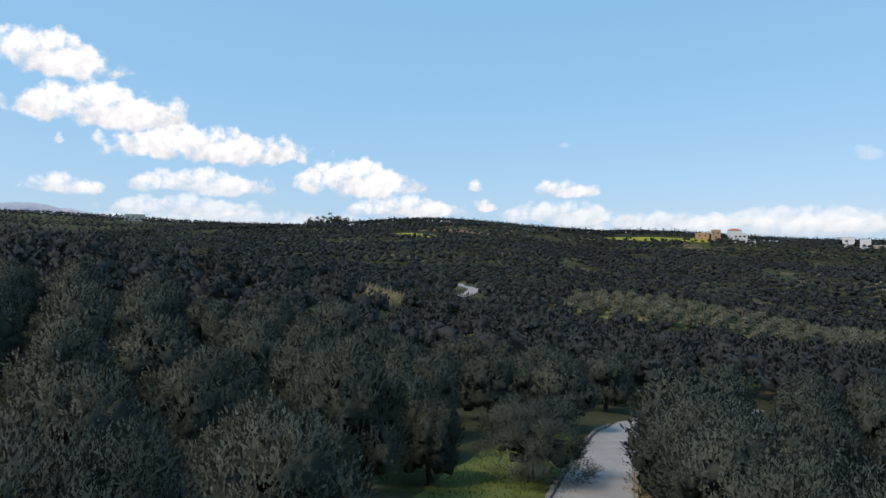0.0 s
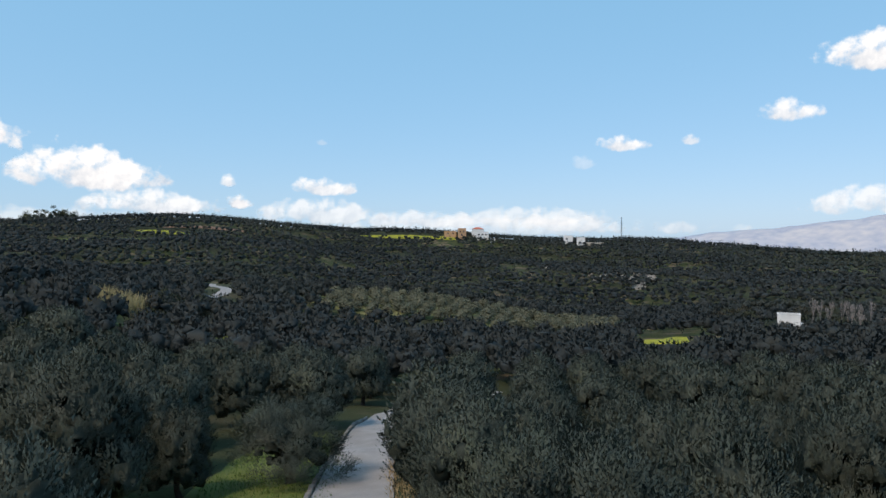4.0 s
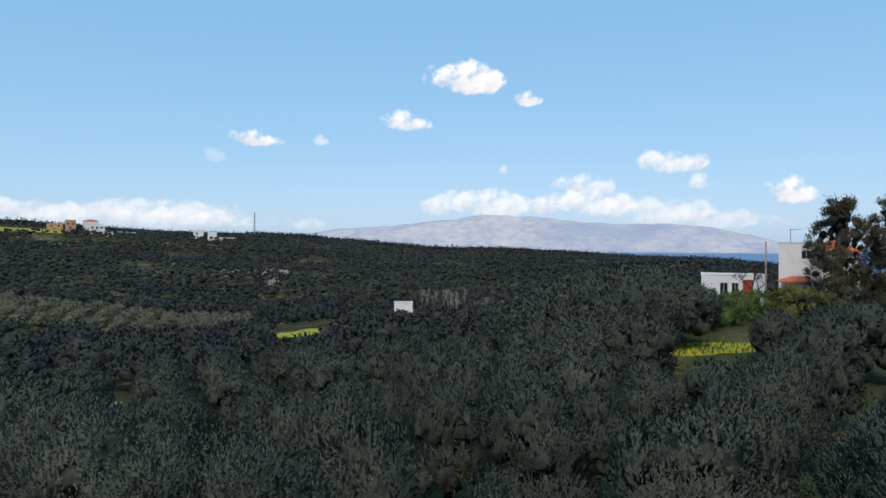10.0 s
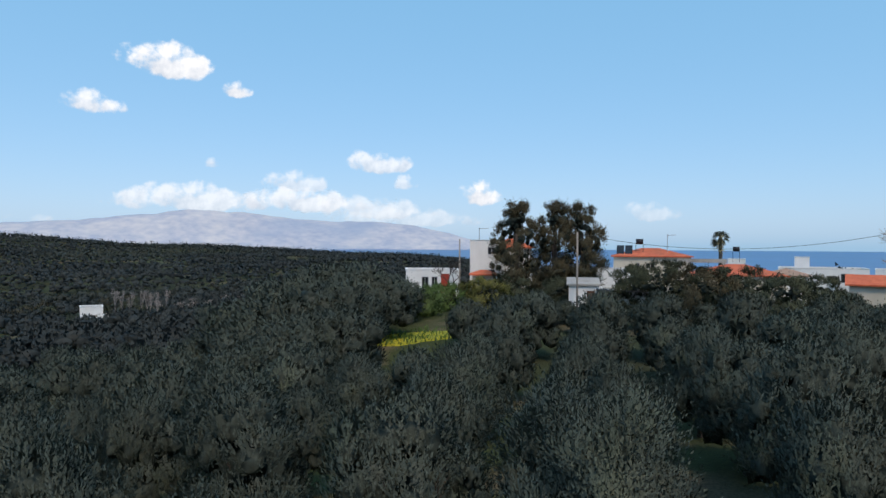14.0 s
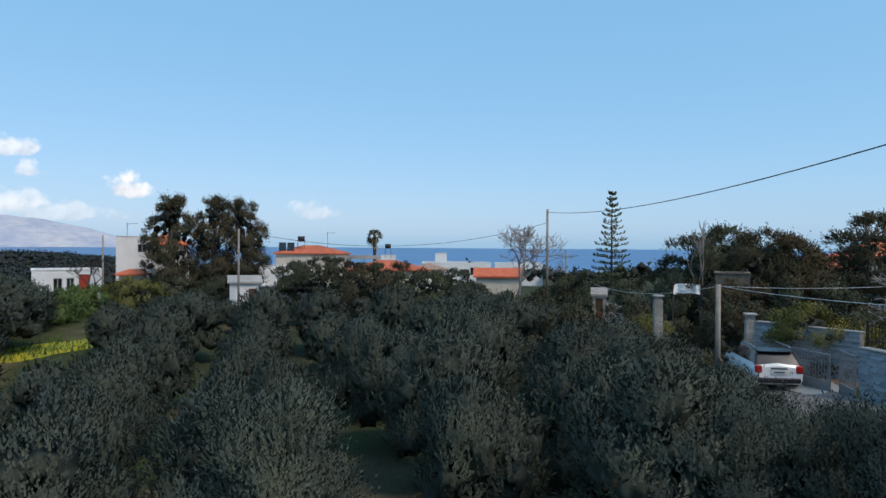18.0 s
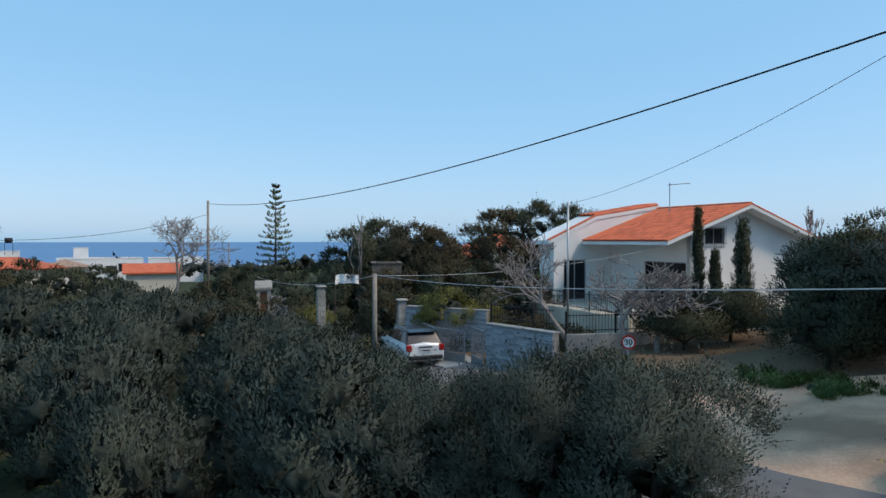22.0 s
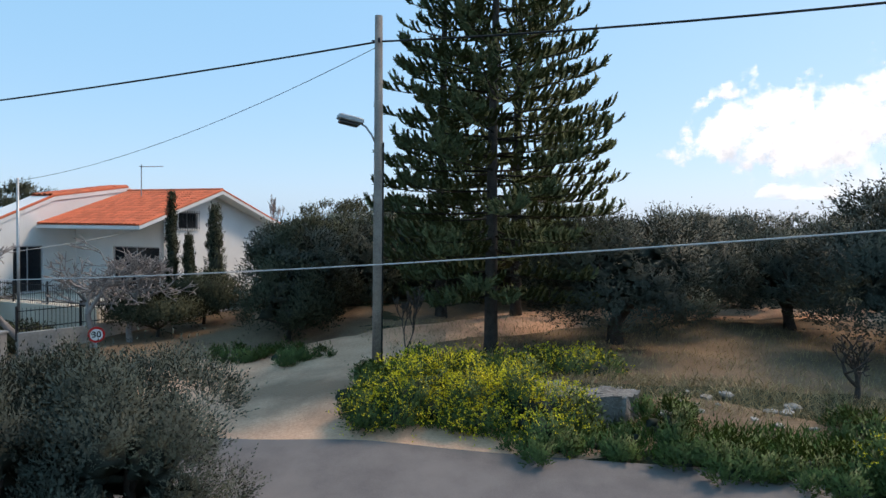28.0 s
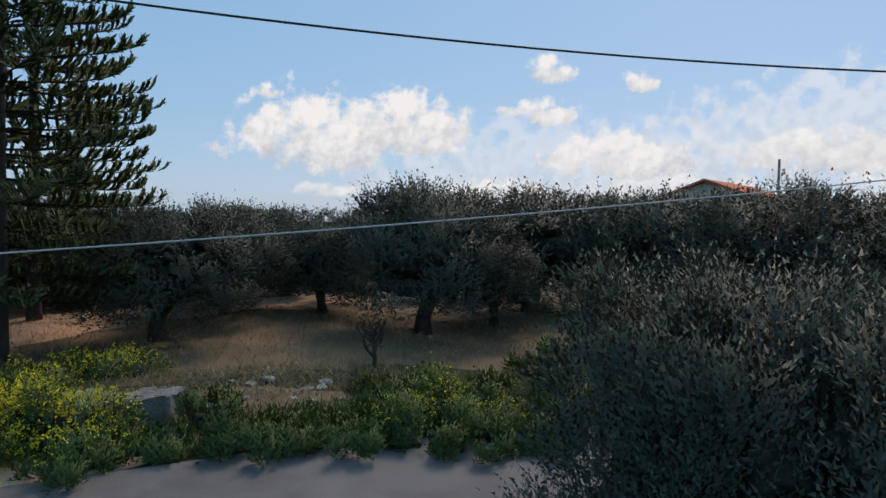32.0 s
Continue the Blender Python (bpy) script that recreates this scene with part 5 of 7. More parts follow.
for az, d, w, h, s in ((1.5, 112, 5.5, 5.0, 112), (-1.2, 116, 5, 4.4, 113), (2.8, 108, 4, 3.6, 114), (-8, 92, 4, 3.6, 115)):
    bushy("dark_tree", az, d, dome(s, 18, w, h, 0.5, (0.6, 1.0)), 360, 4, 0.35, 0.12, M_DARKLEAF, "dark round carob tree in the grove", sprig=0.5, core=0.6)


def blades(name, x, y, rx, ry, n, h, w, mat, label, category, seed, lean=0.25, turn=0.0, kind="stuff", base=0.0):
    """A stand of upright stems or grass, with kinked blades."""
    rng = np.random.default_rng(seed)
    a, r = rng.uniform(0, 6.283, n), np.sqrt(rng.random(n))
    u, v = np.cos(a) * r * rx, np.sin(a) * r * ry
    ca, sa = math.cos(radians(turn)), math.sin(radians(turn))
    px, py = x + u * ca - v * sa, y + u * sa + v * ca
    b = np.stack([px, py, ground_z(px, py) + base], 1)
    d = unit(np.stack([rng.normal(size=n) * lean, rng.normal(size=n) * lean, np.ones(n)], 1))
    ln = rng.uniform(0.55, 1.1, n) * h
    vv, ff = leaf_quads(b, d, ln, np.full(n, w) * rng.uniform(0.7, 1.3, n), rng, 0.12)
    return tagged(new(name, soup(name, vv, ff, mat)), label, category, kind=kind)


rx_, ry_ = at(5.6, 108)
blades("reeds", rx_, ry_, 4.6, 2.6, 900, 4.2, 0.12, M_REED, "stand of tall dry straw-coloured reeds", "reeds", 1, 0.1)
rx_, ry_ = at(-101.6, 52)
blades("pampas_grass", rx_, ry_, 1.6, 0.8, 260, 2.2, 0.06, M_REED, "clump of dry pampas grass beside the grove", "grass", 2, 0.3)

# ---- bare trees ----


def bare_tree(name, x, y, h, seed, label, mat=None, thick=0.1, depth=5, spread=0.55, lean=(0, 0), kids=(2, 3), base=0.25, rise=0.25):
    rng = random.Random(seed)
    sh = Shape()

    def grow(p, d, ln, r, k):
        q = p + d * ln * 0.5 + Vector((rng.uniform(-1, 1), rng.uniform(-1, 1), rng.uniform(-0.5, 1))) * ln * 0.07
        e = q + (d + Vector((rng.uniform(-1, 1), rng.uniform(-1, 1), rng.uniform(-0.3, 0.8))) * 0.25).normalized() * ln * 0.5
        sh.tube([p, q, e], [max(r, 0.019), max(r * 0.82, 0.017), max(r * 0.66, 0.014)], 6 if r > 0.04 else 4 if r > 0.014 else 3, caps=False)
        if k == 0:
            return
        for i in range(rng.choice(kids)):
            v = Vector((rng.gauss(0, 1), rng.gauss(0, 1), rng.gauss(0, 0.6)))
            grow(e if i else q.lerp(e, 0.7), (d + v * spread + Vector((0, 0, rise))).normalized(), ln * rng.uniform(0.62, 0.86), r * rng.uniform(0.5, 0.68), k - 1)

    grow(Vector((0, 0, -0.2)), Vector((lean[0], lean[1], 1)).normalized(), h * base, thick, depth)
    t = thing(name, Matrix.Translation((x, y, gz(x, y))), label, "tree")
    part("crown", sh, mat or M_BARE, t, "tangle of bare twigs", smooth=True)
    return t


bare_tree("bare_fig_tree", *at(-146.2, 28.0), 8.2, 3, "leafless pale fig tree leaning before the white house", thick=0.17, depth=6, lean=(0.6, 0.28), kids=(2, 3, 3), spread=0.7, base=0.22)
bare_tree("bare_fig_tree", *at(-150.0, 26.5), 7.0, 5, "leafless pale grey fig tree with a tangle of twigs", thick=0.14, depth=5, base=0.2, spread=0.9, kids=(3, 4), rise=0.15)
bare_tree("bare_fig_tree", *at(-152.6, 27.0), 6.2, 6, "leafless pale grey fig tree with a tangle of twigs", thick=0.13, depth=5, base=0.2, spread=0.9, kids=(3, 4), rise=0.15)
bare_tree("bare_tree", *at(-112.4, 63), 13.5, 8, "leafless grey tree beside the wooden pole", thick=0.2, depth=6, base=0.2, spread=0.8, kids=(3, 3), rise=0.2)
bare_tree("bare_tree", *at(-127.0, 43), 8.5, 9, "leafless shrub with upright pale shoots", thick=0.1, depth=4, base=0.28, spread=0.3, rise=0.5)
bare_tree("bare_tree", *at(-77.9, 64), 7.5, 10, "leafless tree beside the white cottage", M_BARK, 0.15, 6, spread=0.7)
bare_tree("sapling", *at(-174.9, 17.4), 2.6, 11, "thin leafless sapling beside the lamp pole", M_BARK, 0.03, 5, spread=0.35, base=0.3)
bare_tree("bare_tree", *at(-210.6, 17.0), 2.3, 12, "small leafless fruit tree in the dry field", M_BARK, 0.08, 5, base=0.22, spread=0.75)
bare_tree("bare_tree", *at(-178.4, 25), 2.6, 13, "small leafless fruit tree behind the pines", M_BARK, 0.05, 4)
bare_tree("bare_tree", *at(-163.5, 46), 7.0, 14, "tall leafless poplar shoots behind the house", M_BARE, 0.08, 5, spread=0.2, rise=0.6)
M_POPLAR = surface("poplar_bark", (0.22, 0.19, 0.18), (0.34, 0.3, 0.28), 3, 0.9, 0.1)
for i in range(9):
    bare_tree("bare_poplar", *at(-50.2 - 0.42 * i - 0.2 * (i % 3), 168 + 7 * (i % 3)), 8.0 - 0.4 * (i % 4), 20 + i, "leafless pale poplar in the valley", M_POPLAR, 0.1, 4, spread=0.22, rise=0.5, base=0.3, kids=(3,))
for i in range(6):
    bare_tree("bare_tree", *at(-53.5 - 1.3 * i, 172 - 4 * (i % 2)), 5.5, 40 + i, "leafless scrubby tree in the valley", M_POPLAR, 0.09, 5, spread=0.55, kids=(3,))
for az, d in ((-8.5, 46), (-7.2, 50), (-13, 150), (-16, 160)):
    bare_tree("bare_tree", *at(az, d), 4.0, int(d), "leafless reddish brown tree in the grove", surface("red_brown_twigs", (0.14, 0.09, 0.07), (0.2, 0.14, 0.11), 3, 0.9, 0.1), 0.1, 5, spread=0.5)

# palm in the village
px_, py_ = at(-99.75, 105)
pal = thing("palm_tree", Matrix.Translation((px_, py_, gz(px_, py_))), "tall fan palm with a shaggy brown trunk", "palm tree")
ph_ = up(105, 0.7) - gz(px_, py_)
part("trunk", Shape().tube([(0, 0, -0.3), (0.1, 0, ph_ * 0.5), (0, 0, ph_)], [0.3, 0.26, 0.24], 10), M_BARK, pal, smooth=True)
prng = np.random.default_rng(6)
fr = unit(prng.normal(size=(46, 3)) + np.array([0, 0, 0.35]))
pb, pd, pl = [], [], []
for d in fr:
    for k in range(9):
        s = unit(d + prng.normal(size=3) * 0.28)
        pb.append(np.array([0, 0, ph_]) + d * 0.6)
        pd.append(s)
        pl.append(prng.uniform(0.7, 1.1))
v, f = leaf_quads(np.array(pb), np.array(pd), np.array(pl), np.array(pl) * 0.1, prng, 0.3)
part("crown", soup("crown", v, f, M_DARKLEAF), None, pal)
dead = unit(prng.normal(size=(160, 3)) * np.array([1, 1, 0.3]) + np.array([0, 0, -1.0]))
v, f = leaf_quads(np.array([0, 0, ph_]) + prng.normal(size=(160, 3)) * np.array([0.2, 0.2, 0.6]) - np.array([0, 0, 0.6]), dead, prng.uniform(0.6, 1.1, 160), np.full(160, 0.12), prng)
part("dead_fronds", soup("dead_fronds", v, f, M_REED), None, pal)

# ---- buildings ----


def panel(sh, w, h, t, holes, m, mi=0):
    """A wall of width w and height h in the xz plane, t thick, with holes (x, z, width, height), as one closed skin."""
    xs = sorted({0, w, *[q[0] for q in holes], *[q[0] + q[2] for q in holes]})
    zs = sorted({0, h, *[q[1] for q in holes], *[q[1] + q[3] for q in holes]})
    nx, nz = len(xs), len(zs)
    full = {(i, k) for i in range(nx - 1) for k in range(nz - 1)
            if not any(q[0] <= xs[i] + 1e-6 and xs[i + 1] <= q[0] + q[2] + 1e-6 and q[1] <= zs[k] + 1e-6 and zs[k + 1] <= q[1] + q[3] + 1e-6 for q in holes)}
    vs = [(x, y, z) for y in (0, t) for z in zs for x in xs]

    def ix(i, k, y):
        return y * nx * nz + k * nx + i

    fs = []
    for i, k in full:
        fs.append((ix(i, k, 0), ix(i + 1, k, 0), ix(i + 1, k + 1, 0), ix(i, k + 1, 0)))
        fs.append((ix(i, k, 1), ix(i, k + 1, 1), ix(i + 1, k + 1, 1), ix(i + 1, k, 1)))
        for (di, dk), (a, b) in (((-1, 0), ((i, k + 1), (i, k))), ((1, 0), ((i + 1, k), (i + 1, k + 1))), ((0, -1), ((i, k), (i + 1, k))), ((0, 1), ((i + 1, k + 1), (i, k + 1)))):
            if (i + di, k + dk) not in full:
                fs.append((ix(*a, 0), ix(*a, 1), ix(*b, 1), ix(*b, 0)))
    used = sorted({v for q in fs for v in q})
    back = {v: n for n, v in enumerate(used)}
    s = Shape().add([vs[v] for v in used], [tuple(back[v] for v in q) for q in fs]).moved(m)
    sh.add(s.v, s.f, mi)


M_FRAME = plain("grey_window_frame", (0.35, 0.35, 0.36), 0.5)
M_DOOR = plain("brown_door_wood", (0.16, 0.07, 0.04), 0.6)
M_REDDOOR = plain("red_door_paint", (0.35, 0.05, 0.03), 0.6)
M_TANK = plain("black_tank", (0.02, 0.02, 0.025), 0.5)


def opening(parent, m, w, h, t, kind):
    """A window or door set into its hole; m: pose of the hole's lower left corner in the thing."""
    fr = Shape()
    b = 0.06
    for q in ((0, 0, b, h), (w - b, 0, w, h), (b, h - b, w - b, h), (b, 0, w - b, b), (w / 2 - 0.03, b, w / 2 + 0.03, h - b)):
        fr.box(q[0], t * 0.35, q[1], q[2], t * 0.35 + 0.05, q[3])
    fr.moved(m)
    if kind in ("door", "reddoor"):
        leaf = Shape().box(0, t * 0.4, 0, w, t * 0.4 + 0.05, h).box(w * 0.12, t * 0.4 - 0.015, h * 0.1, w * 0.88, t * 0.4, h * 0.45).box(w * 0.12, t * 0.4 - 0.015, h * 0.52, w * 0.88, t * 0.4, h * 0.92)
        return part("door", leaf.moved(m), M_REDDOOR if kind == "reddoor" else M_DOOR, parent)
    win = part("window", fr, M_FRAME, parent)
    part("pane", Shape().box(b, t * 0.35 + 0.015, b, w - b, t * 0.35 + 0.03, h - b).moved(m), M_DARKGLASS, win, "dark glass pane")
    if kind == "sill":
        part("sill", Shape().box(-0.08, -0.08, -0.07, w + 0.08, t * 0.35, 0).moved(m), M_WHITE, win)
    return win


def hip_roof(w, d, z0, rise, over, thick=0.14):
    a, b = -over, -over
    c, e = w + over, d + over
    inset = min(w, d) / 2 + over * 0.6
    if w >= d:
        r = [(a + inset, d / 2), (c - inset, d / 2)]
    else:
        r = [(w / 2, b + inset), (w / 2, e - inset)]
    sh = Shape()
    vs = [(a, b, z0), (c, b, z0), (c, e, z0), (a, e, z0), (a, b, z0 + thick), (c, b, z0 + thick), (c, e, z0 + thick), (a, e, z0 + thick), (*r[0], z0 + rise), (*r[1], z0 + rise)]
    fs = [(0, 3, 2, 1), (0, 1, 5, 4), (1, 2, 6, 5), (2, 3, 7, 6), (3, 0, 4, 7)]
    fs += [(4, 5, 9, 8), (5, 6, 9), (6, 7, 8, 9), (7, 4, 8)] if w >= d else [(4, 5, 8), (5, 6, 9, 8), (6, 7, 9), (7, 4, 8, 9)]
    return sh.add(vs, fs)


def gable_roof(w, d, z0, rise, over, thick=0.16):
    """Ridge along x."""
    sh = Shape()
    a, c, b, e = -over, w + over, -over, d + over
    lo = z0 - rise * over / (d / 2)
    vs = []
    for x in (a, c):
        vs += [(x, b, lo), (x, d / 2, z0 + rise), (x, e, lo), (x, b, lo + thick), (x, d / 2, z0 + rise + thick), (x, e, lo + thick)]
    return sh.add(vs, [(0, 1, 4, 3), (1, 2, 5, 4), (6, 9, 10, 7), (7, 10, 11, 8), (3, 4, 10, 9), (4, 5, 11, 10), (0, 6, 7, 1), (1, 7, 8, 2), (0, 3, 9, 6), (2, 8, 11, 5)])


def house(name, az, d, w, dep, z0, h, label, front=(), right=(), left=(), roof="flat", rise=1.0, wall=None, cover=None, turn=0.0, over=0.35, group="village houses"):
    """A house whose front's left corner stands at az, d and whose front faces the eye but for turn. z0 and h: foot and height against the eye."""
    x, y = at(az, d)
    t = thing(name, Matrix.Translation((x, y, EYE + z0)) @ pose(0, 0, 0, 0, 0, az + turn), label, "house", group)
    wall = wall or M_WHITE
    th = 0.25
    ws = Shape()
    fm = Matrix.Identity(4)
    rm = Matrix.Translation((w, 0, 0)) @ pose(0, 0, 0, 0, 0, 90)
    lm = Matrix.Translation((0, dep, 0)) @ pose(0, 0, 0, 0, 0, -90)
    bm_ = Matrix.Translation((w - th, dep, 0)) @ pose(0, 0, 0, 0, 0, 180)
    for wide, holes, m in ((w, front, fm), (dep - th, right, Matrix.Translation((0, th, 0)) @ rm), (dep - th, left, lm), (w - 2 * th, (), bm_)):
        ws = Shape()
        panel(ws, wide, h, th, [q[:4] for q in holes], m)
        part("wall", ws, wall, t)
    for lst, m in ((front, fm), (right, Matrix.Translation((0, th, 0)) @ rm), (left, lm)):
        for q in lst:
            opening(t, m @ Matrix.Translation((q[0], 0, q[1])), q[2], q[3], th, q[4])
    if roof == "flat":
        rs = Shape().box(th, th, h - 0.3, w - th, dep - th, h - 0.12)
        part("roof", rs, cover or M_CONCRETE, t)
        part("parapet_cap", Shape().box(-0.05, -0.05, h, w + 0.05, th + 0.03, h + 0.06).box(-0.05, dep - th, h, w + 0.05, dep + 0.05, h + 0.06).box(-0.05, th + 0.03, h, th, dep - th, h + 0.06).box(w - th, th + 0.03, h, w + 0.05, dep - th, h + 0.06), wall, t)
    elif roof == "hip":
        part("roof", hip_roof(w, dep, h + 0.003, rise, over), cover or M_TILE, t, "orange clay tiles")
    else:
        part("roof", gable_roof(w, dep, h, rise, over), cover or M_TILE, t, "orange clay tiles")
        g = Shape().prism([(0, h - 0.002), (dep, h - 0.002), (dep / 2, h + rise - 0.02)], 0, th)
        for xx in (th, w):
            q = Shape()
            q.v, q.f, q.m = list(g.v), list(g.f), list(g.m)
            q.moved(Matrix(((0, 0, -1, xx), (1, 0, 0, 0), (0, 1, 0, 0), (0, 0, 0, 1))))
            part("gable_wall", q, wall, t)
    return t


# the cottage, the two-storey house and the shed beside the casuarinas
house("cottage", -73.6, 66, 5.4, 4.5, -5.4, 3.0, "low white flat-roofed cottage with a red door", front=((3.55, 0.7, 0.85, 1.9, "reddoor"), (1.6, 1.1, 0.7, 1.2, "window"), (2.6, 1.1, 0.6, 1.2, "window")))
house("house", -79.2, 78, 3.8, 8, -5.6, 6.3, "white two-storey house with flat roof and small windows", front=((2.1, 4.6, 0.9, 0.9, "sill"), (2.0, 1.6, 1.0, 1.2, "sill")), right=((2, 4.4, 1, 1.1, "window"),))
house("house", -81.0, 80, 5.0, 7, -5.6, 5.4, "white house wing with an orange tiled roof", roof="hip", rise=1.3, front=((1.4, 3.6, 1, 1.1, "window"),))
house("porch", -79.4, 74, 2.6, 2.2, -5.4, 2.1, "small porch with an orange tiled roof", roof="hip", rise=0.6, wall=M_CREAM)
house("shed", -87.7, 61, 2.6, 4.5, -6.2, 2.7, "white shed with a grey sheet roof", roof="gable", rise=0.45, cover=M_GREYWALL, front=((1.6, 0.3, 0.7, 1.9, "door"),), over=0.2)
house("shed", -90.3, 61.5, 4.0, 4.0, -6.2, 2.3, "low white shed with a dark flat roof", cover=M_IRON, front=((0.9, 0.2, 0.7, 1.8, "door"), (2.6, 0.9, 0.7, 0.6, "window")))
awn = Shape()
for i in range(9):
    awn.box(i * 0.5, -0.9, 0.02 * math.sin(i * 2.1), i * 0.5 + 0.49, 0.6, 0.06 + 0.03 * math.sin(i * 2.1))
solid("awning", awn, M_IRON, "sagging black sheeting laid over the shed", "awning", m=Matrix.Translation((*at(-90.0, 61.0), EYE - 3.88)) @ pose(0, 0, 0, 0, 2, -90))
# village houses
house("house", -91.4, 95, 10.2, 8, -6.5, 5.1, "pale house with an orange hipped roof and solar panels", roof="hip", rise=1.25, wall=M_CREAM, front=((3.0, 3.6, 0.5, 0.7, "window"), (4.4, 3.5, 1.1, 0.8, "window")))
house("terrace_wing", -90.0, 90, 5.2, 3, -6.4, 3.5, "white terrace with a parapet before the orange-roofed house")
house("house", -97.6, 80, 9.6, 8, -6.2, 3.0, "low house with a broad orange hipped roof", roof="hip", rise=1.25, wall=M_CREAM)
house("house", -100.3, 116, 2.6, 4, -7, 5.1, "small white flat-roofed house behind the orange roofs")
house("house", -103.0, 85, 4.4, 5, -6.3, 3.0, "small house with white walls and a tan tiled roof", roof="hip", rise=0.9, cover=surface("tan_tile", (0.3, 0.19, 0.14), (0.4, 0.27, 0.2), 2, 0.9, 0.2), front=((0.8, 1.2, 0.8, 1.2, "window"), (2.5, 1.0, 0.8, 1.5, "window")))
house("house", -103.9, 110, 11.5, 8, -8, 5.0, "modern white flat-roofed house", front=((1.0, 3.2, 1.6, 1.2, "window"), (8, 3, 1.4, 1.3, "window")))
house("stair_house", -105.0, 113, 2.0, 2.4, -3.1, 1.7, "white stair house on the flat roof")
house("house", -108.6, 74, 4.9, 5, -6.2, 2.7, "low house with an orange tiled roof beside the bare tree", roof="gable", rise=0.75, wall=M_CREAM)
house("house", -110.2, 125, 9, 7, -9, 5.6, "white flat-roofed house down the slope")
house("house", -136.0, 66, 7.5, 7, -5, 4.0, "house with white cornice and an orange hipped roof among the trees", roof="hip", rise=1.6, wall=M_CREAM)
house("house", -132.6, 60, 5, 5, -5, 3.3, "low stone house with a dull orange roof", roof="hip", rise=0.9, wall=M_GREYWALL)
house("cabin", -128.2, 40, 1.8, 2.6, -5, 3.5, "small stone building with a pale flat slab roof", wall=M_RUBBLE, front=((0.6, 1.6, 0.5, 1.6, "door"),))
house("ruin", -118.5, 49, 1.0, 1.6, -5.9, 2.3, "small weathered concrete cabin with a pitched top", roof="gable", rise=0.4, wall=M_STONE, cover=M_STONE, front=((0.3, 0.5, 0.45, 1.6, "door"),), over=0.1)
house("house", -240.6, 45, 8, 4.4, -2.4, 5.0, "cream house with an orange tiled gable roof behind the olives", roof="gable", rise=0.8, wall=M_CREAM, turn=70)
house("house", -173.6, 66, 6, 5, -2, 2.5, "low white house behind the pines", roof="gable", rise=0.7, turn=-80)

# the unfinished concrete frame with a tank
cf = thing("unfinished_building", Matrix.Translation((*at(-168.3, 55), EYE - 3.0)) @ pose(0, 0, 0, 0, 0, -170), "unfinished grey concrete frame building with a tank on its roof", "building")
part("roof_slab", Shape().box(-0.3, -0.3, 3.8, 5.0, 4, 4.1), M_CREAM, cf)
for i, (a, b) in enumerate(((0, 0), (2.3, 0), (4.4, 0), (0, 3.4), (4.4, 3.4))):
    part("column", Shape().box(a, b, 0, a + 0.3, b + 0.3, 3.797), M_GREYWALL, cf)
part("floor_slab", Shape().box(-0.3, -0.3, 0.7, 5.0, 4, 0.95), M_GREYWALL, cf)
part("water_tank", Shape().tube([(4.0, 1.2, 4.1), (4.0, 1.2, 5.1)], 0.75, 16), M_GREYWALL, cf, smooth=False)
# concrete pergola in the village
pg = thing("concrete_pergola", Matrix.Translation((*at(-96.4, 92), EYE - 6)) @ pose(0, 0, 0, 0, 0, -98), "bare grey concrete beam on columns beside the orange roofs", "pergola")
part("beam", Shape().box(0, 0, 4.0, 6.2, 0.35, 4.5), M_GREYWALL, pg)
for a in (0.1, 1.4, 5.6):
    part("column", Shape().box(a, 0.02, 0, a + 0.4, 0.33, 3.998), M_GREYWALL, pg)
# tanks and solar panels on the roofs
for az, d, el, r in ((-93.5, 97, 0.62, 0.5), (-100.9, 116, 0.02, 0.5)):
    x, y = at(az, d)
    z = up(d, el)
    tk = thing("water_heater", Matrix.Translation((x, y, z - 1.6)) @ pose(0, 0, 0, 0, 0, az), "black water tank on a roof-top stand", "water tank")
    part("tank", Shape().tube([(-r, 0, 1.3), (r, 0, 1.3)], 0.4, 14), M_TANK, tk, smooth=True)
    for a in (-0.5, 0.5):
        part("stand_leg", Shape().tube([(a, 0, -0.8), (a, 0, 0.9)], 0.04, 6), M_IRON, tk)
    for k in range(2 if az > -95 else 0):
        sp = Shape().box(-0.5, 0, -0.03, 0.5, 1.9, 0.03).moved(Matrix.Translation((-2.6 + 1.15 * k, -1.4, -0.7)) @ pose(0, 0, 0, 50, 0, 0))
        part("solar_panel", sp, M_DARKGLASS, tk, "dark blue solar panel")


def antenna(az, d, z0, h, label="thin rooftop television antenna"):
    x, y = at(az, d)
    t = thing("antenna", Matrix.Translation((x, y, EYE + z0)) @ pose(0, 0, 0, 0, 0, az), label, "antenna")
    part("mast", Shape().tube([(0, 0, -0.2), (0, 0, h)], 0.02 + d * 0.0002, 5), M_GALV, t)
    b = Shape().tube([(-0.1, 0, h * 0.92), (1.1, 0, h * 0.97)], 0.012 + d * 0.0002, 4)
    for k in range(6):
        b.tube([(0.05 + k * 0.2, -0.25, h * 0.93 + k * 0.008), (0.05 + k * 0.2, 0.25, h * 0.93 + k * 0.008)], 0.008 + d * 0.0001, 4)
    part("boom", b, M_GALV, t)


antenna(-95.7, 97, -0.6, 2.4)
antenna(-80.0, 79, 0.7, 1.5)
antenna(-171.2, 56, 1.1, 1.6)

# ---- the white house ----
hx, hy = at(-153.25, 34)
H = Matrix.Translation((hx, hy, EYE)) @ pose(0, 0, 0, 0, 0, -110)
wh = thing("white_house", H, "white bungalow with a steep orange tiled roof and dark windows", "house")
FL, EV, RZ = -3.6, -0.17, 1.78
ws = Shape()


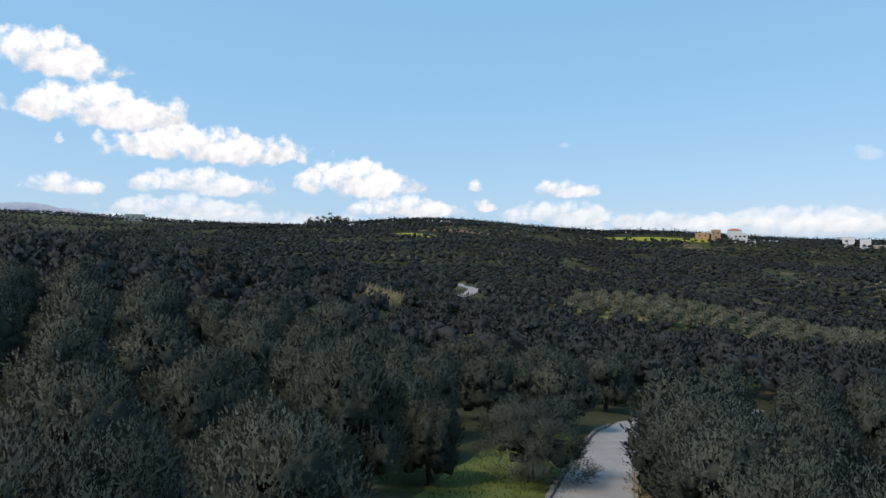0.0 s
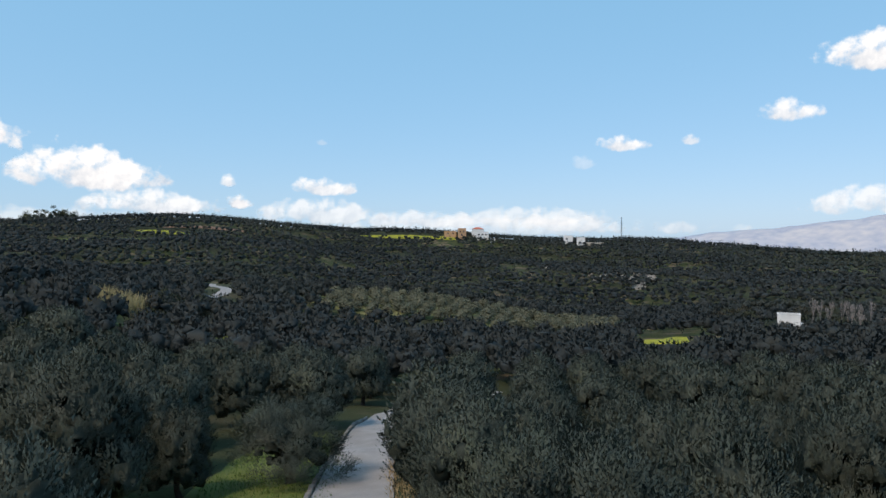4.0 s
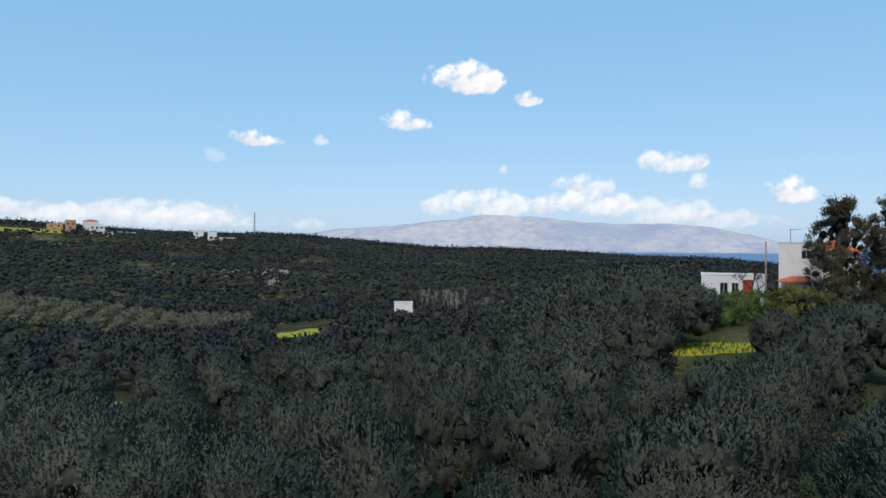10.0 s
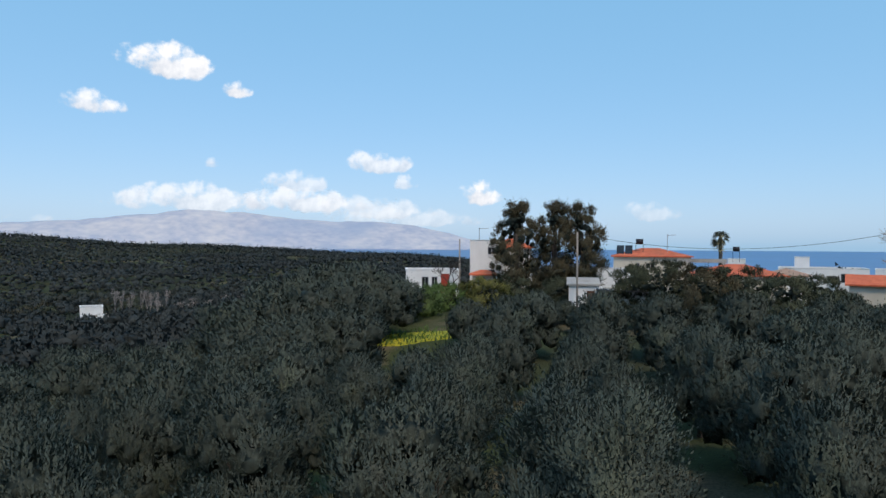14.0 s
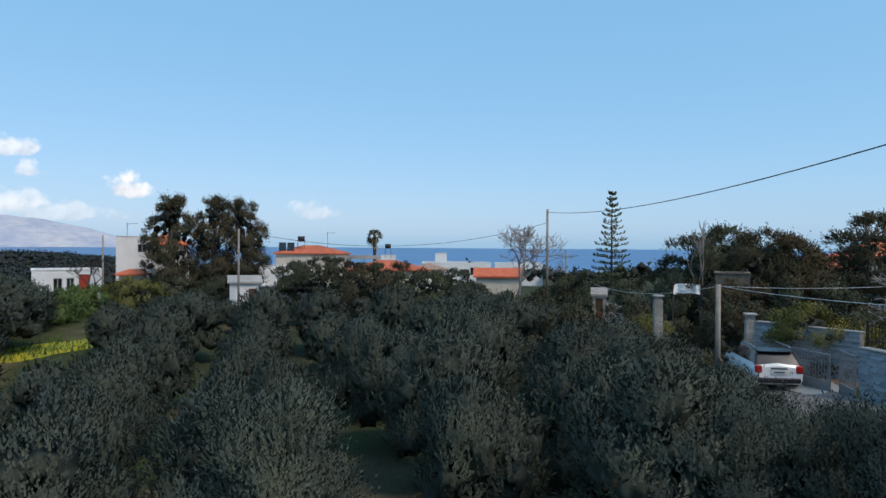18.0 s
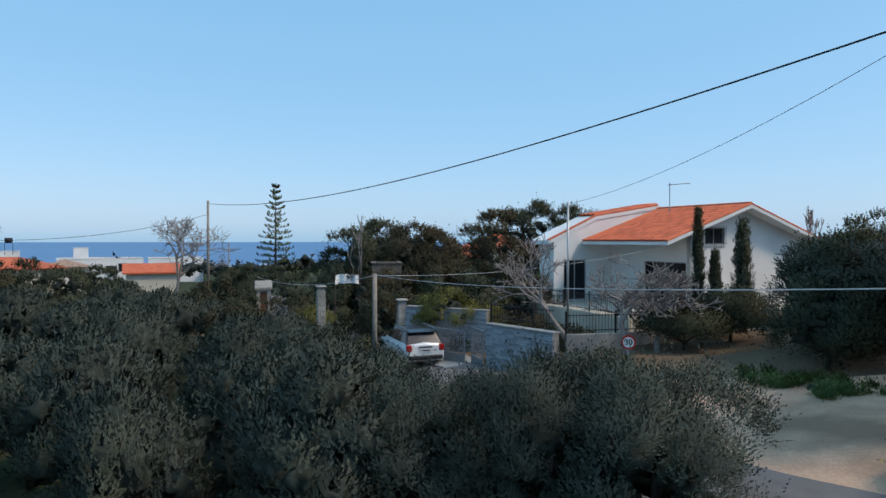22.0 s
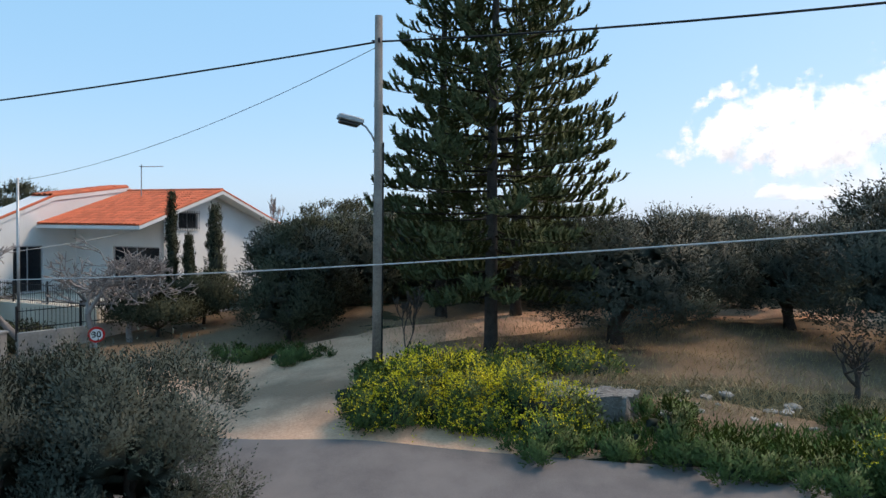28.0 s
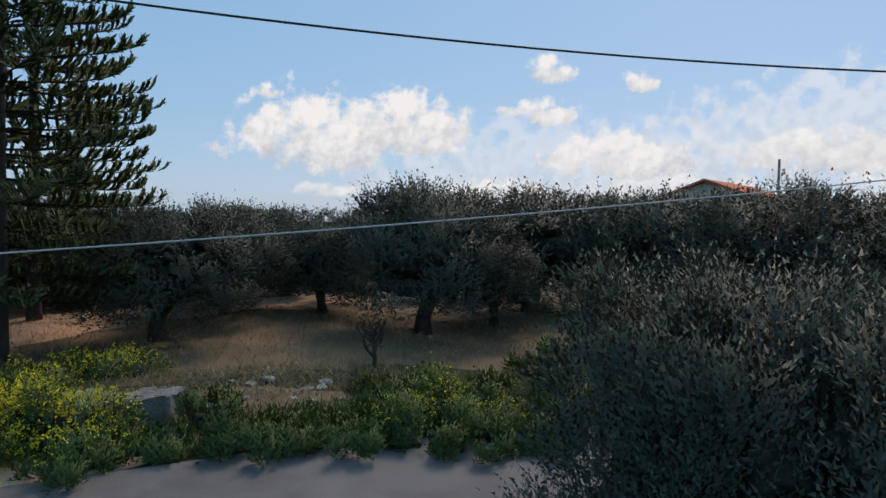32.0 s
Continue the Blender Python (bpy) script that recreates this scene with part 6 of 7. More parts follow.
def slab(sh, pts, y0, y1, mi=0):
    """An outline in xz drawn out along y."""
    n = len(pts)
    vs = [(x, y0, z) for x, z in pts] + [(x, y1, z) for x, z in pts]
    sh.add(vs, [tuple(range(n)), tuple(range(2 * n - 1, n - 1, -1))] + [(i, n + i, n + (i + 1) % n, (i + 1) % n) for i in range(n)], mi)


sl = (RZ - EV) / 5.75
# west wall with the big glass door, then the gable wall with its barred window
wm = Matrix.Translation((2.3, 7.0, FL)) @ pose(0, 0, 0, 0, 0, -90)
panel(ws, 6.2, EV + sl * 2.3 - FL - 0.1, 0.25, [(2.7, 0.05, 3.2, 2.35)], wm)
part("wall", ws, M_WHITE, wh)
ws = Shape()
gh = -0.29 - FL
gm_ = Matrix.Translation((2.3, 0.8, FL))
panel(ws, 8.3, gh, 0.25, [], gm_)
gw = Shape()
zt = lambda x: EV + sl * min(x, 11.5 - x) - 0.1
slab(gw, [(2.3, FL + gh), (3.3, FL + gh), (3.3, zt(3.3)), (2.3, zt(2.3))], 0.8, 1.05)
slab(gw, [(3.3, 0.62), (4.7, 0.62), (4.7, zt(4.7)), (3.3, zt(3.3))], 0.8, 1.05)
slab(gw, [(4.7, FL + gh), (10.6, FL + gh), (10.6, zt(10.6)), (5.75, zt(5.75)), (4.7, zt(4.7))], 0.8, 1.05)
ws.add(gw.v, gw.f)
part("gable_wall", ws, M_WHITE, wh)
part("wall", Shape().box(10.35, 1.05, FL, 10.6, 7.0, EV - 0.1), M_WHITE, wh)
ws = Shape()
# the taller wing behind, cut shallow to fit the camera's view
vm = Matrix.Translation((-1.9, 7.0, FL))
panel(ws, 12.4, 3.3, 0.25, [(0.7, 0.05, 1.6, 2.35)], vm)
prof = [(-2.3, -0.2), (1.0, 1.24), (5.75, 1.98), (11.7, -0.1)]
slab(ws, [(-1.9, FL + 3.3), (10.5, FL + 3.3), (10.5, 0.2), (5.75, 1.86), (1.0, 1.12), (-1.9, -0.12)], 7.0, 7.25)
part("gable_wall", ws, M_WHITE, wh)
ws = Shape()
wv = Matrix.Translation((-1.9, 8.5, FL)) @ pose(0, 0, 0, 0, 0, -90)
panel(ws, 1.25, 3.3, 0.25, [], wv)
part("wall", ws, M_WHITE, wh)
part("wall", Shape().box(10.25, 7.25, FL, 10.5, 8.5, FL + 3.3), M_WHITE, wh)
part("wall", Shape().box(-1.65, 8.25, FL, 10.25, 8.5, FL + 3.3), M_WHITE, wh)
for m, w, h in ((wm @ Matrix.Translation((2.7, 0, 0.05)), 3.2, 2.35), (vm @ Matrix.Translation((0.7, 0, 0.05)), 1.6, 2.35)):
    opening(wh, m, w, h, 0.25, "window")
gwin = opening(wh, Matrix.Translation((3.3, 0.8, -0.27)), 1.4, 0.89, 0.25, "sill")
for i in range(9):
    part("bar", Shape().tube([(3.3 + 0.17 * i + 0.02, 0.7, -0.33), (3.3 + 0.17 * i + 0.02, 0.7, 0.72)], 0.014, 5), M_IRON, gwin)
for z in (-0.2, 0.55):
    part("bar", Shape().tube([(3.25, 0.7, z), (4.75, 0.7, z)], 0.014, 5), M_IRON, gwin)
# roofs: white boards with fascia, tiles laid on them
rf = Shape()
slab(rf, [(0, EV - 0.12), (5.75, RZ - 0.12), (11.5, EV - 0.12), (11.5, EV + 0.06), (5.75, RZ + 0.06), (0, EV + 0.06)], 0, 6.95)
part("roof_deck", rf, M_WHITE, wh, "white roof edge boards")
rf = Shape()
slab(rf, [(a, b - 0.1) for a, b in prof] + [(a, b + 0.14) for a, b in prof[::-1]], 6.95, 8.8)
part("roof_deck", rf, M_WHITE, wh, "white roof edge boards")


def tile_mesh(w, l):
    """A half-round clay tile along x, its lower end at x = 0."""
    sh, n = Shape(), 6
    vs = []
    for x, k in ((0, 1.0), (l, 0.86)):
        for i in range(n + 1):
            a = math.pi * i / n
            vs.append((x, -math.cos(a) * w / 2 * k, math.sin(a) * w * 0.36 * k))
    for i in range(n + 1):
        a = math.pi * i / n
        vs.append((0, -math.cos(a) * w / 2 * 0.8, math.sin(a) * w * 0.36 * 0.7))
    fs = [(i, i + 1, n + 2 + i, n + 1 + i) for i in range(n)] + [(i + 1, i, 2 * n + 2 + i, 2 * n + 3 + i) for i in range(n)]
    sh.add(vs, fs)
    return sh


def lay_tiles(parent, x0, z0, x1, z1, y0, y1, w, l, budget, label):
    """Rows of tiles on a slope that climbs from (x0, z0) to (x1, z1), single tiles first, the rest joined."""
    tm = tile_mesh(w * 1.02, l * 1.12).mesh("tile", M_TILE)
    ang = math.atan2(z1 - z0, x1 - x0)
    ln = math.hypot(x1 - x0, z1 - z0)
    rows, cols = int(ln / l), int((y1 - y0) / w)
    rest = Shape()
    rg = random.Random(3)
    made = 0
    for c in range(cols):
        for r in range(rows):
            s = r * l
            m = Matrix.Translation((x0 + math.cos(ang) * s, y0 + (c + 0.5) * w + rg.uniform(-0.008, 0.008), z0 + math.sin(ang) * s + 0.012 + rg.uniform(0, 0.006))) @ Matrix.Rotation(-ang, 4, "Y") @ Matrix.Rotation(rg.uniform(-0.02, 0.02), 4, "Z")
            if made < budget:
                ob = part("tile", tm, None, parent)
                ob.matrix_local = m
                made += 1
            else:
                q = tile_mesh(w * 1.02, l * 1.12).moved(m)
                rest.add(q.v, q.f)
    if rest.v:
        tagged(part("tiling", rest, M_TILE, parent, label), kind="stuff")
    part("tile_bed", Shape().add([(x0, y0, z0 + 0.006), (x1, y0, z1 + 0.006), (x1, y1, z1 + 0.006), (x0, y1, z0 + 0.006)], [(0, 1, 2, 3)]), M_TILE, parent)


lay_tiles(wh, -0.04, EV + 0.07, 5.7, RZ + 0.07, 0.12, 6.9, 0.27, 0.42, 300, "rows of orange clay tiles")
lay_tiles(wh, 11.5, EV + 0.07, 5.8, RZ + 0.07, 0.12, 6.9, 0.4, 0.8, 0, "rows of orange clay tiles")
# the wing's left slope stays untiled to look edge-on from the camera
for (a, b), (c, e) in zip(prof, prof[1:]):
    if c > a and e > b and a > 0:
        lay_tiles(wh, a, b + 0.15, c, e + 0.15, 7.05, 8.7, 0.4, 0.8, 0, "rows of orange clay tiles")
part("verge_tiles", Shape().tube([(-2.3, 7.0, -0.04), (1.0, 7.0, 1.4), (5.75, 7.0, 2.14)], 0.07, 8), M_TILE, wh)
part("ridge", Shape().tube([(5.75, 0.05, RZ + 0.1), (5.75, 6.95, RZ + 0.1)], 0.12, 8), M_TILE, wh)
part("verge_tiles", Shape().tube([(0, 0.06, EV + 0.1), (5.75, 0.06, RZ + 0.12)], 0.07, 8).tube([(5.75, 0.06, RZ + 0.12), (11.5, 0.06, EV + 0.1)], 0.07, 8), M_TILE, wh)
part("terrace", Shape().box(-3.2, -1.0, FL - 1.6, 11, 9, FL - 0.02), M_CREAM, wh)
antenna(-153.4, 40, 1.7, 1.55)

# ---- iron fences, slate walls, gate ----


def fence(p0, p1, z, h, label, gap=0.14):
    a, b = Vector((*p0, 0)), Vector((*p1, 0))
    ln = (b - a).length
    ang = math.degrees(math.atan2((b - a).y, (b - a).x))
    t = thing("iron_fence", Matrix.Translation((a.x, a.y, z)) @ pose(0, 0, 0, 0, 0, ang), label, "fence", "iron fences of the house")
    for zz in (0.12, h - 0.12):
        part("rail", Shape().box(0, -0.015, zz, ln, 0.015, zz + 0.035), M_IRON, t)
    pm = Shape().tube([(0, 0, 0), (0, 0, h)], 0.011, 5).mesh("picket", M_IRON)
    for i in range(int(ln / gap)):
        part("picket", pm, None, t).matrix_local = Matrix.Translation((0.05 + i * gap, 0, 0))
    for i in range(int(ln / 2.2) + 1):
        part("post", Shape().box(min(i * 2.2, ln) - 0.03, -0.03, -0.3, min(i * 2.2, ln) + 0.03, 0.03, h + 0.08), M_IRON, t)


f0, f1, f2 = H @ Vector((-3.0, 8.8, 0)), H @ Vector((-3.0, -0.9, 0)), H @ Vector((5.5, -0.9, 0))
fence(f0.xy, f1.xy, EYE + FL - 0.03, 0.95, "black iron railing along the house terrace")
fence(f1.xy, f2.xy, EYE + FL - 0.03, 0.95, "black iron railing along the house terrace")
w0, w1 = at(-138.4, 27.0), at(-144.2, 24.6)
fence(at(-138.6, 27.6), at(-144.0, 25.6), EYE - 3.4, 0.75, "black iron fence on the slate wall")
fence(at(-145.0, 27.0), at(-162.0, 32.5), EYE - 3.85, 0.85, "black iron fence on the low garden wall")
SLATES = []
for k in range(6):
    rg = random.Random(k)
    sh = Shape().box(-0.5, -0.06, -0.5, 0.5, 0.05 + rg.uniform(-0.012, 0.015), 0.5)
    sh.v = [(x + rg.uniform(-0.02, 0.02), y + rg.uniform(-0.006, 0.006), z + rg.uniform(-0.06, 0.06)) for x, y, z in sh.v]
    SLATES.append(sh.mesh("stone", M_SLATE))


def slate_wall(p0, p1, z0, z1, label, seed):
    a, b = Vector((*p0, 0)), Vector((*p1, 0))
    ln, ang = (b - a).length, math.degrees(math.atan2((b - a).y, (b - a).x))
    t = thing("slate_wall", Matrix.Translation((a.x, a.y, z0)) @ pose(0, 0, 0, 0, 0, ang), label, "wall", "slate garden walls")
    h = z1 - z0
    part("core", Shape().box(0, -0.14, -0.4, ln, 0.14, h - 0.05), M_MORTAR, t)
    part("coping", Shape().box(-0.03, -0.22, h - 0.05, ln + 0.03, 0.22, h + 0.02, bevel=0.012), M_MORTAR, t)
    rg = random.Random(seed)
    z = 0.02
    while z < h - 0.14:
        c = rg.uniform(0.09, 0.13)
        x = 0.0
        while x < ln - 0.05:
            w = min(rg.uniform(0.25, 0.65), ln - x)
            ob = part("stone", rg.choice(SLATES), None, t)
            ob.matrix_local = Matrix.Translation((x + w / 2, 0.155, z + c / 2)) @ Matrix.Diagonal((w - 0.015, 1, c - 0.012, 1))
            x += w
        z += c


slate_wall(w1, w0, EYE - 5.8, EYE - 3.45, "wall faced with bands of blue-grey slate", 1)
slate_wall(at(-138.3, 31.0), at(-131.3, 33.0), EYE - 5.8, EYE - 3.35, "slate-faced wall behind the gate", 2)
g_a, g_b = Vector((*at(-145.0, 27.0), 0)), Vector((*at(-162.0, 32.5), 0))
solid("garden_wall", Shape().box(0, -0.1, -1.2, (g_b - g_a).length, 0.1, 0, bevel=0.02), M_GREYWALL, "low stained concrete garden wall under the iron fence", "wall",
      m=Matrix.Translation((g_a.x, g_a.y, EYE - 3.85)) @ pose(0, 0, 0, 0, 0, math.degrees(math.atan2((g_b - g_a).y, (g_b - g_a).x))))


def pillar(az, d, top, label, seed, w=0.5):
    x, y = at(az, d)
    z = gz(x, y)
    t = thing("stone_pillar", Matrix.Translation((x, y, z)) @ pose(0, 0, 0, 0, 0, az + 12), label, "pillar")
    h = up(d, top) - z
    part("core", Shape().box(-w / 2 + 0.03, -w / 2 + 0.03, -0.2, w / 2 - 0.03, w / 2 - 0.03, h - 0.08), M_MORTAR, t)
    part("cap", Shape().box(-w / 2 - 0.05, -w / 2 - 0.05, h - 0.08, w / 2 + 0.05, w / 2 + 0.05, h, bevel=0.015), M_GREYWALL, t)
    rg = random.Random(seed)
    n = int(h / 0.2)
    for i in range(n - 1):
        for s in range(4):
            sh = Shape()
            cut = rg.uniform(0.3, 0.7) * w
            for a, b in ((-w / 2, -w / 2 + cut), (-w / 2 + cut, w / 2)):
                sh = Shape().box(a + 0.008, -w / 2 - rg.uniform(0, 0.02), i * 0.2 + 0.008, b - 0.008, -w / 2 + 0.05, i * 0.2 + 0.192)
                part("stone", sh.moved(pose(0, 0, 0, 0, 0, 90 * s)), M_STONE, t)


pillar(-123.85, 34, -4.0, "square pillar of pale rough stone", 1, w=0.38)
pillar(-130.8, 33.0, -5.2, "square pillar of pale rough stone beside the drive", 2, w=0.42)

g0, g1 = at(-132.6, 30.4), at(-136.3, 28.6)


def gate_leaf(p0, p1, z, h, label):
    a, b = Vector((*p0, 0)), Vector((*p1, 0))
    ln, ang = (b - a).length, math.degrees(math.atan2((b - a).y, (b - a).x))
    t = thing("metal_gate", Matrix.Translation((a.x, a.y, z)) @ pose(0, 0, 0, 0, 0, ang), label, "gate", "gates of the drive")
    mt = surface("grey_gate_paint", (0.2, 0.21, 0.22), (0.28, 0.29, 0.31), 6, 0.5, 0.1, metal=0.2) if "grey_gate_paint" not in bpy.data.materials else bpy.data.materials["grey_gate_paint"]
    fr = Shape().box(0, -0.03, 0, 0.06, 0.03, h).box(ln - 0.06, -0.03, 0, ln, 0.03, h).box(0.06, -0.03, h - 0.06, ln - 0.06, 0.03, h).box(0.06, -0.03, 0, ln - 0.06, 0.03, 0.06).box(0.06, -0.03, 0.42, ln - 0.06, 0.03, 0.48)
    part("gate_frame", fr, mt, t)
    part("panel", Shape().box(0.06, -0.012, 0.06, ln - 0.06, 0.012, 0.42), mt, t)
    pm = Shape().box(-0.01, -0.01, 0.48, 0.01, 0.01, h - 0.06).mesh("bar", mt)
    n = int(ln / 0.13)
    for i in range(1, n):
        part("bar", pm, None, t).matrix_local = Matrix.Translation((i * ln / n, 0, 0))
    return t


gate_leaf(g0, g1, EYE - 5.5, 1.5, "grey barred metal gate standing open")
gate_leaf(at(-137.9, 27.3), at(-136.9, 28.6), EYE - 5.5, 1.7, "grey metal gate leaf beside the slate wall")
wx_, wy_ = at(-136.6, 30)
solid("drive", Shape().add([(*at(-131.5, 29.5), EYE - 5.42), (*at(-138, 26), EYE - 5.42), (*at(-138.3, 30.8), EYE - 5.38), (*at(-132, 32.5), EYE - 5.38)], [(0, 1, 2, 3)]), M_GREYWALL, "pale concrete drive before the gate", "pavement", kind="structure")

# ---- car ----
M_CARWHITE = surface("white_car_paint", (0.68, 0.69, 0.7), (0.74, 0.75, 0.76), 2, 0.25, 0, spec=0.5)
M_CARBLACK = surface("black_car_paint", (0.015, 0.016, 0.018), (0.025, 0.026, 0.03), 2, 0.25, 0, spec=0.5)
M_TYRE = plain("tyre_rubber", (0.025, 0.025, 0.026), 0.9)
M_REDLAMP = plain("red_lamp", (0.35, 0.015, 0.015), 0.25)


def loft(sh, sections):
    """Skins rings of points with the same count, and closes the ends."""
    n = len(sections[0])
    o = []
    for s in sections:
        o += s
    fs = []
    for i in range(len(sections) - 1):
        for k in range(n):
            q = (k + 1) % n
            fs.append((i * n + k, i * n + q, (i + 1) * n + q, (i + 1) * n + k))
    fs.append(tuple(range(n))[::-1])
    fs.append(tuple(range((len(sections) - 1) * n, len(sections) * n)))
    return sh.add(o, fs)


def ring(x, hw, z0, z1, tuck=0.06, crown=0.05):
    return [(x, -hw + tuck, z0), (x, -hw, z0 + 0.18), (x, -hw, z1 - 0.2), (x, -hw + 0.07, z1 - 0.03), (x, 0, z1 + crown), (x, hw - 0.07, z1 - 0.03), (x, hw, z1 - 0.2), (x, hw, z0 + 0.18), (x, hw - tuck, z0)]


cx, cy = at(-131.5, 30.2)
car = thing("car", Matrix.Translation((cx, cy, gz(cx, cy) + 0.09)) @ pose(0, 0, 0, 0, 0, -23), "white compact hatchback with a black roof parked beside the gate", "car")
body = loft(Shape(), [ring(-2.12, 0.8, 0.32, 0.9), ring(-2.05, 0.88, 0.24, 0.98), ring(-1.5, 0.91, 0.2, 1.02), ring(0.5, 0.91, 0.2, 1.0), ring(1.2, 0.9, 0.2, 0.98), ring(1.85, 0.86, 0.24, 0.86), ring(2.1, 0.74, 0.34, 0.72)])
part("body", body, M_CARWHITE, car, smooth=False)


def cabin_ring(x, hw0, hw1, z0, z1):
    return [(x, -hw0, z0), (x, -hw1, z1), (x, hw1, z1), (x, hw0, z0)]


glass = Shape()
loft(glass, [[(-1.98, -0.8, 0.97), (-1.62, -0.66, 1.44), (-1.62, 0.66, 1.44), (-1.98, 0.8, 0.97)], [(-1.2, -0.83, 0.99), (-1.2, -0.68, 1.47), (-1.2, 0.68, 1.47), (-1.2, 0.83, 0.99)],
             [(0.2, -0.83, 1.0), (0.2, -0.68, 1.48), (0.2, 0.68, 1.48), (0.2, 0.83, 1.0)], [(1.05, -0.8, 0.98), (0.5, -0.64, 1.42), (0.5, 0.64, 1.42), (1.05, 0.8, 0.98)]])
part("glasshouse", glass, M_DARKGLASS, car, "dark tinted glass")
part("roof", loft(Shape(), [[(-1.75, -0.6, 1.43), (-1.8, -0.6, 1.46), (-1.8, 0.6, 1.46), (-1.75, 0.6, 1.43)], [(-1.3, -0.72, 1.46), (-1.3, -0.66, 1.54), (-1.3, 0.66, 1.54), (-1.3, 0.72, 1.46)],
                            [(0.1, -0.72, 1.46), (0.1, -0.66, 1.55), (0.1, 0.66, 1.55), (0.1, 0.72, 1.46)], [(0.6, -0.62, 1.41), (0.58, -0.6, 1.45), (0.58, 0.6, 1.45), (0.6, 0.62, 1.41)]]), M_CARBLACK, car, "black roof panel")
for s in (-1, 1):
    part("roof_rail", Shape().tube([(-1.4, s * 0.66, 1.53), (-1.3, s * 0.66, 1.59), (0.1, s * 0.66, 1.6), (0.25, s * 0.66, 1.54)], 0.018, 6), M_GALV, car, "silver roof rail")
    part("tail_lamp", Shape().box(-2.15, min(s * 0.62, s * 0.86), 0.68, -2.0, max(s * 0.62, s * 0.86), 0.96, bevel=0.03), M_REDLAMP, car, "red tail lamp")
    part("pillar", Shape().tube([(-1.95, s * 0.81, 0.96), (-1.6, s * 0.67, 1.46)], 0.05, 6), M_CARWHITE if s > 5 else M_CARBLACK, car)
    part("mirror", Shape().box(0.75, min(s * 0.9, s * 1.06), 0.95, 0.92, max(s * 0.9, s * 1.06), 1.08, bevel=0.03), M_CARBLACK, car)
    for x in (-1.3, 1.32):
        whl = part("wheel", Shape().tube([(x, s * 0.9, 0.33), (x, s * 0.68, 0.33)], 0.33, 20), M_TYRE, car, "black tyre")
        part("rim", Shape().tube([(x, s * 0.905, 0.33), (x, s * 0.86, 0.33)], 0.2, 12), M_GALV, whl, "alloy rim")
        part("wheel_arch", Shape().tube([(x + 0.4 * math.cos(a), s * 0.905, 0.33 + 0.4 * math.sin(a)) for a in [math.pi * k / 10 for k in range(11)]], 0.03, 5), M_CARBLACK, car)
    for x in (-0.45, 0.55):
        part("door_handle", Shape().box(x, min(s * 0.905, s * 0.93), 0.84, x + 0.16, max(s * 0.905, s * 0.93), 0.87), M_GALV, car)
part("bumper", Shape().box(-2.2, -0.78, 0.3, -2.02, 0.78, 0.5, bevel=0.04), M_CARBLACK, car, "dark rear bumper insert")
part("tailgate_strip", Shape().box(-2.165, -0.3, 0.83, -2.1, 0.3, 0.88, bevel=0.01), M_CARBLACK, car)
plate = part("number_plate", Shape().box(-2.16, -0.26, 0.66, -2.12, 0.26, 0.77), plain("plate_white", (0.7, 0.7, 0.68), 0.5), car)
part("plate_bar", Shape().box(-2.166, -0.2, 0.69, -2.16, 0.2, 0.74), plain("plate_ink", (0.05, 0.05, 0.06), 0.6), plate)

# ---- the speed sign ----
sx, sy = at(-150.2, 23.5)
sz_ = up(23.5, -8.6)
sg = gz(sx, sy)
sign = thing("speed_sign", Matrix.Translation((sx, sy, sg)) @ pose(0, 0, 0, 0, 0, -150.2), "round red-rimmed speed limit sign on a steel post", "traffic sign")
hz = sz_ - sg
part("post", Shape().tube([(0, 0.05, -0.3), (0, 0.05, hz + 0.2)], 0.03, 8), M_GALV, sign, smooth=True)
part("rim", Shape().tube([(0, -0.0, hz), (0, 0.02, hz)], 0.25, 28), plain("sign_red", (0.55, 0.02, 0.02), 0.5), sign, "red rim")
face = part("face", Shape().tube([(0, -0.008, hz), (0, -0.001, hz)], 0.185, 28), plain("sign_white", (0.78, 0.78, 0.77), 0.5), sign, "white face")
fc = bpy.data.curves.new("digits", "FONT")
fc.body, fc.size, fc.align_x, fc.align_y, fc.extrude, fc.offset = "30", 0.27, "CENTER", "CENTER", 0.002, 0.006
fc.materials.append(plain("sign_black", (0.02, 0.02, 0.02), 0.6))
dg = new("digits", fc)
dg.parent = sign
dg.matrix_local = Matrix.Translation((0, -0.013, hz)) @ pose(0, 0, 0, 90, 0, 0)

# ---- mustard, weeds and grass beside the street ----


def mustard(x, y, w, h, seed, flowers, label="bushy wild mustard covered in yellow flowers"):
    rng = np.random.default_rng(seed)
    t = thing("mustard_bush", Matrix.Translation((x, y, gz(x, y))), label, "flowering bush", "wild mustard beside the street")
    lm = dome(seed, 18, w, h, 0.12, (0.25, 0.42))
    part("foliage", foliage("foliage", lm, 1000, 5, 0.09, 0.035, M_GREENLEAF, seed, core=0.75, sprig=0.3, rise=0.9), None, t)
    lm = np.array(lm)
    flowers = int(flowers * 4.2)
    k = rng.integers(0, len(lm), flowers)
    d = unit(rng.normal(size=(flowers, 3)) + np.array([0, 0, 0.9]))
    c = lm[k, :3] + d * (lm[k, 3:4] + rng.uniform(0.05, 0.3, (flowers, 1)))
    c = np.repeat(c, 5, 0) + rng.normal(size=(flowers * 5, 3)) * 0.022
    v, f = leaf_quads(c, unit(rng.normal(size=(flowers * 5, 3))), np.full(flowers * 5, 0.038), np.full(flowers * 5, 0.034), rng)
    part("blossom", soup("blossom", v, f, M_PETAL), None, t)


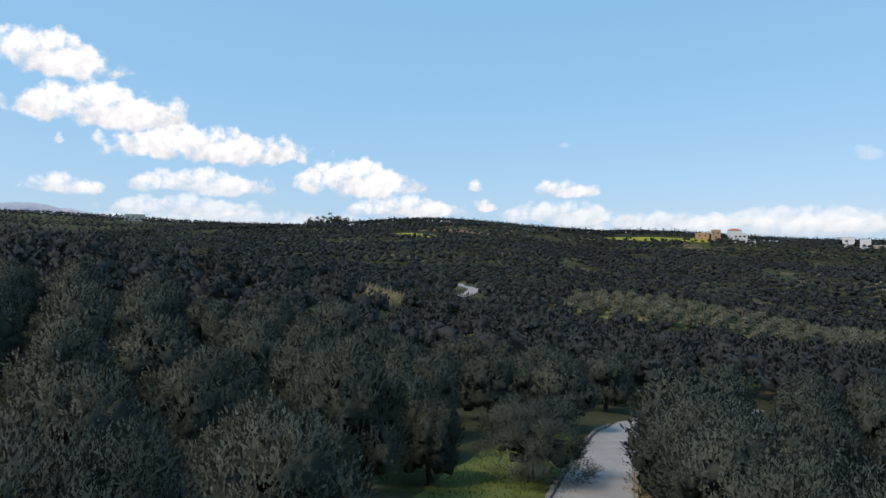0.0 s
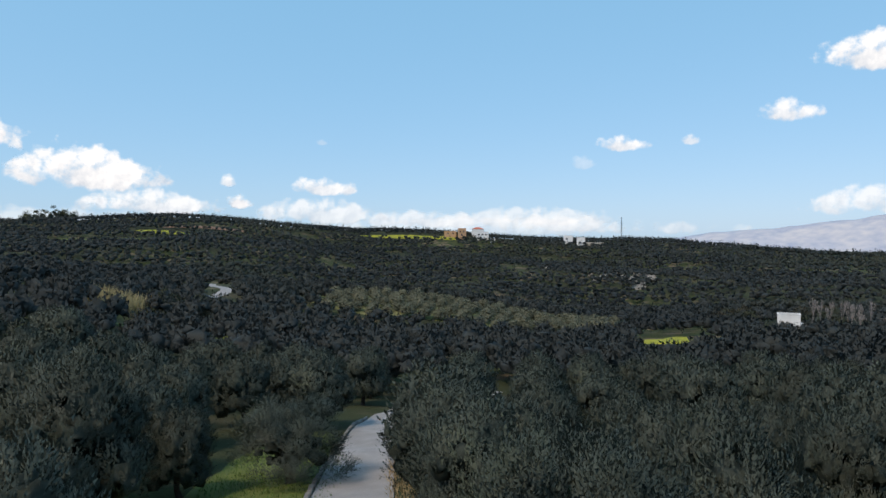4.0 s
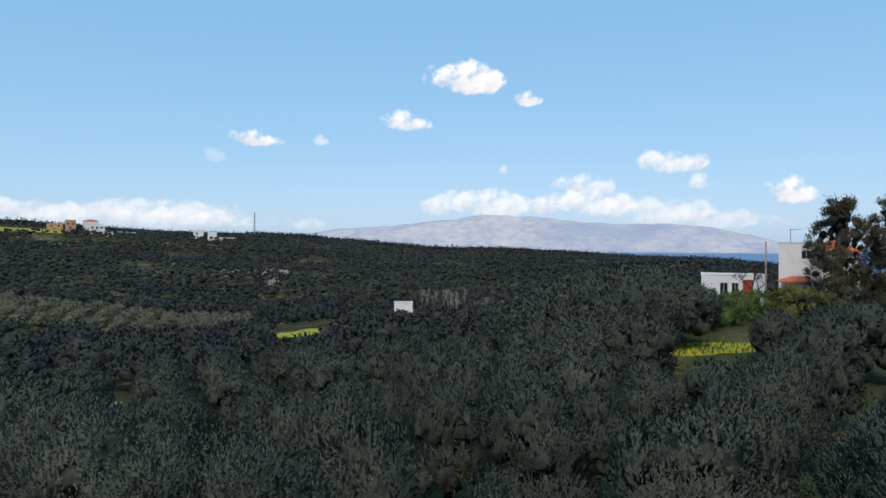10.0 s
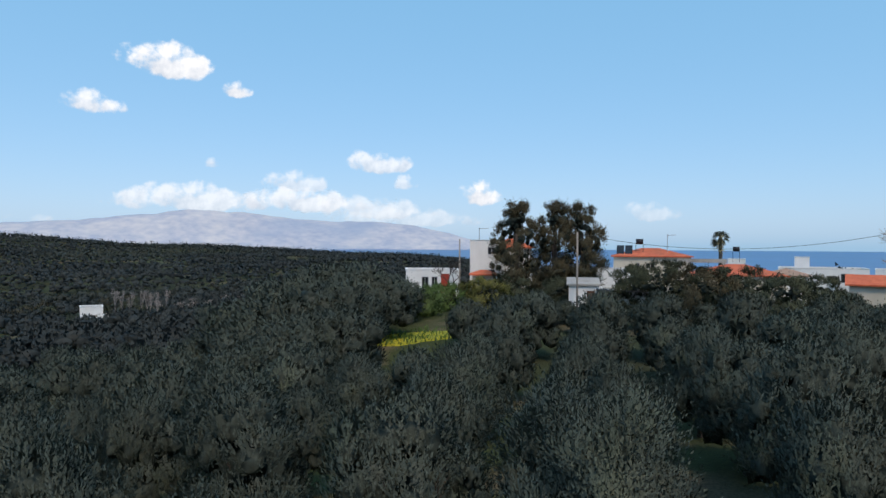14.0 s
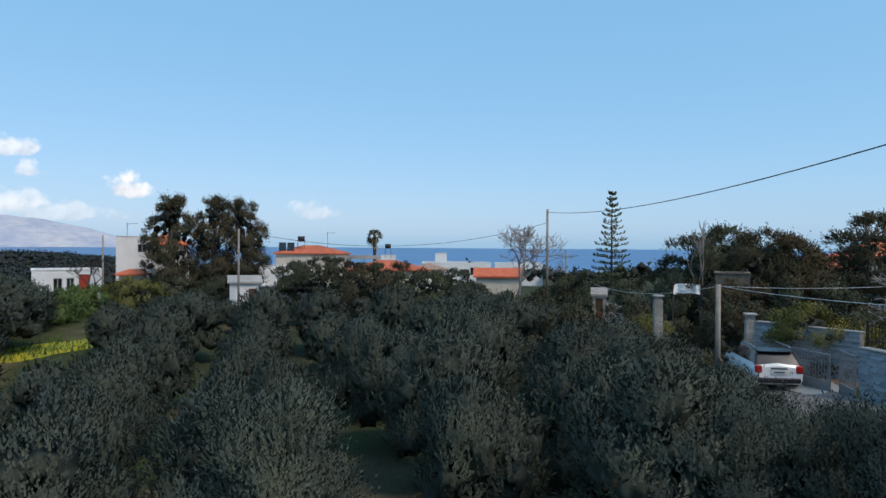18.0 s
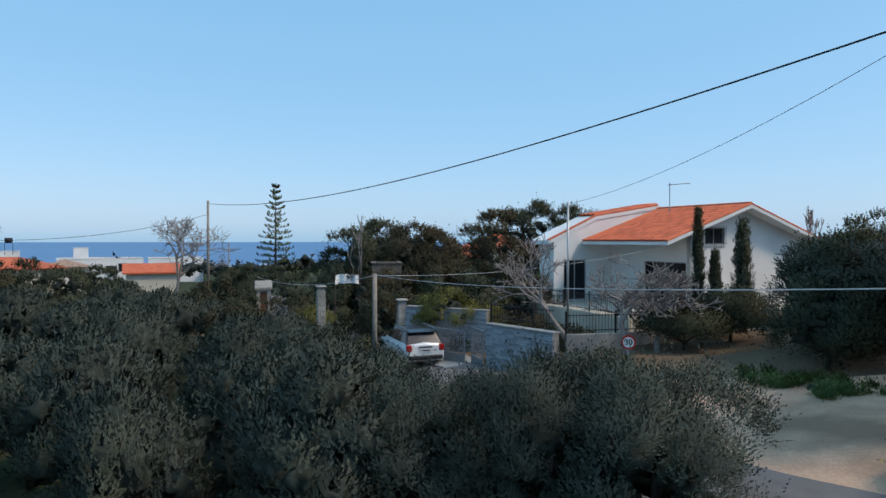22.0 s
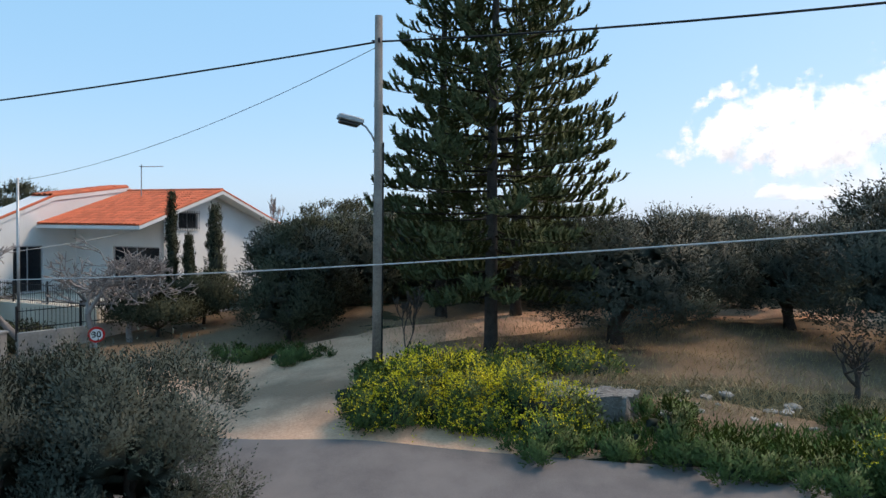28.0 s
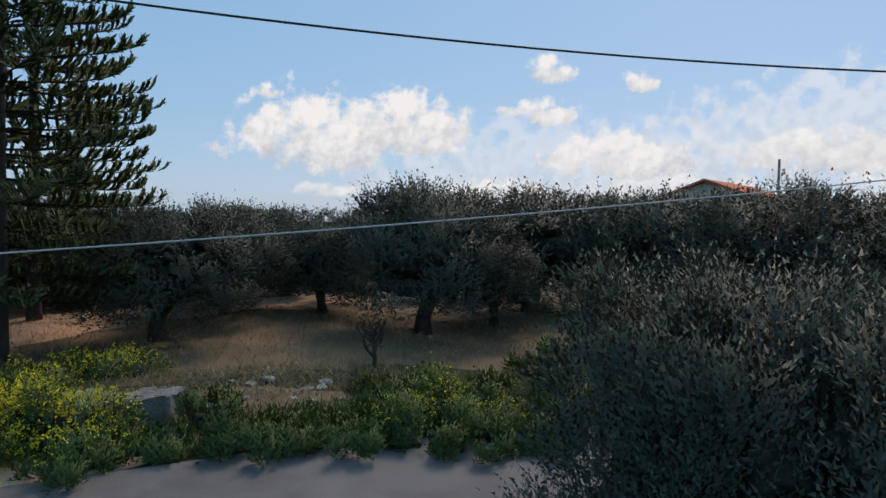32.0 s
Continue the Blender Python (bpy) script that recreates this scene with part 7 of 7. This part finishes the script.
for az, d, w, h, s, n in ((-172.2, 13.9, 1.5, 0.75, 1, 90), (-174.5, 14.2, 1.9, 1.15, 2, 170), (-177.4, 14.0, 2.1, 1.25, 3, 220), (-180.6, 13.9, 2.2, 1.3, 4, 230), (-183.8, 13.8, 2.2, 1.2, 5, 230), (-186.6, 13.6, 2.0, 1.1, 6, 180), (-188.6, 13.4, 1.3, 0.65, 7, 60),
                          (-176, 15.6, 1.8, 1.0, 8, 110), (-180, 15.8, 2.0, 0.9, 9, 120), (-184.5, 16.6, 2.2, 0.55, 10, 60), (-189.5, 17.4, 2.2, 0.6, 11, 90), (-213.2, 13.3, 1.1, 0.8, 12, 32), (-217.6, 13.9, 1.3, 0.85, 13, 40), (-222, 13.7, 1.2, 0.7, 14, 20), (-215.8, 15.2, 1.1, 0.7, 15, 22)):
    mustard(*at(az, d), w, h, s, n)
for az, d, w, h, s in ((-191.5, 12.9, 2.0, 0.4, 31), (-196.4, 13.5, 2.3, 0.95, 32), (-200.0, 13.1, 2.0, 0.5, 33), (-204, 12.8, 2.0, 0.35, 34), (-207.5, 12.9, 2.0, 0.4, 35), (-211, 13.2, 2.2, 0.6, 36), (-215.5, 13.0, 2.2, 0.75, 37), (-219.8, 13.0, 2.2, 0.8, 38), (-224, 13.4, 2.4, 0.8, 39),
                       (-188.0, 12.9, 1.8, 0.4, 40), (-212.5, 14.8, 2.2, 0.8, 41), (-220, 15.2, 2.6, 0.9, 42), (-172.8, 15.6, 1.6, 0.9, 43), (-228, 14, 2.6, 1.2, 44), (-226, 16.5, 3, 1.7, 45), (-161.5, 21.5, 2.6, 0.3, 46), (-165.5, 20.5, 2, 0.25, 47)):
    x, y = at(az, d)
    t = thing("weed_clump", Matrix.Translation((x, y, gz(x, y))), "lush green weeds and grass on the bank", "weeds", "weeds on the bank")
    part("foliage", foliage("foliage", dome(s, 14, w, h * 0.7, 0.02, (0.14, 0.27)), 1000, 5, 0.11, 0.035, M_GREENLEAF, s, core=0.7, sprig=0.28, rise=1.0), None, t)
M_STRAW = surface("dry_straw_blades", (0.26, 0.19, 0.1), (0.44, 0.34, 0.19), 1.5, 0.9, 0, island=0.3)
M_BLADE = surface("grass_blades", (0.05, 0.1, 0.018), (0.12, 0.19, 0.04), 1.5, 0.7, 0, island=0.35)
gbx, gby = at(-198, 13.4)
blades("bank_grass", gbx, gby, 6.5, 0.7, 5200, 0.38, 0.022, M_BLADE, "long green grass along the street", "grass", 5, 0.4, -13)
gbx, gby = at(-200, 21)
blades("dry_grass", gbx, gby, 11, 4.6, 9000, 0.28, 0.016, M_STRAW, "dry straw-coloured grass in the field", "grass", 7, 0.5, -15)
gbx, gby = at(-198, 15.8)
blades("dry_grass", gbx, gby, 5, 1.3, 4200, 0.35, 0.016, M_STRAW, "matted dry grass above the bank", "grass", 8, 0.7, -15)
blades("verge_grass", 3.2, 27.5, 2.8, 10, 4200, 0.22, 0.03, M_BLADE, "short green grass beside the lane", "grass", 9, 0.4, -17)
blades("verge_grass", 8.2, 26.0, 0.6, 7, 900, 0.45, 0.03, M_STRAW, "dry grass along the lane's edge", "grass", 10, 0.4, -17)

for az, d, rx, ry, turn, n in ((-74.4, 49, 4.2, 1.4, -53, 500), (-110.3, 62, 3.2, 2.0, 0, 300)):
    gbx, gby = at(az, d)
    blades("meadow_flowers", gbx, gby, rx, ry, n, 0.3, 0.07, M_PETAL, "yellow flowers standing in the meadow", "flowers", int(d), 0.4, turn)
    blades("meadow_grass", gbx, gby, rx + 0.8, ry + 0.8, n, 0.6, 0.07, M_BLADE, "green stalks between the yellow flowers", "grass", int(d) + 1, 0.4, turn)

blades("track_tufts", 5.2, -18.2, 5.0, 3.8, 900, 0.1, 0.02, M_STRAW, "sparse dry tufts on the trodden earth", "grass", 21, 0.8, -20)
blades("track_tufts", 9.5, -20.5, 3.2, 2.6, 1200, 0.2, 0.02, M_STRAW, "dry tufts at the rim of the track", "grass", 22, 0.7, -20)

# broken retaining wall and loose stones
M_OLDCONC = surface("old_stained_concrete", (0.12, 0.11, 0.1), (0.27, 0.25, 0.23), 1.6, 0.95, 0.8, c3=(0.09, 0.085, 0.08), stain=0.8, bump_dist=0.06)
rg_ = random.Random(4)
for az, d, w, h, turn in ((-190.2, 14.0, 1.5, 1.1, 6), (-193.0, 14.2, 0.8, 0.95, -25), (-187.2, 14.4, 0.9, 0.8, 4)):
    x, y = at(az, d)
    bmw = bmesh.new()
    bmesh.ops.create_cube(bmw, size=1)
    bmesh.ops.subdivide_edges(bmw, edges=bmw.edges[:], cuts=5, use_grid_fill=True)
    for v in bmw.verts:
        v.co = Vector((v.co.x * w, v.co.y * 0.7, v.co.z * h)) + noise.noise_vector(v.co * 4 + Vector((az, 0, 0))) * 0.09
    me = bpy.data.meshes.new("retaining_wall")
    bmw.to_mesh(me)
    bmw.free()
    me.materials.append(M_OLDCONC)
    top = up(14.5, -13.25)
    solid("retaining_wall", me, M_OLDCONC, "broken stained concrete retaining wall above the street", "wall", "broken wall above the street", m=Matrix.Translation((x, y, top - h / 2 if h > 0.5 else gz(x, y) + 0.08)) @ pose(0, 0, 0, 0, 0, az + turn))
for k in range(26):
    az, d = rg_.uniform(-187, -208), rg_.uniform(14.4, 16.0)
    x, y = at(az, d)
    bmw = bmesh.new()
    bmesh.ops.create_icosphere(bmw, subdivisions=2, radius=rg_.uniform(0.05, 0.15))
    for v in bmw.verts:
        v.co = Vector((v.co.x * 1.2, v.co.y, v.co.z * 0.5)) + noise.noise_vector(v.co * 6 + Vector((k, 0, 0))) * 0.05
    me = bpy.data.meshes.new("stone")
    bmw.to_mesh(me)
    bmw.free()
    me.materials.append(M_STONE)
    solid("stone", me, M_STONE, "loose pale grey field stone on the bank", "stone", "loose stones", m=Matrix.Translation((x, y, gz(x, y) + 0.06)) @ pose(0, 0, 0, 0, 0, k * 40))

# kerb of the lane
kb = tagged(new("kerb"), "low weathered concrete kerb along the lane", "kerb", kind="structure")
ks = Shape().box(-0.09, -0.48, -0.15, 0.09, 0.48, 0.15, bevel=0.02).mesh("kerbstone", M_OLDCONC)
ll = spline(LANE, 0.99)
for i in range(12, min(len(ll) - 1, 50)):
    (x, y), (x2_, y2_) = ll[i], ll[i + 1]
    d = Vector((x2_ - x, y2_ - y)).normalized()
    px, py = (x + x2_) / 2 - d.y * 1.62, (y + y2_) / 2 + d.x * 1.62
    ob = part("kerbstone", ks, None, kb)
    ob.matrix_local = Matrix.Translation((px, py, gz(px, py) + 0.08)) @ pose(0, 0, 0, rg_.uniform(-2, 2), rg_.uniform(-3, 3), math.degrees(math.atan2(d.y, d.x)) - 90 + rg_.uniform(-2, 2))

# ---- far buildings ----


def far_house(az, d, w, dep, h, label, wall, roof="flat", rise=1.5, windows=(), cover=None, sink=1.0):
    x, y = at(az, d)
    return house("farmhouse", az, d, w, dep, gz(x, y) - EYE - sink, h + sink, label, [(a, b + sink, c, e, "window") for a, b, c, e in windows], roof=roof, rise=rise, wall=wall, cover=cover, group="far buildings")


M_OCHRE = surface("ochre_block", (0.42, 0.25, 0.14), (0.52, 0.33, 0.2), 0.5, 0.9, 0.1)
far_house(-22.2, 640, 8, 8, 10.5, "unfinished ochre block tower on the ridge", M_OCHRE, windows=((1.5, 6.5, 1.4, 1.6), (5, 6.5, 1.4, 1.6), (3, 3, 1.6, 1.8)))
far_house(-21.0, 645, 12, 8, 6, "low ochre house on the ridge", M_OCHRE, windows=((3, 3, 1.5, 1.5), (8, 3, 1.5, 1.5)))
far_house(-23.8, 640, 12, 9, 8, "white house on the ridge", M_WHITE, windows=((1.5, 4.5, 2, 1.6), (5, 4.5, 2, 1.6), (8.5, 4.5, 2, 1.6)))
far_house(-23.4, 655, 12, 9, 8.5, "white house with an orange roof on the ridge", M_WHITE, roof="hip", rise=1.8)
far_house(-25.0, 630, 5, 5, 3.5, "small white outbuilding on the ridge", M_WHITE)
far_house(-31.3, 655, 9, 8, 9, "white block building on the ridge", M_WHITE, windows=((2, 5, 2, 1.6),))
far_house(-32.4, 655, 8, 8, 8, "white block building on the ridge", M_WHITE)
far_house(-33.2, 650, 16, 6, 4, "long low white wall on the ridge", M_CREAM)
wht = far_house(-47.9, 165, 4.6, 4.5, 3.9, "small white cubic farmhouse in the valley", M_WHITE, windows=((0.9, 1.2, 0.6, 0.9), (2.3, 1.2, 0.6, 0.9)))
far_house(-49.45, 164, 1.2, 3, 1.9, "white outbuilding beside the farmhouse", M_WHITE)
far_house(-39.7, 240, 9, 5, 3, "grey shed in the valley", M_GREYWALL)
far_house(25.9, 1000, 26, 10, 9, "pale farm on the distant hill", M_CREAM, windows=((4, 4, 2, 2), (10, 4, 2, 2), (18, 4, 2, 2)))
far_house(36.8, 60, 5, 4, 2.6, "small white shed at the edge of the grove", M_GREYWALL)
for i in range(14):
    far_house(-115.8 - 0.28 * i, 455 + 12 * (i % 4), 5 + (i % 3) * 2, 6, 3 + (i % 3), "white house down by the shore", M_WHITE if i % 4 else M_CREAM)
for i in range(5):
    far_house(-58.0 - 0.5 * i, 760, 9, 6, 5, "white building on the skyline", M_WHITE)

mx, my = at(-36.1, 690)
mast = thing("radio_mast", Matrix.Translation((mx, my, gz(mx, my))), "thin lattice radio mast on the far ridge", "mast")
mh = up(690, 2.85) - gz(mx, my)
for k in range(3):
    a = k * 2.094
    part("leg", Shape().tube([(math.cos(a) * 1.0, math.sin(a) * 1.0, -1), (math.cos(a) * 0.35, math.sin(a) * 0.35, mh)], 0.16, 5), M_GALV, mast)
br = Shape()
for i in range(14):
    z0, z1 = mh * i / 14, mh * (i + 1) / 14
    for k in range(3):
        a, b = k * 2.094, (k + 1) * 2.094
        r0, r1 = 1 - 0.65 * i / 14, 1 - 0.65 * (i + 1) / 14
        br.tube([(math.cos(a) * r0, math.sin(a) * r0, z0), (math.cos(b) * r1, math.sin(b) * r1, z1)], 0.08, 4)
part("bracing", br, M_GALV, mast)

# trees on the hilltop, trees by the farmhouse, dry-stone terraces
for i in range(9):
    bushy("hilltop_tree", 8.6 + 0.38 * i, 700 + 9 * (i % 3), dome(200 + i, 9, 13, 11 + 3 * (i % 2), 1, (2.4, 3.8)), 260, 3, 1.3, 0.5, M_DARKLEAF, "dark tall tree crowning the hilltop", sprig=1.6, core=0.8)
for i in range(8):
    bushy("dark_tree", -46.2 + (i % 4) * 0.7 - (5.5 if i > 3 else 0), 176 + 5 * (i % 3), dome(220 + i, 12, 6, 5.5, 0.6, (0.8, 1.3)), 300, 4, 0.4, 0.14, M_BROWNLEAF if i % 2 else M_DARKLEAF, "dark tree beside the farmhouse in the valley", sprig=0.6, core=0.7)
tb = Shape()
rg_ = random.Random(9)
for a0, a1, d, n in ((-33.5, -39, 455, 46), (-47.5, -50.3, 316, 22), (-29.5, -31, 520, 14), (-37, -38.6, 430, 16), (-16.2, -17.6, 340, 8)):
    for i in range(n):
        az = a0 + (a1 - a0) * i / n + rg_.uniform(-0.1, 0.1)
        x, y = at(az, d + rg_.uniform(-5, 5) - 18 * math.sin(i * 0.3))
        w = rg_.uniform(0.8, 2.6)
        q = Shape().box(-w, -0.5, -1.0, w, 0.5, rg_.uniform(1.2, 2.4), bevel=0.2).moved(Matrix.Translation((x, y, gz(x, y))) @ pose(0, 0, 0, 0, 0, az + rg_.uniform(-15, 15)))
        tb.add(q.v, q.f)
solid("terrace_stones", tb, M_STONE, "pale dry-stone terraces on the far slope", "stones", kind="stuff")
bmw = bmesh.new()
bmesh.ops.create_grid(bmw, x_segments=16, y_segments=6, size=1)
for v in bmw.verts:
    x, y = v.co.x, v.co.y
    v.co = Vector((x * 0.7, 0.1 * math.sin(x * 7) + 0.05 * y, y * 0.26 - 0.07 * x * x)) + noise.noise_vector(v.co * 2.5) * 0.04
me = bpy.data.meshes.new("tarpaulin")
bmesh.ops.solidify(bmw, geom=bmw.faces[:], thickness=0.01)
bmw.to_mesh(me)
bmw.free()
me.materials.append(M_WHITE)
tx, ty = at(-126.1, 38)
sheet = thing("tarpaulin", Matrix.Translation((tx, ty, up(38, -3.4))) @ pose(0, 0, 0, 0, 0, -126), "crumpled white sheet hung between old posts by the ruin", "tarpaulin")
part("sheet", me, None, sheet)
for x in (-0.72, 0.72):
    part("post", Shape().box(x - 0.05, -0.05, -3.2, x + 0.05, 0.05, 0.3, bevel=0.015), M_BARK, sheet, "old wooden post")

# more wires of the short pole and the village
x2b, y2b, z2b = x2, y2, up(31, -3.15)
hp = H @ Vector((0.95, 1.2, -0.35))
cable("house_wire", (x2b, y2b, z2b), tuple(hp), 0.45, 0.012, M_CABLE_W, "pale wire from the short pole to the house")
cable("house_wire", (x2b, y2b, z2b), (*at(-118.6, 49), up(49, -3.2)), 0.5, 0.012, M_CABLE_W, "pale wire from the short pole towards the ruin")
cable("village_wire", (x1, y1, up(65, 2.0)), (*at(-88.4, 60), up(60, 1.1)), 1.8, 0.02, M_CABLE, "dark wire between the village poles")
for az, d, el, rad, lab in ((-88.4, 60, 1.25, 0.1, "wooden pole before the casuarinas"), (-78.3, 64, 0.6, 0.09, "wooden pole beside the two-storey house"), (-116.3, 72, -0.4, 0.09, "short dark pole near the bare tree")):
    x, y = at(az, d)
    z = gz(x, y)
    t = thing("utility_pole", Matrix.Translation((x, y, z)), lab, "pole")
    part("pole", Shape().tube([(0, 0, -0.4), (0, 0, up(d, el) - z)], [rad, rad * 0.8], 10), M_WOODPOLE, t, smooth=True)
x, y = at(-262, 24)
t = thing("utility_pole", Matrix.Translation((x, y, gz(x, y))), "wooden pole carrying the thick cable", "pole")
part("pole", Shape().tube([(0, 0, -0.4), (0, 0, EYE + 4.8 - gz(x, y))], [0.13, 0.1], 10), M_WOODPOLE, t, smooth=True)
x, y = at(-260, 14.2)
t = thing("utility_pole", Matrix.Translation((x, y, gz(x, y))), "wooden pole carrying the pale cable", "pole")
part("pole", Shape().tube([(0, 0, -0.4), (0, 0, EYE + 1.5 - gz(x, y))], [0.1, 0.09], 10), M_WOODPOLE, t, smooth=True)
x, y = at(-243.25, 44)
t = thing("utility_pole", Matrix.Translation((x, y, gz(x, y))), "slim pole rising behind the olive trees", "pole")
part("pole", Shape().tube([(0, 0, -0.4), (0, 0, up(44, 5.9) - gz(x, y))], [0.09, 0.08], 8), M_WOODPOLE, t, smooth=True)
